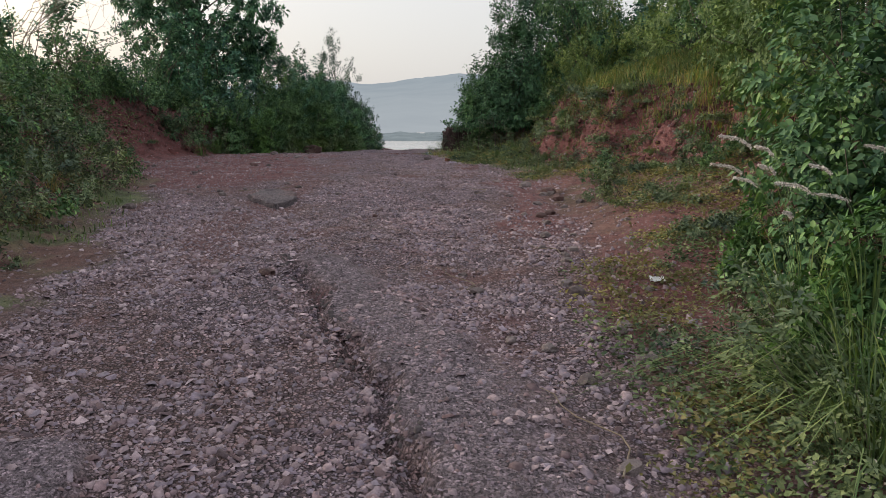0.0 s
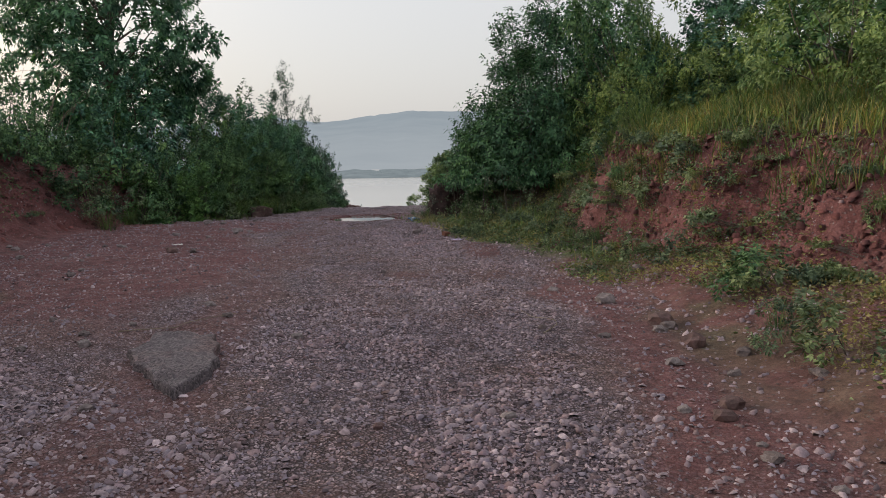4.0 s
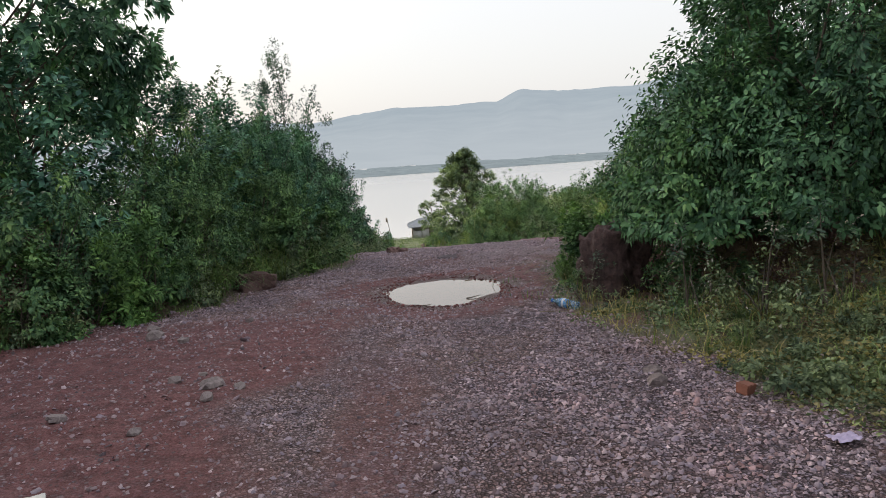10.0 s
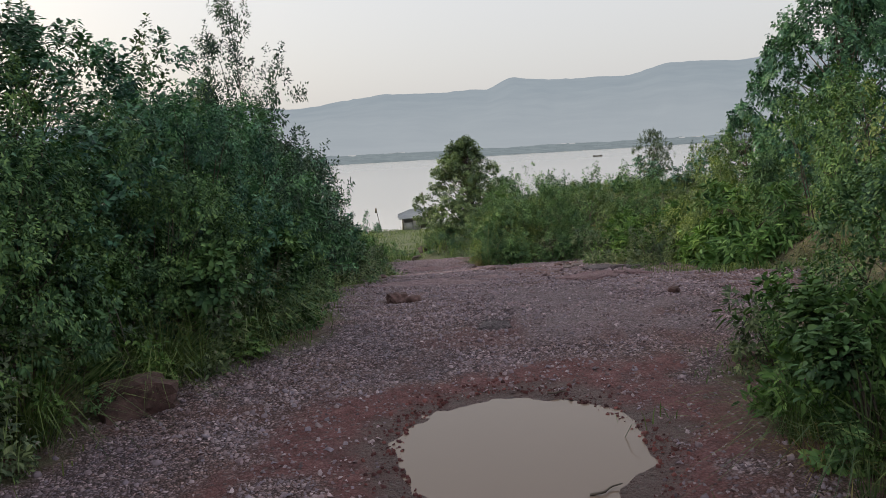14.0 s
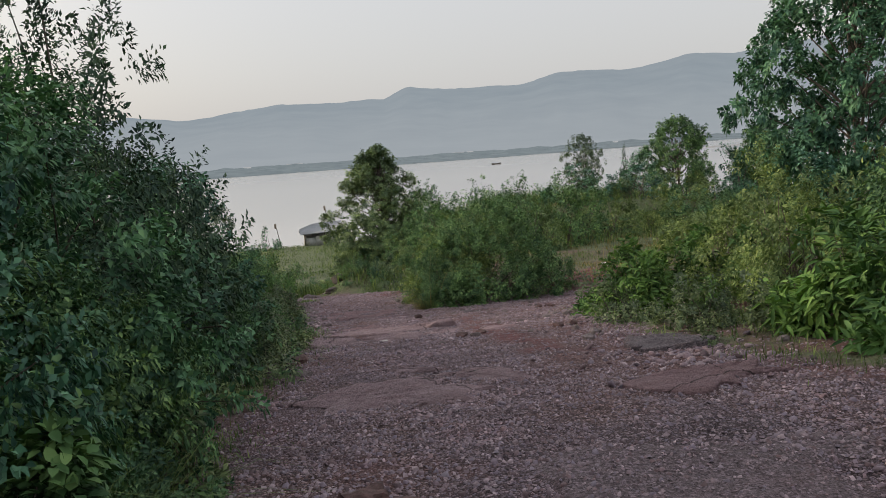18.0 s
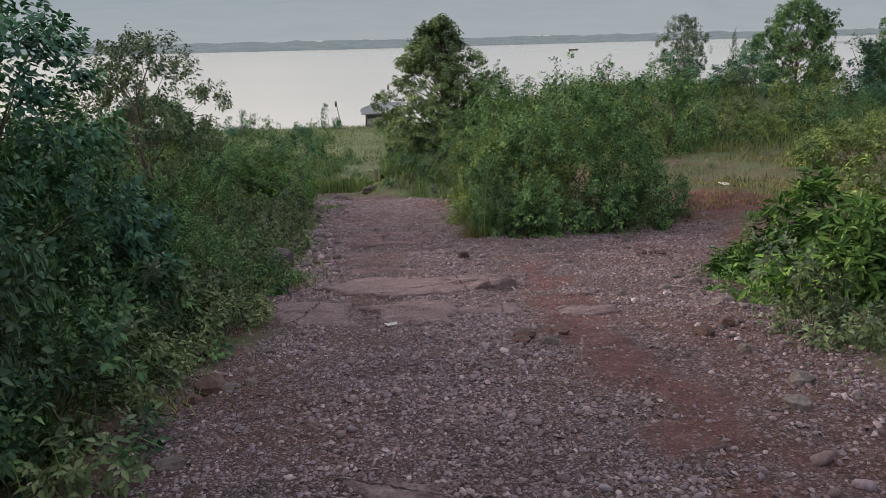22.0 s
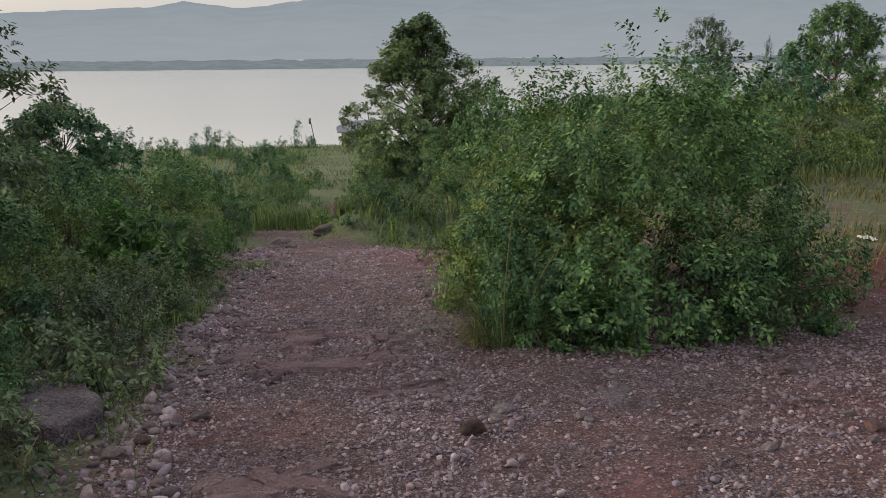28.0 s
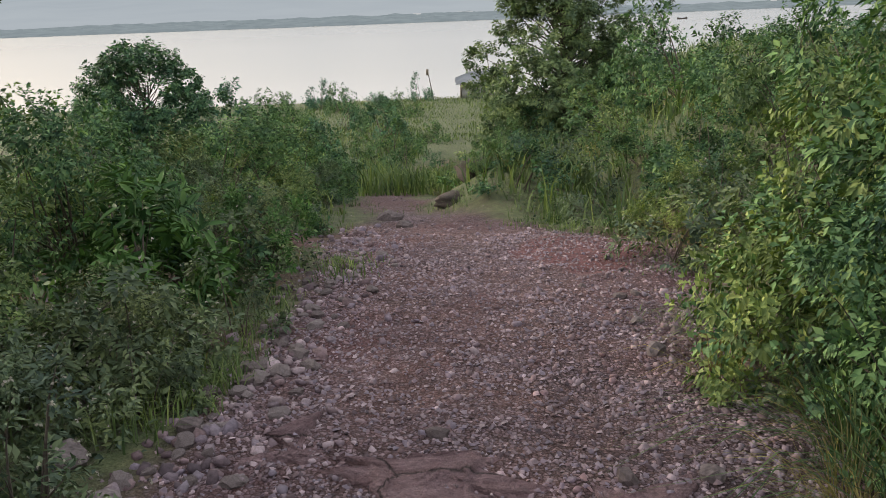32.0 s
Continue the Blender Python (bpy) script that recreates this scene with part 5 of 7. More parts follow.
for k in range(26):      # at its foot
    y = TUFTS.uniform(9, 17)
    PLANTS.append((TUFTS.choice(["tuft_dry", "tuft_green", "small_g"]), float(right_x(y)) + TUFTS.uniform(.3, 1.3), y, TUFTS.uniform(.35, .6), None))
for k in range(80):      # weeds over the left bank
    y = TUFTS.uniform(4, 13)
    PLANTS.append((TUFTS.choice(["small_g", "small_g", "small_a", "tuft_green", "tuft_dry"]), float(left_x(y)) - TUFTS.uniform(.7, 3.2), y, TUFTS.uniform(.55, 1.1), None))
for k in range(44):      # herbs scattered over the right verge
    y = TUFTS.uniform(3.5, 17.5)
    PLANTS.append(("creeper", float(right_x(y)) + TUFTS.uniform(.1 if y < 6 or y > 12 else .8, 1.7), y, TUFTS.uniform(.5, 1.0), None))
for k in range(44):      # plants that hold on in the red cut
    y = TUFTS.uniform(6, 16.5)
    PLANTS.append((TUFTS.choice(["creeper", "tuft_dry", "small_g", "tuft_green", "small_a"]), float(np.interp(y, [6, 10, 11.8, 13.4, 15, 17], [2.6, 3.0, 2.6, 2.0, 1.95, 1.8])) + TUFTS.uniform(-.1, .8), y, TUFTS.uniform(.35, .7), None))
for k in range(9):       # grass over the hummock beside the narrowing path
    PLANTS.append((TUFTS.choice(["tuft_green", "tuft_long", "tuft_dry", "tuft_green"]), TUFTS.uniform(-.4, 1.5), TUFTS.uniform(44.5, 46.4), TUFTS.uniform(.7, 1.1), None))
PLANTS.append(("mid_b", .25, 45.4, .45, .5))
for k in range(12):      # long grass that leans out of the hedge past the puddle
    y = TUFTS.uniform(20.8, 25)
    PLANTS.append(("tuft_long", float(left_x(y)) - TUFTS.uniform(-.05, .3), y, TUFTS.uniform(.8, 1.15), None))
for k in range(9):       # dry grass round the foot of the round shrub
    PLANTS.append(("tuft_dry", TUFTS.uniform(.6, .95), TUFTS.uniform(36.1, 38.2), TUFTS.uniform(.7, 1.0), None))
for k in range(24):      # slope beside the descent
    y = TUFTS.uniform(40.5, 50)
    PLANTS.append((TUFTS.choice(["tuft_dry", "tuft_long", "tuft_green"]), float(right_x(y)) + TUFTS.uniform(.1, 2.2), y, TUFTS.uniform(.8, 1.2), None))
for x, y in ((1.65, 3.0), (1.75, 2.75), (1.85, 3.35), (1.55, 2.7), (1.95, 2.95), (2.1, 3.2), (.85, 36.9), (.95, 38.2), (.8, 36.3), (.2, 19.7), (.15, 20.2), (.3, 19.3), (3.6, 30.4), (3.2, 30.0), (3.5, 29.0)):
    PLANTS.append(("tuft_long", x, y, TUFTS.uniform(.7, 1.05), None))
for key, x, y, s, sz in PLANTS:
    if math.hypot(x + 3.45, y - 21.25) < .5 or (key != "lime" and math.hypot(x + 4.45, y - 19.9) < .5):      # room for the stone at the hedge's foot and for the bright shrub
        continue
    far = (y > (47 if abs(x + 1) < 4 else 42) or x > 4.8 or x < -4.85) and key + "_far" in MODELS
    sz = sz * TUFTS.uniform(.75, 1.35) if sz and far and y > 42 and x < 0 else sz
    place(key + "_far" if far else key, x, y, s, sz)
for ob, used in MODELS.values():
    if not used:
        for o in (*ob.children_recursive, ob):
            bpy.data.objects.remove(o)


# ---- grass ----
def in_zone(rng, n, x0, x1, y0, y1, dens):
    x, y = rng.uniform(x0, x1, n), rng.uniform(y0, y1, n)
    keep = rng.random(n) < dens(x, y)
    return x[keep], y[keep]


def blades(name, x, y, hgt, width, m, label, rng, lean=0.5):
    n = len(x)
    P = np.stack([x, y, ground(x, y) - 0.01], 1)
    a = rng.uniform(0, 2 * np.pi, n)
    d = np.stack([np.cos(a), np.sin(a), np.zeros(n)], 1)
    s = np.stack([-np.sin(a), np.cos(a), np.zeros(n)], 1)
    H = (hgt * rng.uniform(0.5, 1.3, n))[:, None]
    k = rng.uniform(0.15, lean * 1.3, n)[:, None]
    w = width * rng.uniform(0.7, 1.3, n)[:, None]
    up = np.array((0, 0, 1.0))
    m1 = P + up * H * 0.55 + d * H * k * 0.35
    tip = P + up * H * (1 - 0.3 * k) + d * H * k
    V = np.stack([P - s * w / 2, P + s * w / 2, m1 + s * w * 0.4, m1 - s * w * 0.4, tip], 1).reshape(-1, 3)
    i = np.arange(n)[:, None] * 5
    F = np.stack([i + (0, 1, 2), i + (0, 2, 3), i + (3, 2, 4)], 1).reshape(-1, 3)
    return tagged(new(name, build(name, V, F, m)), label, "grass", kind="stuff")


def off_road(x, y, fade=0.5):
    n = fbm(x * 1.3, y * 1.3, 83)
    return np.maximum(smooth01((left_x(y) - x + 1.2 * n) / fade), smooth01((x - right_x(y) + 1.2 * n) / fade))


def grass_density(x, y):
    _, red, green, _, _ = masks(x, y)
    verge = .45 * (x > -.3) * smooth01((y - 11) / 2) * smooth01((18 - y) / 2)
    return off_road(x, y) * np.clip(green * 1.2 - red * .3 + verge, 0.0, 1) * (0.35 + 1.3 * np.clip(vnoise(x * 1.1, y * 1.1, 89), 0, 1) ** 2)


rng = np.random.default_rng(5)
gx_, gy_ = in_zone(rng, 190000, -7.5, 6, 1, 45, grass_density)
blades("grass", gx_, gy_, 0.06 + 0.17 * vnoise(gx_ * .7, gy_ * .7, 97) ** 2, 0.009, M_GRASS, "short green grass on the verges and banks", rng, 0.8)
gx_, gy_ = in_zone(rng, 26000, -8, 8, -1, 48, lambda x, y: grass_density(x, y) * smooth01((vnoise(x * .6, y * .6, 101) - .45) / .2))
blades("dry_grass", gx_, gy_, 0.25, 0.008, M_GRASS_DRY, "dry straw-coloured grass on the banks", rng, 0.9)
gx_, gy_ = in_zone(rng, 95000, -14, 18, 43, 112, lambda x, y: off_road(x, y, 1.0) * np.clip((84 - y) / 40, .12, 1))
gx1, gy1 = rng.uniform(-2.2, -.1, 1500), rng.uniform(48, 54.5, 1500)
gx_, gy_ = np.concatenate([gx_, gx1]), np.concatenate([gy_, gy1])
blades("tall_grass", gx_, gy_, 0.25 + .45 * vnoise(gx_ * .5, gy_ * .5, 113), 0.025, M_GRASS, "tall pale green grass on the slope to the lake", rng, 0.7)


gx_, gy_ = rng.uniform(-.6, 1.6, 1700), rng.uniform(16.2, 19.2, 1700)
keep_ = gx_ > right_x(gy_) - .1
blades("straw", gx_[keep_], gy_[keep_], .1 + .12 * rng.random(int(keep_.sum())), .006, M_GRASS_DRY, "straw and dead stalks round the boulder", rng, 1.6)

n_ = 34000
gy_ = rng.uniform(19, 46, n_)
side_ = rng.random(n_) < .68
gx_ = np.where(side_, left_x(gy_) - .12 + rng.normal(0, .2, n_), np.minimum(right_x(gy_), 3) + .1 + rng.normal(0, .22, n_))
keep_ = (rng.random(n_) < smooth01((vnoise(gx_ * 1.5, gy_ * 1.5, 127) - .45) / .3)) & (side_ | (gy_ < 33) | (gy_ > 38))
gx_, gy_ = gx_[keep_], gy_[keep_]
blades("edge_grass", gx_, gy_, .05 + .17 * vnoise(gx_ * .9, gy_ * .9, 131) ** 2, .007, M_GRASS, "ragged green grass along the edges of the track", rng, 1.0)


def bank_cover():
    """Thick grey-green herbs on the left bank and long grass over the top of the red cut."""
    x, y = in_zone(rng, 120000, -9, -2.6, 2, 17, lambda x, y: smooth01((left_x(y) - .4 - x + .8 * fbm(x * 2, y * 2, 171)) / .5) * (.25 + .75 * smooth01((vnoise(x * 1.3, y * 1.3, 173) - .3) / .3)) * (1 - smooth01((y - 11.5) / 2) * smooth01((x + 6.6) / .6)))
    n = len(x)
    tall = .05 + .3 * vnoise(x * 1.1, y * 1.1, 175) ** 1.5
    P = np.stack([x, y, ground(x, y) + tall * rng.random(n)], 1)
    D = unit(rng.normal(0, 1, (n, 3)) * (1, 1, .5) + (0, 0, .3))
    L = rng.uniform(.03, .07, n)
    tagged(new("bank_herbs", build("bank_herbs", *leaf_arrays(P, D, L, L * .5, rng), M_LEAF_GREY)), "thick grey-green herbs over the left bank", "herbs", kind="stuff")
    for name, m, many, label in (("bank_grass", M_GRASS, 26000, "long green grass over the top of the red cut"), ("dry_bank_grass", M_GRASS_DRY, 12000, "pale dry grass over the top of the red cut")):
        y = rng.uniform(4.5, 17.5, many)
        edge = np.interp(y, [4, 6, 8, 10, 11.8, 13.4, 15, 17], [3.0, 3.3, 3.5, 3.5, 3.05, 2.3, 2.3, 2.2])
        x = edge + rng.uniform(-.25, 3.0, many) + .4 * smooth01((10 - y) / 2)
        keep = rng.random(many) < .2 + .8 * vnoise(x * 1.4, y * 1.4, 181)
        x, y = x[keep], y[keep]
        blades(name, x, y, .14 + .26 * vnoise(x, y, 183), .009, m, label, rng, 1.0)


bank_cover()


def herb_cover():
    """Creeping small-leaved cover on the verges."""
    x, y = in_zone(rng, 260000, -7, 5, 1, 44, lambda x, y: grass_density(x, y) * smooth01((vnoise(x * .9, y * .9, 103) - .25) / .2))
    n = len(x)
    P = np.stack([x, y, ground(x, y) + rng.uniform(0, .06, n)], 1)
    D = unit(rng.normal(0, 1, (n, 3)) * (1, 1, .4) + (0, 0, .25))
    L = rng.uniform(.025, .06, n)
    tagged(new("creeping_herbs", build("creeping_herbs", *leaf_arrays(P, D, L, L * .6, rng), M_LEAF_GREY)), "low creeping green herbs over the verges", "herbs", kind="stuff")


herb_cover()


def verge_herbs(name, n, m, label, seed):
    """Patches of tiny leaves and dead stalks on the red soil beside the first rise."""
    y = rng.uniform(2.2, 18, n)
    x = right_x(y) + rng.uniform(-.25, 2.2, n)
    keep = rng.random(n) < smooth01((vnoise(x * 1.6, y * 1.6, seed) - .36) / .2) * smooth01((x - right_x(y) + .3 - .7 * smooth01((y - 5.5) / 1.5) * smooth01((12 - y) / 1.5)) / .5)
    x, y = x[keep], y[keep]
    n = len(x)
    P = np.stack([x, y, ground(x, y) + rng.uniform(0, .05, n)], 1)
    D = unit(rng.normal(0, 1, (n, 3)) * (1, 1, .4) + (0, 0, .3))
    L = rng.uniform(.018, .048, n)
    tagged(new(name, build(name, *leaf_arrays(P, D, L, L * .5, rng), m)), label, "herbs", kind="stuff")


verge_herbs("verge_herbs", 105000, M_LEAF_GREY, "low grey-green herbs in patches on the red soil", 161)
verge_herbs("dead_herbs", 66000, M_GRASS_DRY, "dead tan stalks and leaves among the herbs", 163)


# ---- stones ----
def pebble_shapes(rng, kinds=12):
    """Rounded, uneven stones of 14 corners and 24 faces."""
    V0 = np.array([(x, y, z) for x in (-1, 1) for y in (-1, 1) for z in (-1, 1)], float) * 0.62
    V0 = np.vstack([V0, [(1, 0, 0), (-1, 0, 0), (0, 1, 0), (0, -1, 0), (0, 0, 1), (0, 0, -1)]])
    quads = [((4, 6, 7, 5), 8), ((0, 1, 3, 2), 9), ((2, 3, 7, 6), 10), ((0, 4, 5, 1), 11), ((1, 5, 7, 3), 12), ((0, 2, 6, 4), 13)]
    F = [(q[i], q[(i + 1) % 4], c) for q, c in quads for i in range(4)]
    return [V0 * rng.uniform(.75, 1.2, (14, 1)) * np.array((1, rng.uniform(.65, 1), rng.uniform(.45, .75))) for _ in range(kinds)], np.array(F)


def octa_shapes(rng, kinds=16, closed=False):
    V0 = np.array([(1, 0, 0), (-1, 0, 0), (0, 1, 0), (0, -1, 0), (0, 0, 1), (0, 0, -1)], float)
    F = np.array([(0, 2, 4), (2, 1, 4), (1, 3, 4), (3, 0, 4), (2, 0, 5), (1, 2, 5), (3, 1, 5), (0, 3, 5)])[: 8 if closed else 4]
    return [(V0 + rng.normal(0, .22, V0.shape)) * (1, rng.uniform(.6, 1), rng.uniform(.6, .95)) for _ in range(kinds)], F


def chip_shapes(rng, kinds=24):
    """Broken stones: a wide foot and a narrower uneven top."""
    sq = np.array([(1, 1), (-1, 1), (-1, -1), (1, -1)], float) * .72
    out = []
    for _ in range(kinds):
        foot = np.column_stack([sq * rng.uniform(.75, 1.15, (4, 1)), np.full(4, -.35)])
        top = np.column_stack([sq * rng.uniform(.45, .85, (4, 1)) + rng.normal(0, .08, (4, 2)), rng.uniform(.25, .6, 4)])
        out.append(np.vstack([foot, top]) * (1, rng.uniform(.55, 1), rng.uniform(.7, 1.1)))
    F = [(4, 5, 6), (4, 6, 7)]
    for i in range(4):
        j = (i + 1) % 4
        F += [(i, j, 4 + j), (i, 4 + j, 4 + i)]
    return out, np.array(F)


def scatter(shapes, F, x, y, size, rng, sink=0.25):
    n = len(x)
    S = np.array(shapes)[rng.integers(0, len(shapes), n)]
    a = rng.uniform(0, 2 * np.pi, n)
    c, s = np.cos(a)[:, None], np.sin(a)[:, None]
    X, Y = S[:, :, 0] * c - S[:, :, 1] * s, S[:, :, 0] * s + S[:, :, 1] * c
    lean = rng.normal(0, .28, (2, n, 1))
    V = np.stack([X, Y, S[:, :, 2] + X * lean[0] + Y * lean[1]], 2) * size[:, None, None]
    V += np.stack([x, y, ground(x, y) + size * (0.5 - sink) * .6], 1)[:, None]
    Fs = (np.arange(n)[:, None, None] * S.shape[1] + F[None]).reshape(-1, 3)
    return V.reshape(-1, 3), Fs


def gravel_density(x, y):
    g, r, gr, w, tar = masks(x, y)
    return np.clip(g * (.25 + .95 * smooth01((.6 * vnoise(x * 1.2, y * .7, 107) + .4 * vnoise(x * 3.5, y * 2.5, 109) - .3) / .3)) + (.09 + .3 * smooth01((y - 22) / 4)) * r * (1 - gr), 0, 1) * (1 - .7 * wheel_rut(x, y, fbm(x * 2.5, y * 2.5, 43))) * (puddle_d(x, y) > 1.15) * (y < 50)


x, y = in_zone(rng, 430000, -5.5, 4.5, 1.0, 42, gravel_density)
tagged(new("fine_gravel", build("fine_gravel", *scatter(*octa_shapes(rng, 30), x, y, .007 + .011 * rng.random(len(x)) ** 1.8, rng), M_STONE)), "fine purple-grey gravel packed into the track", "gravel", kind="stuff")
x, y = in_zone(rng, 110000, -5.5, 4.5, 1.0, 42, gravel_density)
tagged(new("gravel", build("gravel", *scatter(*chip_shapes(rng), x, y, .008 + .018 * rng.random(len(x)) ** 2.6, rng), M_STONE)), "loose purple-grey gravel strewn over the track", "gravel", kind="stuff")
x, y = in_zone(rng, 6000, -5.5, 4.5, 1.0, 48, gravel_density)
x1, y1 = in_zone(rng, 4000, -2.6, 4.2, 26, 43, gravel_density)
x, y = np.concatenate([x, x1]), np.concatenate([y, y1])
sz_ = .01 + .022 * rng.random(len(x)) ** 3.5
tagged(new("pebbles", build("pebbles", *scatter(*pebble_shapes(rng), x, y, sz_, rng), M_STONE)), "rounded pebbles lying among the gravel", "pebbles", kind="stuff")

def flat_chips(rng, kinds=24):
    shapes, F = chip_shapes(rng, kinds)
    return [v * (1, 1, rng.uniform(.4, .75)) for v in shapes], F


x, y = in_zone(rng, 16000, -5.2, 4.2, 1.0, 43, gravel_density)
x1, y1 = in_zone(rng, 24000, -3.6, 1.4, 1.2, 9, gravel_density)
x, y = np.concatenate([x, x1]), np.concatenate([y, y1])
tagged(new("broken_stones", build("broken_stones", *scatter(*flat_chips(rng), x, y, .008 + (.026 + .004 * (y < 9)) * rng.random(len(x)) ** 3, rng, .3), M_CRUST)), "flat broken stones packed into the track", "stones", kind="stuff")
y = rng.uniform(2.2, 15, 800)
x = right_x(y) + np.abs(rng.normal(0, .55, 800)) - .15
tagged(new("verge_stones", build("verge_stones", *scatter(*chip_shapes(rng), x, y, .009 + .03 * rng.random(800) ** 3, rng), M_CRUST)), "loose stones strewn over the red verge", "stones", kind="stuff")
y = rng.uniform(33, 43, 900)
x = left_x(y) + rng.normal(.08, .2, 900)
x1, y1 = rng.normal(1.25, .4, 300), rng.normal(27.1, .45, 300)
x, y = np.concatenate([x, x1]), np.concatenate([y, y1])
tagged(new("edge_pebbles", build("edge_pebbles", *scatter(*pebble_shapes(rng), x, y, .012 + .04 * rng.random(len(x)) ** 2.8, rng), M_CRUST)), "pale rounded pebbles washed to the track's edge", "pebbles", kind="stuff")

a, d = rng.uniform(0, 2 * np.pi, 900), 1.0 + np.abs(rng.normal(0, .16, 900))
x, y = -1.27 + .62 * d * np.cos(a), 20.3 + .92 * d * np.sin(a)
tagged(new("puddle_crumbs", build("puddle_crumbs", *scatter(*chip_shapes(rng), x, y, .005 + .016 * rng.random(900) ** 2.5, rng, .1), M_CLOD)), "crumbs of dark mud and grit round the puddle", "grit", kind="stuff")
y = rng.uniform(1.4, 6.2, 600)
x = crack_x(np.interp(y, [1.2, 6.1], [.05, -1.16]), y) - .05 + rng.normal(0, .04, 600)
tagged(new("tarmac_crumbs", build("tarmac_crumbs", *scatter(*chip_shapes(rng), x, y, .007 + .018 * rng.random(600) ** 2.5, rng), plain("tar_black", (.075, .062, .066), .8))), "dark crumbs broken from the edge of old tarmac", "rubble", kind="stuff")
x, y = in_zone(rng, 46000, 3.6, 17, 37, 54, lambda x, y: smooth01((vnoise(x * .7, y * .7, 137) - .2) / .4))
blades("terrace_grass", x, y, .06 + .14 * vnoise(x * .8, y * .8, 139), .014, M_GRASS_DRY, "short dry tan grass on the terrace", rng, 0.9)


def clod_density(x, y):
    e = .12
    slope = np.hypot(ground(x + e, y) - ground(x - e, y), ground(x, y + e) - ground(x, y - e)) / (2 * e)
    return smooth01((slope - .35) / .4) * (.4 + .8 * vnoise(x * 2, y * 2, 141)) * np.where(x > 0, smooth01((y - 6) / 3), smooth01((y - 11) / 2))


x1, y1 = in_zone(rng, 9000, 1.3, 4.2, 6, 17, clod_density)
x2, y2 = in_zone(rng, 4500, -8, -4.2, 11, 20, clod_density)
x, y = np.concatenate([x1, x2]), np.concatenate([y1, y2])
tagged(new("earth_clods", build("earth_clods", *scatter(*chip_shapes(rng), x, y, .015 + .055 * rng.random(len(x)) ** 2.5, rng), M_CLOD)), "crumbling clods of dark red earth on the cut banks", "earth", kind="stuff")

x, y = in_zone(rng, 26000, -12, 9, 66, 114, lambda x, y: .3 + .7 * vnoise(x * .4, y * .4, 151))
blades("lawn_grass", x, y, .1 + .2 * vnoise(x * .3, y * .3, 153) ** 2, .035, M_GRASS, "short green grass on the flat by the water", rng, 0.9)


# ---- rocks and slabs ----
def rock_mesh(seed, sx, sy, sz, m, rough=.22, boxy=.0, sub=3):
    """A worn stone: a rounded body pushed in and out at two scales, flat underneath."""
    bm = bmesh.new()
    bmesh.ops.create_icosphere(bm, subdivisions=sub, radius=1)
    for v in bm.verts:
        c = v.co.copy()
        if boxy:
            k = max(abs(c.x), abs(c.y), abs(c.z))
            c = c.lerp(c / k * .86, boxy)
        q = c * 1.3 + Vector((seed * 3.1, seed * 1.7, 0))
        c *= 1 + rough * noise.noise(q) + rough * .45 * noise.noise(q * 3.1) + (rough * .2 * noise.noise(q * 9) if sub > 3 else 0)
        v.co = Vector((c.x * sx, c.y * sy, max(c.z, -.55) * sz))
    me = bpy.data.meshes.new("rock")
    bm.to_mesh(me)
    bm.free()
    me.polygons.foreach_set("use_smooth", np.full(len(me.polygons), sub > 2))
    me.materials.append(m)
    return me


def rock(name, x, y, sx, sy, sz, seed, m, label, turn=0, boxy=0.0, rough=.22, up=.3, sub=3, category="stone", facets=False):
    ob = new(name, rock_mesh(seed, sx, sy, sz, m, rough, boxy, sub))
    if facets:
        ob.data.polygons.foreach_set("use_smooth", np.zeros(len(ob.data.polygons), bool))
    ob.matrix_basis = pose(x, y, gz(x, y) + sz * up, 0, 0, turn)
    return tagged(ob, label, category)


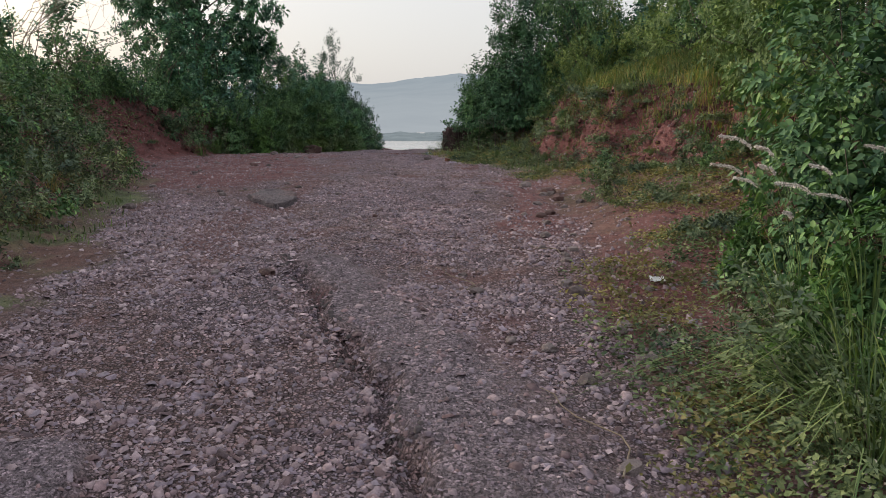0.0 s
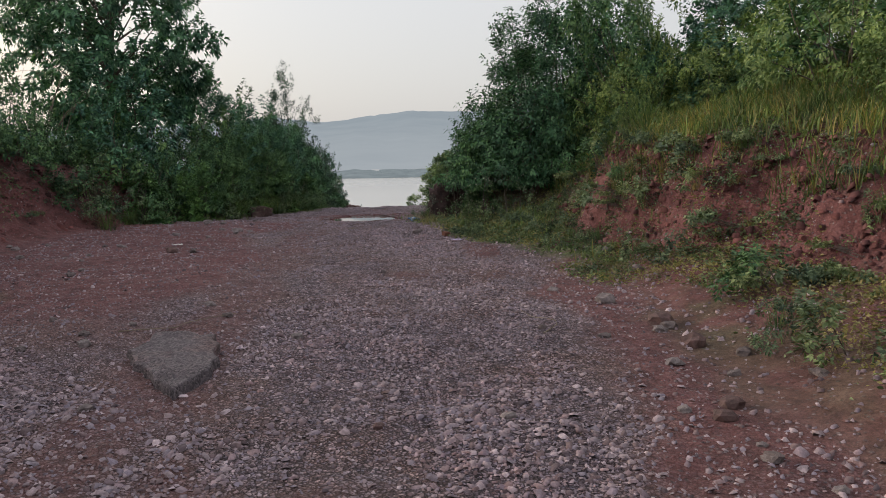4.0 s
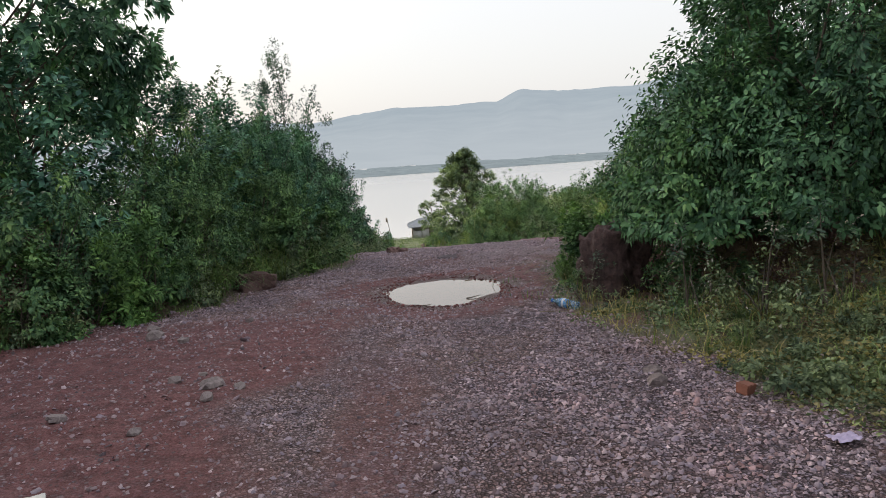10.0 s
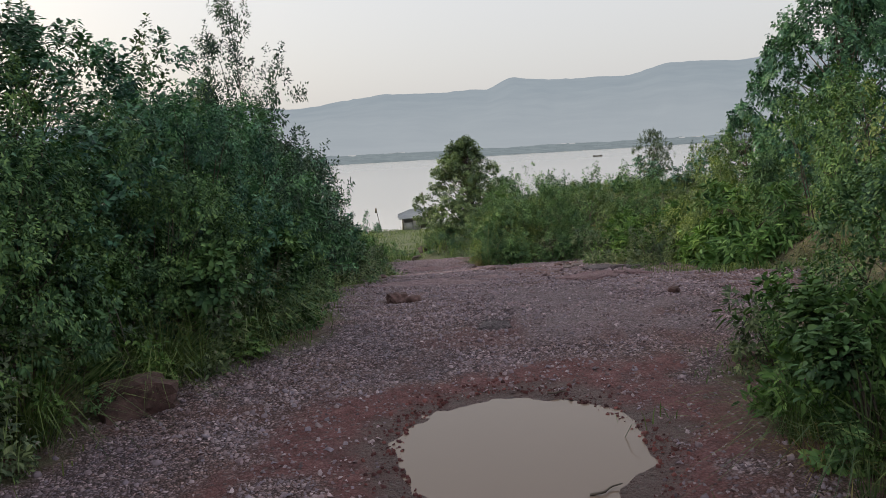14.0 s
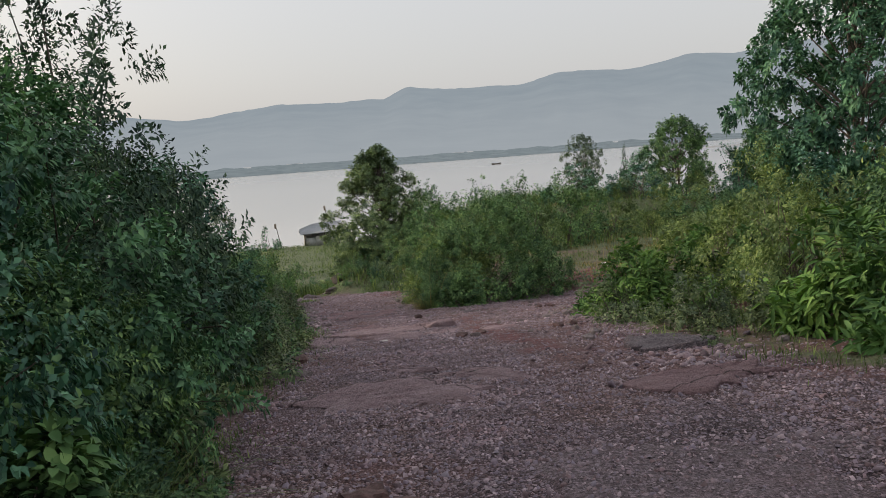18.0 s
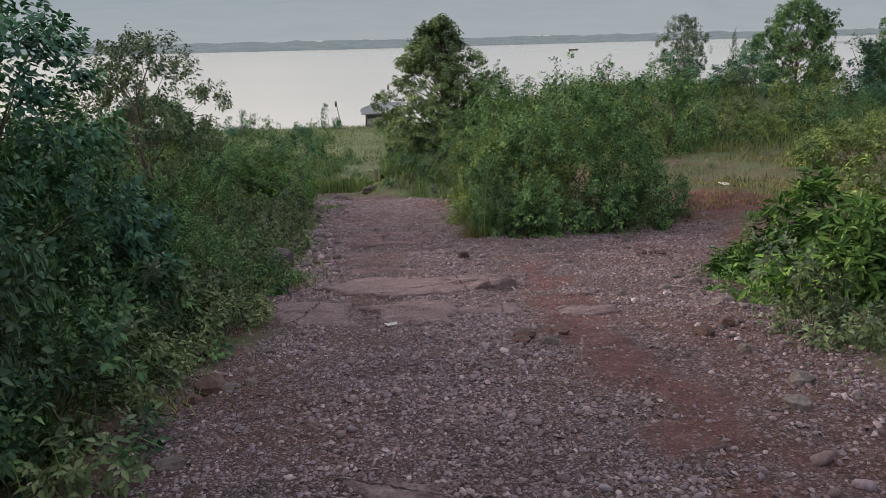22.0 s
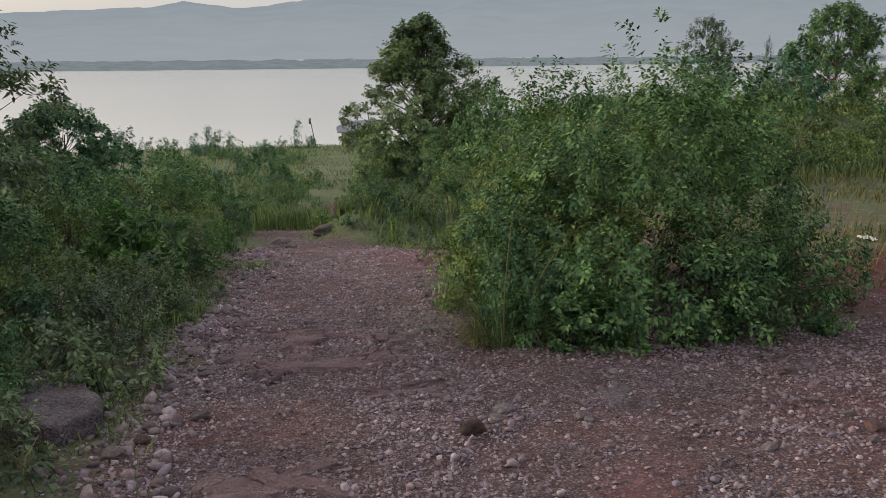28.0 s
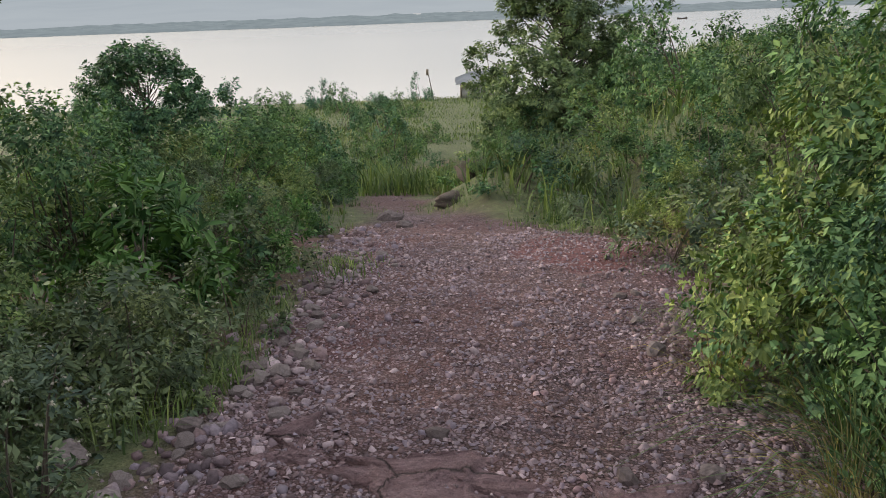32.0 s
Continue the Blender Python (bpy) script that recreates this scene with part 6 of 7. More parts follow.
rock("boulder", .3, 19.0, .31, .33, .50, 3, M_BOULDER, "large dark red-brown boulder half overgrown by leaves", 20, .7, .42, .35, 5, "boulder")
rock("stone", -3.5, 21.4, .23, .17, .17, 5, M_REDROCK, "red-brown stone at the foot of the shrubs", 30, .8, .4, .3, 3, "stone", True)
for k, (x, y, r, pale) in enumerate([
        (1.14, 10.95, .12, 1), (.98, 3.09, .055, 1), (.93, 2.95, .05, 0), (1.09, 2.88, .045, 1), (.83, 5.26, .07, 1), (.87, 5.04, .09, 1), (.94, 5.94, .07, 1), (.36, 4.08, .05, 1), (1.0, 4.9, .08, 0),
        (1.35, 10.15, .13, 0), (1.13, 8.38, .1, 0), (1.02, 8.2, .08, 0), (-3.49, 14.69, .13, 0), (-3.9, 18.47, .12, 1), (-4.05, 18.9, .09, 1), (-3.6, 18.2, .08, 1), (-.76, 12.61, .04, 1), (-1.33, 10.01, .06, 1), (.42, 9.97, .05, 1),
        (1.76, 13.24, .07, 1), (1.71, 11.87, .1, 1), (-.33, 16.06, .09, 1), (-.29, 16.25, .07, 1), (-.86, 13.88, .04, 1), (-3.07, 16.78, .1, 1), (-1.91, 29.54, .13, 0), (-1.97, 29.35, .08, 0), (-2.7, 30.35, .1, 1),
        (-.36, 29.52, .07, 1), (.28, 30.29, .09, 0), (-.02, 30.11, .08, 0), (1.24, 29.56, .08, 1), (1.48, 30.28, .09, 0), (1.18, 29.98, .1, 0), (-1.64, 34.48, .09, 1), (-1.55, 34.7, .07, 0), (-1.94, 34.3, .09, 1),
        (.41, 34.62, .06, 1), (.91, 34.51, .05, 1), (1.35, 35.3, .07, 1), (-1.87, 36.75, .1, 1), (-1.78, 37.78, .08, 1), (-1.7, 38.21, .07, 1), (-2.17, 37.1, .13, 1), (-1.76, 37.4, .09, 1), (-1.3, 43.6, .2, 1), (-1.1, 42.8, .16, 1), (.29, 36.83, .07, 1), (-.01, 36.86, .06, 1), (.42, 38.1, .08, 1), (2.26, 27.18, .08, 1), (.86, 23.72, .09, 0), (1.2, 28.9, .1, 1), (1.0, 28.6, .08, 1), (1.38, 9.58, .14, 0), (1.62, 9.32, .08, 1), (1.37, 10.04, .09, 1), (-.71, 8.25, .05, 0), (-.05, 8.33, .05, 1), (-2.27, 8.62, .06, 1), (-2.77, 9.93, .07, 1), (.78, 11.4, .06, 1), (-3.99, 12.77, .08, 1), (-3.55, 8.93, .1, 1), (-1.26, 5.58, .08, 0), (-1.63, 5.59, .06, 1), (.48, 34.76, .08, 1), (.89, 34.54, .07, 1), (.02, 30.2, .1, 0), (.14, 30.01, .08, 1), (.75, 29.73, .07, 1), (2.32, 34.03, .07, 0), (2.53, 33.98, .09, 0), (2.45, 34.04, .07, 0)]):
    f = .85 + .2 * math.sin(k * 2.4)
    r = r * .85
    rock("stone", x, y, r * f, r * .8, r * .6, k + 10, M_COBBLE if pale else M_REDROCK, "pale worn stone lying on the gravel" if pale else "dull red-brown stone lying on the gravel", k * 47, .55, .38, .18, 2)

rs = random.Random(8)
SMALL = [rock_mesh(60 + k, 1, .75, .5, M_COBBLE, .5, .5, 2) for k in range(6)]
STONES = []
for k in range(225):     # fist-sized stones thicken towards the edges of the descent and beside the first rise
    if k < 95:
        y = rs.uniform(27, 40)
        x = (float(left_x(y)) + abs(rs.gauss(0, .35))) if rs.random() < .5 else (min(float(right_x(y)), 2.6) - abs(rs.gauss(0, .5)))
    elif k >= 155:
        y = rs.uniform(34.5, 41)
        x = float(left_x(y)) + rs.gauss(.12, .16)
    elif k < 125:
        y = rs.uniform(2.4, 10)
        x = float(right_x(y)) + rs.gauss(-.05, .3)
    else:
        y = rs.uniform(9, 19.5)
        x = float(left_x(y)) + abs(rs.gauss(0, 1.2))
    STONES.append((x, y, rs.uniform(.028, .065)))
for k, (x, y, r) in enumerate(STONES):
    ob = tagged(new("stone", SMALL[k % 6]), "small pale rounded stone on the track", "stone", "stones along the track")
    ob.matrix_basis = pose(x, y, gz(x, y) + r * .2, rs.uniform(-12, 12), rs.uniform(-12, 12), rs.uniform(0, 360))
    ob.scale = (r, r, r)


def slab(name, outline, thick, m, label, seed, category="rock slab", jag=.12, relief=.03, sink=.02):
    """A flat worn slab that follows the ground: broken edge, uneven top, real thickness."""
    rg = np.random.default_rng(seed)
    pts = np.array(outline, float)
    edge = []
    for a, b in zip(pts, np.roll(pts, -1, 0)):
        n = max(3, int(np.linalg.norm(b - a) / .07))
        for s in np.arange(n) / n:
            edge.append(a + (b - a) * s)
    edge = np.array(edge)
    c = edge.mean(0)
    edge = edge + (edge - c) / np.linalg.norm(edge - c, axis=1)[:, None] * (rg.normal(0, jag * .4, len(edge)) + jag * 2 * fbm(edge[:, 0] * 4, edge[:, 1] * 4, seed))[:, None]
    n, V, F = len(edge), [], []
    RINGS = ((1.03, -thick - .09), (1.0, -.2 * thick), (.975, 0)) + tuple((f / 16, 0) for f in range(15, 0, -1))
    for f, dz in RINGS:
        p = c + (edge - c) * f
        z = ground(p[:, 0], p[:, 1]) * .5 + .5 * (road_z(p[:, 1]) + (ground(c[0], c[1]) - road_z(c[1]))) + thick + dz
        z = z + relief * .7 * np.round(3.5 * fbm(p[:, 0] * 1.4, p[:, 1] * 5, seed + 3)) * .8 + relief * fbm(p[:, 0] * 11, p[:, 1] * 25, seed + 4) - sink * np.clip((f - .82) / .18, 0, 1)
        V.append(np.stack([p[:, 0], p[:, 1], z], 1))
    V = np.vstack(V + [[(c[0], c[1], V[-1][:, 2].mean())]])
    k = np.arange(n)
    for r in range(len(RINGS) - 1):
        a, b = r * n + k, r * n + (k + 1) % n
        F.append(np.stack([a, b, b + n], 1))
        F.append(np.stack([a, b + n, a + n], 1))
    last = len(RINGS) - 1
    F.append(np.stack([last * n + k, last * n + (k + 1) % n, np.full(n, last * n + n)], 1))
    ob = tagged(new(name, build(name, V, np.vstack(F), m)), label, category)
    return ob


M_DARKROCK = rough_mat("dark_mossy_rock", [(0.3, (0.03, 0.028, 0.022)), (0.7, (0.085, 0.06, 0.05))], 5, 30, .7, .012, .9, .3)
ROCKY = "flat worn pink-brown bedrock slab set in the track"
slab("rock_slab", [(-2.1, 27.1), (-1.54, 27.57), (-.98, 27.61), (-.83, 27.15), (-.59, 26.88), (-.79, 26.5), (-1.61, 26.55)], .028, M_SLAB, ROCKY, 1)
slab("rock_slab", [(-.84, 27.57), (-.26, 27.51), (-.29, 27.23), (-.14, 26.99), (-.25, 26.88), (-.58, 27.15)], .028, M_SLAB, ROCKY, 2)
slab("rock_slab", [(-1.15, 28.19), (-.76, 28.13), (-.68, 27.92), (-1.1, 28.0)], .028, M_SLAB, ROCKY, 3)
slab("rock_slab", [(-1.36, 32.76), (-1.17, 33.27), (.43, 33.07), (.38, 32.42), (-.1, 32.24), (-.78, 32.13)], .028, M_SLAB, ROCKY, 4)
slab("rock_slab", [(-1.89, 31.9), (-1.75, 32.2), (-1.18, 31.94), (-1.08, 31.0), (-1.65, 31.16)], .028, M_SLAB, ROCKY, 5)
slab("rock_slab", [(-1.0, 31.71), (-.59, 31.89), (-.18, 31.73), (-.4, 30.93), (-.85, 30.94)], .028, M_SLAB, ROCKY, 6)
slab("rock_slab", [(-1.02, 36.41), (-.97, 36.87), (-.52, 36.97), (-.45, 36.5), (-.51, 36.3), (-1.0, 36.3)], .022, M_LEDGE, ROCKY, 7, jag=.22)
slab("rock_slab", [(-1.5, 36.41), (-1.15, 36.65), (-1.04, 36.55), (-1.08, 36.3), (-1.35, 36.1)], .022, M_LEDGE, ROCKY, 8, jag=.22)
slab("rock_slab", [(-1.2, 36.95), (-.8, 37.1), (-.45, 37.0), (-.35, 36.8), (-.9, 36.82)], .022, M_LEDGE, ROCKY, 21, jag=.22)
slab("rock_slab", [(-.45, 36.3), (.0, 36.35), (.1, 36.1), (-.4, 36.0)], .022, M_LEDGE, ROCKY, 22, jag=.22)
rock("boulder", -.15, 46.0, .32, .28, .22, 81, M_DARKROCK, "dark weathered boulder in the grass beside the path", 25, .6, .35, .2, 3, "boulder")
rock("stone", -.55, 44.7, .26, .2, .1, 82, M_DARKROCK, "dark red rock at the edge of the narrowing path", 70, .6, .35, .15, 3)
slab("rock_slab", [(-1.25, 36.1), (-.5, 36.15), (-.3, 35.85), (-1.17, 35.75)], .022, M_LEDGE, ROCKY, 9, jag=.22)
slab("rock_slab", [(-.35, 36.75), (.15, 36.8), (.2, 36.45), (-.3, 36.4)], .022, M_LEDGE, ROCKY, 10, jag=.22)
slab("rock_slab", [(.54, 31.18), (.98, 31.16), (.95, 30.95), (.6, 31.0)], .028, M_SLAB, ROCKY, 11)
slab("rock_slab", [(-.23, 31.5), (.21, 31.45), (.12, 31.22), (-.19, 31.29)], .03, M_SLAB, ROCKY, 23)
slab("rock_slab", [(-.4, 35.42), (.16, 35.44), (.09, 35.16), (-.33, 35.2)], .022, M_LEDGE, ROCKY, 24, jag=.22)
slab("rock_slab", [(-1.25, 34.25), (-.5, 34.06), (-.39, 33.77), (-1.18, 33.92)], .022, M_LEDGE, ROCKY, 25, jag=.22)
slab("rock_slab", [(-1.45, 37.1), (-1.24, 37.32), (-1.1, 37.15), (-1.38, 36.98)], .022, M_LEDGE, ROCKY, 26, jag=.22)
slab("rock_slab", [(-.1, 32.5), (.42, 32.62), (.5, 32.42), (.05, 32.25)], .075, M_SLAB, "thin dark ledge of layered bedrock", 27)
slab("rock_slab", [(.3, 26.28), (.75, 26.42), (1.35, 26.3), (1.4, 25.98), (.75, 25.76), (.3, 25.88)], .035, M_LEDGE, "low red-brown ledge of rock bedded in the gravel", 28, jag=.12)
TARRY = "broken grey slab of old tarmac with a ragged edge"
slab("tarmac_slab", [(1.05, 27.8), (1.3, 28.1), (1.75, 28.05), (1.75, 27.6), (1.4, 27.3), (1.0, 27.4)], .045, M_TAR, TARRY, 12, "tarmac", sink=0)
slab("tarmac_slab", [(-2.55, 35.58), (-2.3, 35.8), (-1.97, 35.38), (-1.85, 34.95), (-2.2, 34.7), (-2.65, 34.95)], .1, M_TAR, TARRY, 13, "tarmac", sink=0)
slab("tarmac_slab", [(-2.37, 9.6), (-2.3, 10.0), (-1.9, 9.9), (-1.72, 9.3), (-1.85, 8.75), (-2.14, 9.2)], .07, M_TAR, TARRY, 14, "tarmac", jag=.05, sink=0)
slab("tarmac_slab", [(-1.13, 22.95), (-.95, 23.15), (-.8, 23.0), (-.95, 22.75), (-1.15, 22.75)], .02, M_TAR, TARRY, 17, "tarmac")
slab("tarmac_slab", [(1.16, 35.05), (1.42, 35.06), (1.64, 34.87), (1.5, 34.65), (1.2, 34.75)], .004, M_TAR, TARRY, 18, "tarmac", jag=.25, sink=.02)
rock("stone", -1.78, 24.5, .12, .1, .085, 71, M_REDROCK, "cracked red-brown stone lying on the crest", 15, .85, .5, .25, 3, "stone", True)
rock("stone", -1.62, 24.35, .09, .07, .06, 72, M_REDROCK, "broken piece of red-brown stone on the crest", 60, .5, .3)
rock("stone", .23, 34.42, .075, .055, .055, 73, M_BOULDER, "dark clod of red-brown rock", 15, .3, .35)


# ---- litter ----
def brick():
    bm = bmesh.new()
    bmesh.ops.create_cube(bm, size=1)
    bmesh.ops.bevel(bm, geom=bm.edges[:], offset=.06, segments=2, affect="EDGES")
    for v in bm.verts:
        v.co = Vector((v.co.x * .09, v.co.y * .075, v.co.z * .06)) * (1 + .15 * noise.noise(v.co * 3))
    me = bpy.data.meshes.new("brick_fragment")
    bm.to_mesh(me)
    bm.free()
    me.materials.append(plain("brick_red", (.19, .075, .05), .9))
    ob = tagged(new("brick_fragment", me), "broken piece of orange-red brick in the grass", "brick")
    ob.matrix_basis = pose(.09, 15.8, gz(.09, 15.8) + .03, 8, 5, 35)


brick()


def lathe(name, profile, m, sides=20, smooth=True):
    """A turned body along x from (x, radius) pairs, closed at both ends."""
    a = np.arange(sides) * 2 * np.pi / sides
    V = np.vstack([np.stack([np.full(sides, x), r * np.cos(a), r * np.sin(a)], 1) for x, r in profile])
    F = []
    for k in range(len(profile) - 1):
        for j in range(sides):
            F.append((k * sides + j, k * sides + (j + 1) % sides, (k + 1) * sides + (j + 1) % sides, (k + 1) * sides + j))
    return build(name, V, F, m, smooth)


def glassy(name, colour):
    m, n, l, b = mat(name)
    b.inputs["Base Color"].default_value = (*colour, 1)
    b.inputs["Roughness"].default_value, b.inputs["IOR"].default_value = .12, 1.45
    b.inputs["Transmission Weight"].default_value = .75
    f = noise_node(n, l, 22, 3)
    bump(n, l, f.outputs["Fac"], .6, .01, b)
    return m


def bottle():
    m = pose(-.31, 18.52, gz(-.31, 18.52) + .045, 0, -4, 122)
    ob = thing("plastic_bottle", m, "crumpled clear plastic bottle with a blue label lying in the grass", "bottle")
    part("body", lathe("body", [(-.16, .0), (-.158, .034), (-.15, .041), (-.135, .038), (-.12, .042), (-.09, .042), (-.088, .039), (.05, .04), (.055, .043), (.07, .041), (.11, .026), (.128, .014), (.15, .013), (.15, .0)], glassy("clear_blue_plastic", (.42, .66, .9))), ob, "clear bluish ribbed plastic")
    part("label_wrap", lathe("label_wrap", [(-.045, .0405), (-.044, .043), (.0, .0425), (.04, .0432), (.041, .0405)], plain("label_blue", (.1, .3, .62), .35)), ob, "blue paper label")
    part("label_band", lathe("label_band", [(-.012, .0425), (-.0115, .0442), (.012, .0442), (.0125, .0425)], plain("label_white", (.7, .74, .78), .4)), ob, "white band on the label")
    part("cap", lathe("cap", [(.149, .0), (.149, .0165), (.168, .0165), (.171, .014), (.171, .0)], plain("cap_blue", (.05, .16, .5), .4)), ob, "blue screw cap")


bottle()


def scrap(x, y, w, l, m, label, seed, turn=0, name="litter_scrap", category="litter"):
    """A crumpled sheet with thickness."""
    n = 9
    V, rg = [], np.random.default_rng(seed)
    for side in (0, 1):
        for i in range(n):
            for j in range(n):
                u, v = i / (n - 1) - .5, j / (n - 1) - .5
                z = .02 + .05 * w / .1 * abs(float(fbm(u * 5 + seed, v * 5, seed))) - side * .002
                V.append((u * w * (1 + .2 * v), v * l, z))
    F = []
    for s in (0, 1):
        for i in range(n - 1):
            for j in range(n - 1):
                a = s * n * n + i * n + j
                F.append((a, a + n, a + n + 1, a + 1) if s == 0 else (a, a + 1, a + n + 1, a + n))
    ob = tagged(new(name, build(name, V, F, m)), label, category)
    ob.matrix_basis = pose(x, y, gz(x, y), 0, 0, turn)


M_PAPER = plain("white_paper", (.68, .66, .63), .8)
scrap(-3.55, 15.2, .12, .09, M_PAPER, "crumpled scrap of white paper on the red soil", 1, 30)
scrap(.19, 15.0, .14, .1, plain("lilac_wrapper", (.42, .36, .52), .5), "faded lilac wrapper on the red soil", 2, 10)
scrap(-3.25, 23.3, .16, .14, plain("green_wrapper", (.12, .5, .4), .5), "green plastic wrapper in the grass", 3, 60)
scrap(-.83, 30.97, .09, .05, M_PAPER, "white paper scrap on the rock slab", 4, 15)
scrap(1.42, 5.15, .14, .1, plain("grey_plastic", (.5, .52, .54), .5), "pale plastic bag caught in the herbs", 5, 80)
scrap(5.5, 38.45, .22, .16, M_PAPER, "white paper lying on the grass terrace", 6, 80)


def twig(x, y, length, bend, turn, r=.004, m=M_TWIG):
    s = np.linspace(-.5, .5, 9)
    a = radians(turn)
    px, py = s * length, bend * (s ** 2) * 4 + .06 * length * np.sin(s * 9)
    X, Y = x + px * math.cos(a) - py * math.sin(a), y + px * math.sin(a) + py * math.cos(a)
    Z = ground(X, Y) + r + .012
    P = np.stack([X, Y, Z], 1)[None]
    me = build("dry_twig", *tube_arrays(P, (r * np.linspace(1.2, .5, 9))[None], 6), m, True)
    tagged(new("dry_twig", me), "thin dry twig lying on the ground", "twig", "dry twigs on the track")


for k, (x, y, l, b, a) in enumerate([(.5, 10.2, .75, .12, 100), (.62, 3.0, .8, .1, 110), (.15, 5.4, .6, .08, 112), (.85, 6.3, .4, .05, 130), (-2.2, 10.4, .9, .1, 40), (-2.45, 24.25, .35, .03, 160), (-1.0, 19.72, .17, .01, 25), (-.9, 21.1, .12, .01, 10), (-1.5, 19.4, .15, .01, 60),
                                     (-.45, 18.3, .3, .03, 40), (-.35, 18.2, .25, .02, 150), (.3, 17.3, .6, .08, 20), (.6, 16.9, .7, .1, 170), (1.6, 13.0, .5, .05, 150), (-1.9, 31.0, .35, .05, 25), (1.5, 16.5, .5, .06, 10), (-1.3, 16.9, .3, .03, 80)]):
    twig(x, y, l, b, a, .004 if k not in (6, 7, 8) else .006, M_TWIG if k not in (6, 7, 8) else M_BARK)


# ---- plume grass beside the start ----
M_PLUME = plain("pale_plume", (.8, .74, .7), .9)


def plume_grass(x, y, seed, count):
    rg = np.random.default_rng(seed)
    ob = thing("plume_grass", pose(x, y, gz(x, y) - .02), "clump of arching grass with pale feathery plumes", "grass")
    n = 70
    src = tuft("blade_clump", seed, n, .75, .35, .009, M_GRASS, "")
    src.parent = ob
    for key in ("label", "category"):
        if key in src.keys():
            del src[key]
    for k in range(count):
        a, h, out_r = np.pi + rg.normal(0, .7), rg.uniform(.75, 1.2), rg.uniform(.25, .6)
        d = np.array((math.cos(a), math.sin(a), 0))
        path = bezier(np.zeros((1, 3)), np.array([d * out_r * .2 + (0, 0, h * .95)]), np.array([d * out_r + (0, 0, h * .93)]), 8)
        stalk = part("stalk", build("stalk", *tube_arrays(path, np.linspace(.003, .0015, 8)[None], 3), M_GRASS), ob)
        t = rg.uniform(.78, 1.0, 360)
        P = np.stack([np.interp(t, np.linspace(0, 1, 8), path[0][:, q]) for q in range(3)], 1)
        along = unit(path[0][-1] - path[0][-3])
        D = unit(rg.normal(0, 1, (360, 3)) + along * .9)
        part("plume", build("plume", *leaf_arrays(P, D, rg.uniform(.010, .017, 360), .004, rg), M_PLUME), stalk, "pale feathery plume")


for k, (x, y, n) in enumerate(((1.75, 3.75, 6), (2.0, 3.6, 3), (2.4, 3.8, 4))):
    plume_grass(x, y, 41 + k, n)


def grass_stalk(x, y, h, lean_x, lean_y):
    p = bezier(np.array([[x, y, gz(x, y)]]), np.array([[x, y, gz(x, y) + h * .6]]), np.array([[x + lean_x, y + lean_y, gz(x, y) + h]]), 8)
    tagged(new("grass_stalk", build("grass_stalk", *tube_arrays(p, np.linspace(.006, .002, 8)[None], 5), M_GRASS_DRY, True)), "single tall pale grass stalk before the shrub", "grass")


grass_stalk(.8, 36.2, 1.15, .08, 0)
grass_stalk(1.0, 36.3, .95, .4, -.1)


def bare_bush(x, y, h, seed):
    """Leafless grey twigs that fork three times."""
    rg = np.random.default_rng(seed)
    ob = thing("bare_bush", pose(x, y, gz(x, y)), "leafless pale grey twiggy bush on the bank", "bush")
    tips, dirs = np.zeros((7, 3)) - (0, 0, .05), unit(rg.normal(0, .5, (7, 3)) + (0, 0, 1.2))
    length, r, V, F, n = h * .45, .018, [], [], 0
    for level in range(4):
        ends = tips + dirs * length * rg.uniform(.7, 1.2, (len(tips), 1))
        P = bezier(tips, (tips + ends) / 2 + rg.normal(0, length * .08, tips.shape), ends, 5)
        v, f = tube_arrays(P, np.tile(np.linspace(r, r * .55, 5), (len(tips), 1)), 4)
        V.append(v)
        F.append(f + n)
        n += len(v)
        tips = np.repeat(ends, 3, 0)
        dirs = unit(np.repeat(dirs, 3, 0) + rg.normal(0, .55, tips.shape) + (0, 0, .1))
        length, r = length * .62, r * .55
    part("branchwork", build("branchwork", np.vstack(V), np.vstack(F), M_TWIG), ob)


bare_bush(-9.0, 17.2, 3.0, 3)
bare_bush(-8.4, 15.4, 2.6, 5)


# ---- the lake shore ----
def box(x0, x1, y0, y1, z0, z1):
    V = [(x, y, z) for x in (x0, x1) for y in (y0, y1) for z in (z0, z1)]
    return V, [(0, 1, 3, 2), (4, 6, 7, 5), (0, 4, 5, 1), (2, 3, 7, 6), (0, 2, 6, 4), (1, 5, 7, 3)]


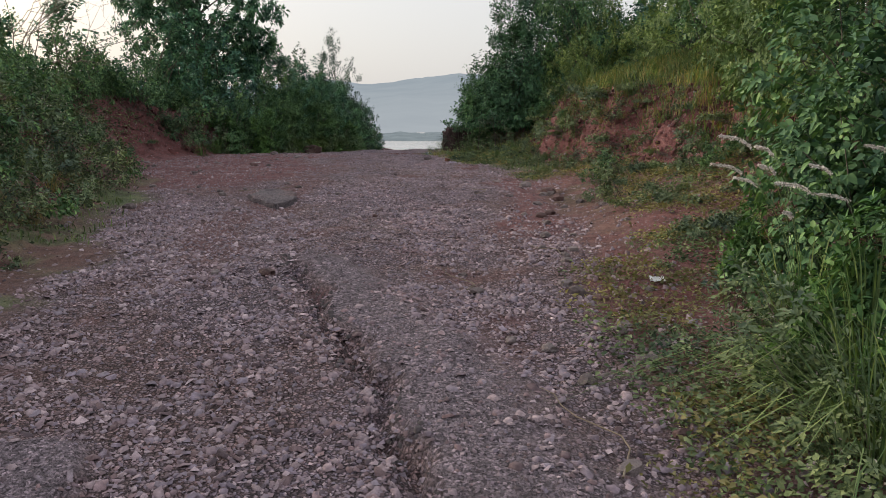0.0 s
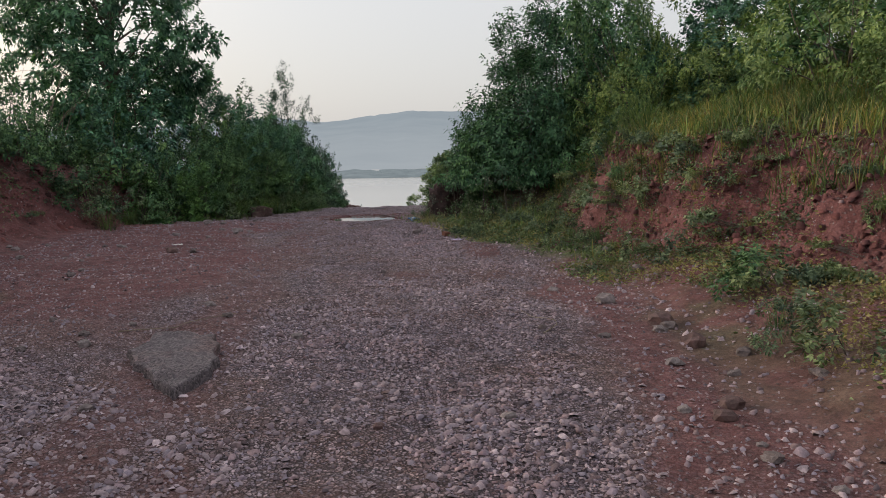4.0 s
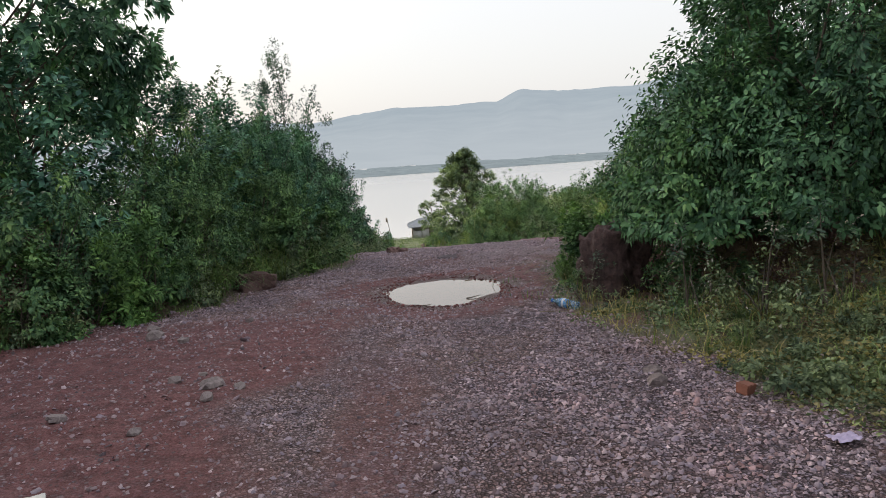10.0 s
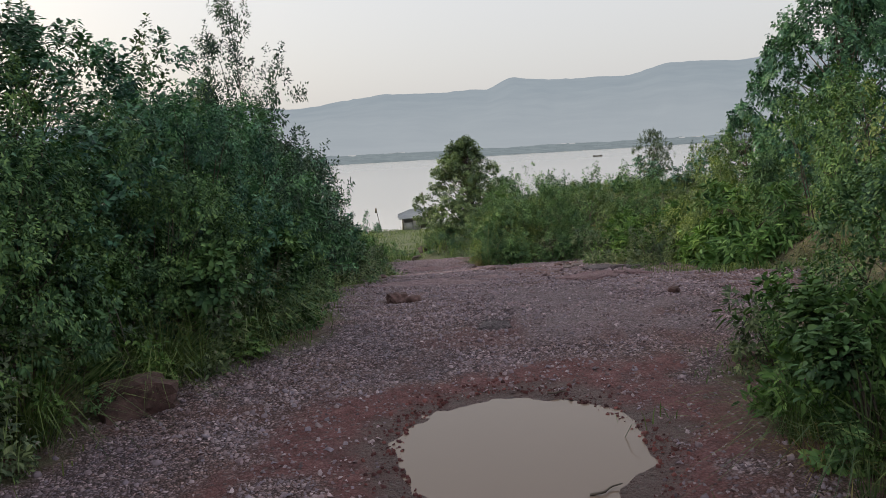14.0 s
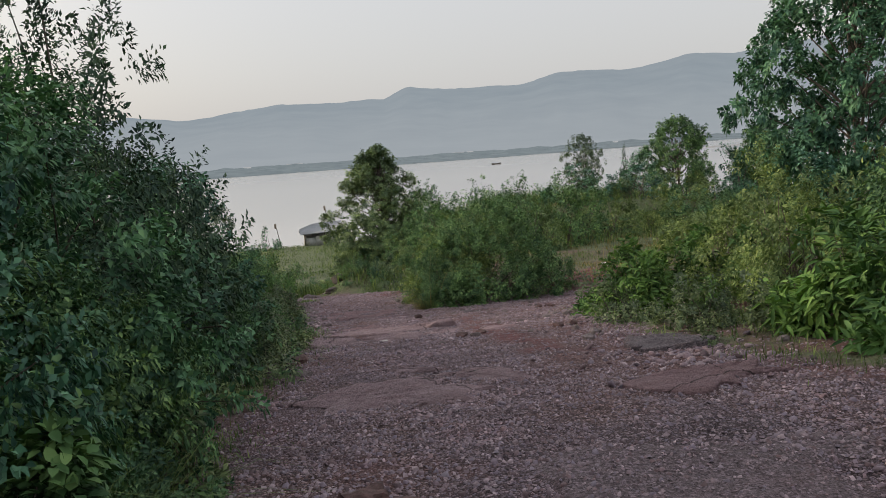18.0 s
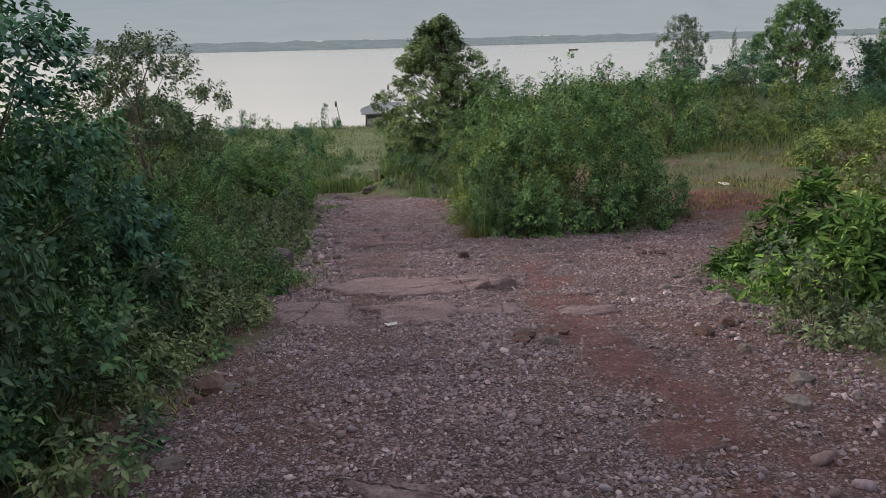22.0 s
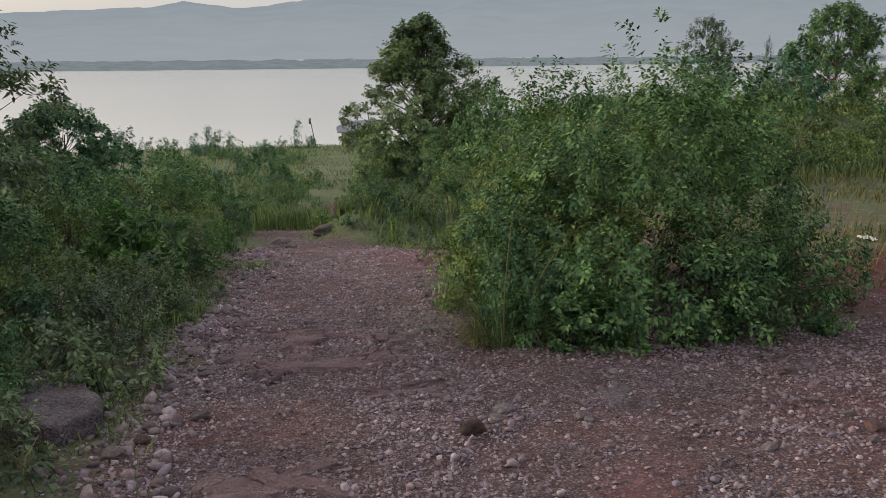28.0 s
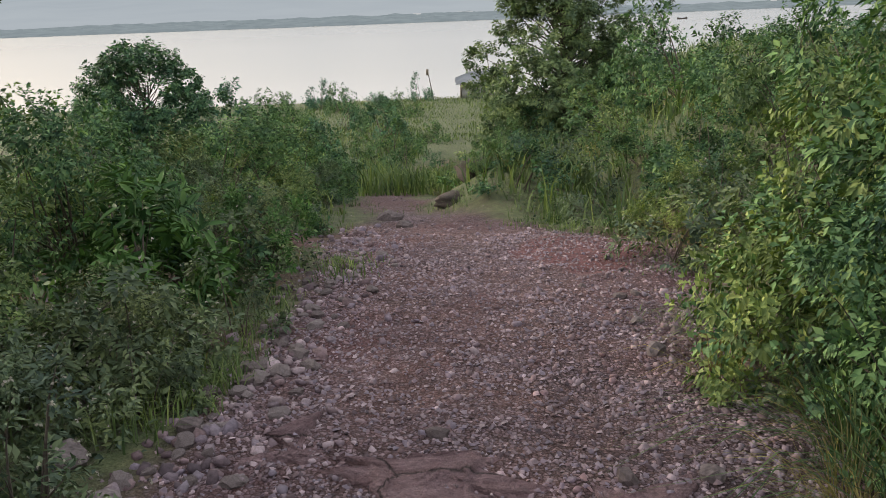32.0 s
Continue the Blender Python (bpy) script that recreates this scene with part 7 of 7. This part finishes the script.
def hut():
    gx0, gy0 = 3.0, 112.0
    ob = thing("hut", pose(gx0, gy0, gz(gx0, gy0) - .1), "small grey sheet-roofed hut with pale wall panels by the water", "hut")
    m_sheet, m_wall, m_post = plain("grey_sheet", (.32, .34, .36), .5), plain("pale_panel", (.4, .4, .38), .7), M_BARK
    for k, (a, b) in enumerate(((-1.8, -.75), (-.7, .2), (.9, 1.9))):
        part("wall_panel", build("wall_panel", *box(a, b, -1.25, -1.2, 0, 1.0 + .12 * k), m_wall), ob, "pale wall panel")
    part("wall", build("wall", *box(-1.9, 1.95, 1.2, 1.26, 0, 1.7), m_wall), ob)
    part("wall", build("wall", *box(-1.95, -1.9, -1.2, 1.2, 0, 1.5), m_wall), ob)
    part("wall", build("wall", *box(1.95, 2.0, -1.2, 1.2, 0, 1.7), m_wall), ob)
    for x in (-1.9, .3, 1.9):
        part("post", build("post", *box(x - .05, x + .05, -1.35, -1.25, 0, 1.65), m_post), ob, "dark wooden post")
    for sgn in (-1, 1):
        V = [(-2.4, sgn * 1.7, 1.45), (2.4, sgn * 1.7, 1.6), (2.4, 0, 2.55), (-.9, 0, 2.45), (-2.4, sgn * .3, 1.9)]
        V = V + [(x, y, z + .06) for x, y, z in V]
        tri = [(0, 1, 2), (0, 2, 3), (0, 3, 4), (5, 7, 6), (5, 8, 7), (5, 9, 8)]
        for a, b in ((0, 1), (1, 2), (2, 3), (3, 4), (4, 0)):
            tri += [(a, b, b + 5), (a, b + 5, a + 5)]
        part("roof", build("roof", V, tri, m_sheet), ob, "sagging grey roof sheet")


hut()


def shore_pole(x, y, h, dx):
    z = gz(x, y) - .1
    ob = thing("leaning_pole", pose(x, y, z), "thin leaning wooden pole on the shore", "pole")
    p = bezier(np.zeros((1, 3)), np.array([[dx * .5, 0, h * .5]]), np.array([[dx, 0, h]]), 5)
    part("shaft", build("shaft", *tube_arrays(p, np.linspace(.05, .035, 5)[None], 6), M_BARK), ob)
    part("rag", build("rag", *box(dx - .12, dx + .1, -.04, .04, h - .55, h), M_TWIG), ob, "pale rag at the top")


shore_pole(-1.5, 110, 2.9, -.5)
shore_pole(4.2, 113.5, 4.4, -.45)


def boat(x, y, turn):
    ob = thing("boat", pose(x, y, LAKE_Z, 0, 0, turn), "small dark boat far out on the lake", "boat")
    s = np.linspace(-1, 1, 13)
    w = 1.0 * (1 - s ** 2) ** .6
    V, F = [], []
    for k in range(13):
        V += [(s[k] * 4, -w[k], .7 + .5 * s[k] ** 2), (s[k] * 4, -w[k] * .6, -.1), (s[k] * 4, w[k] * .6, -.1), (s[k] * 4, w[k], .7 + .5 * s[k] ** 2)]
    for k in range(12):
        for j in range(3):
            a = k * 4 + j
            F.append((a, a + 4, a + 5, a + 1))
    part("hull", build("hull", V, F, M_BARK), ob)
    part("thwart", build("thwart", *box(-.3, .3, -.9, .9, .45, .55), M_TWIG), ob)


boat(157, 571, 20)


def sandbank():
    a = np.linspace(0, 2 * np.pi, 61)[:-1]
    rad = 1 + .25 * np.sin(2 * a + 1) + .12 * np.sin(5 * a)
    V = [(430, 620, LAKE_Z + 1.2)] + [(430 + 130 * r * math.cos(t), 620 + 26 * r * math.sin(t), LAKE_Z - .1) for t, r in zip(a, rad)]
    F = [(0, 1 + k, 1 + (k + 1) % 60) for k in range(60)]
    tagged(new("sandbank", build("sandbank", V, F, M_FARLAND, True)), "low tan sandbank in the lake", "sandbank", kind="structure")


sandbank()


def far_woods():
    rg = np.random.default_rng(77)
    n = 4600
    az = rg.uniform(-62, 72, n)
    f = np.where(rg.random(n) < .55, rg.uniform(.002, .02, n), rg.uniform(.02, .06, n))
    x, y, z = hill_point(az, f)
    S, F = octa_shapes(rg, 20, True)
    S = np.array(S)[rg.integers(0, 20, n)]
    w, h = rg.uniform(18, 50, n), rg.uniform(1.2, 3.0, n) * np.where(f < .02, 1.0, .8)
    V = S * np.stack([w, w, h * 1.6], 1)[:, None] + np.stack([x, y, np.where(f < .02, LAKE_Z + .5, z) + h * .3], 1)[:, None]
    Fs = (np.arange(n)[:, None, None] * 6 + F[None]).reshape(-1, 3)
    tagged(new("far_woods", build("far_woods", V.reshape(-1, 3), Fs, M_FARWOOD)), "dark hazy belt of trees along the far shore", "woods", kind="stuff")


far_woods()


def far_house(az, el, w, d, h, first=[]):
    best = min((k / 400 for k in range(4, 22)), key=lambda f: abs(math.degrees(math.atan2(float(hill_point(np.float64(az), f)[2]) - 2, math.hypot(*[float(q) for q in hill_point(np.float64(az), f)[:2]]))) - el))
    x, y, z = (float(v) for v in hill_point(np.float64(az), best))
    ob = thing("far_house", pose(x, y, z - 1, 0, 0, az * -1 + 15), "pale flat-roofed building in the haze across the lake", "house", "houses across the lake")
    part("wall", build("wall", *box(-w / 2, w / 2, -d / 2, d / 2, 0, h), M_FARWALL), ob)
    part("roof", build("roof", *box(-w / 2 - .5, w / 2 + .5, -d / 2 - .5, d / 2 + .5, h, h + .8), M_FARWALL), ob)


for az, el, w in ((1.4, .2, 16), (13.4, .42, 26), (14.2, .43, 14), (21.7, .85, 12), (22.6, .7, 22), (24.5, .7, 12), (-1.6, .25, 14), (1.9, .3, 18), (33.3, .05, 16), (34.0, .1, 12), (34.7, .05, 20), (36, .12, 14), (38.8, .45, 16), (40, .2, 12), (41.2, .05, 22)):
    far_house(az, el, w * .55, 6, 4)
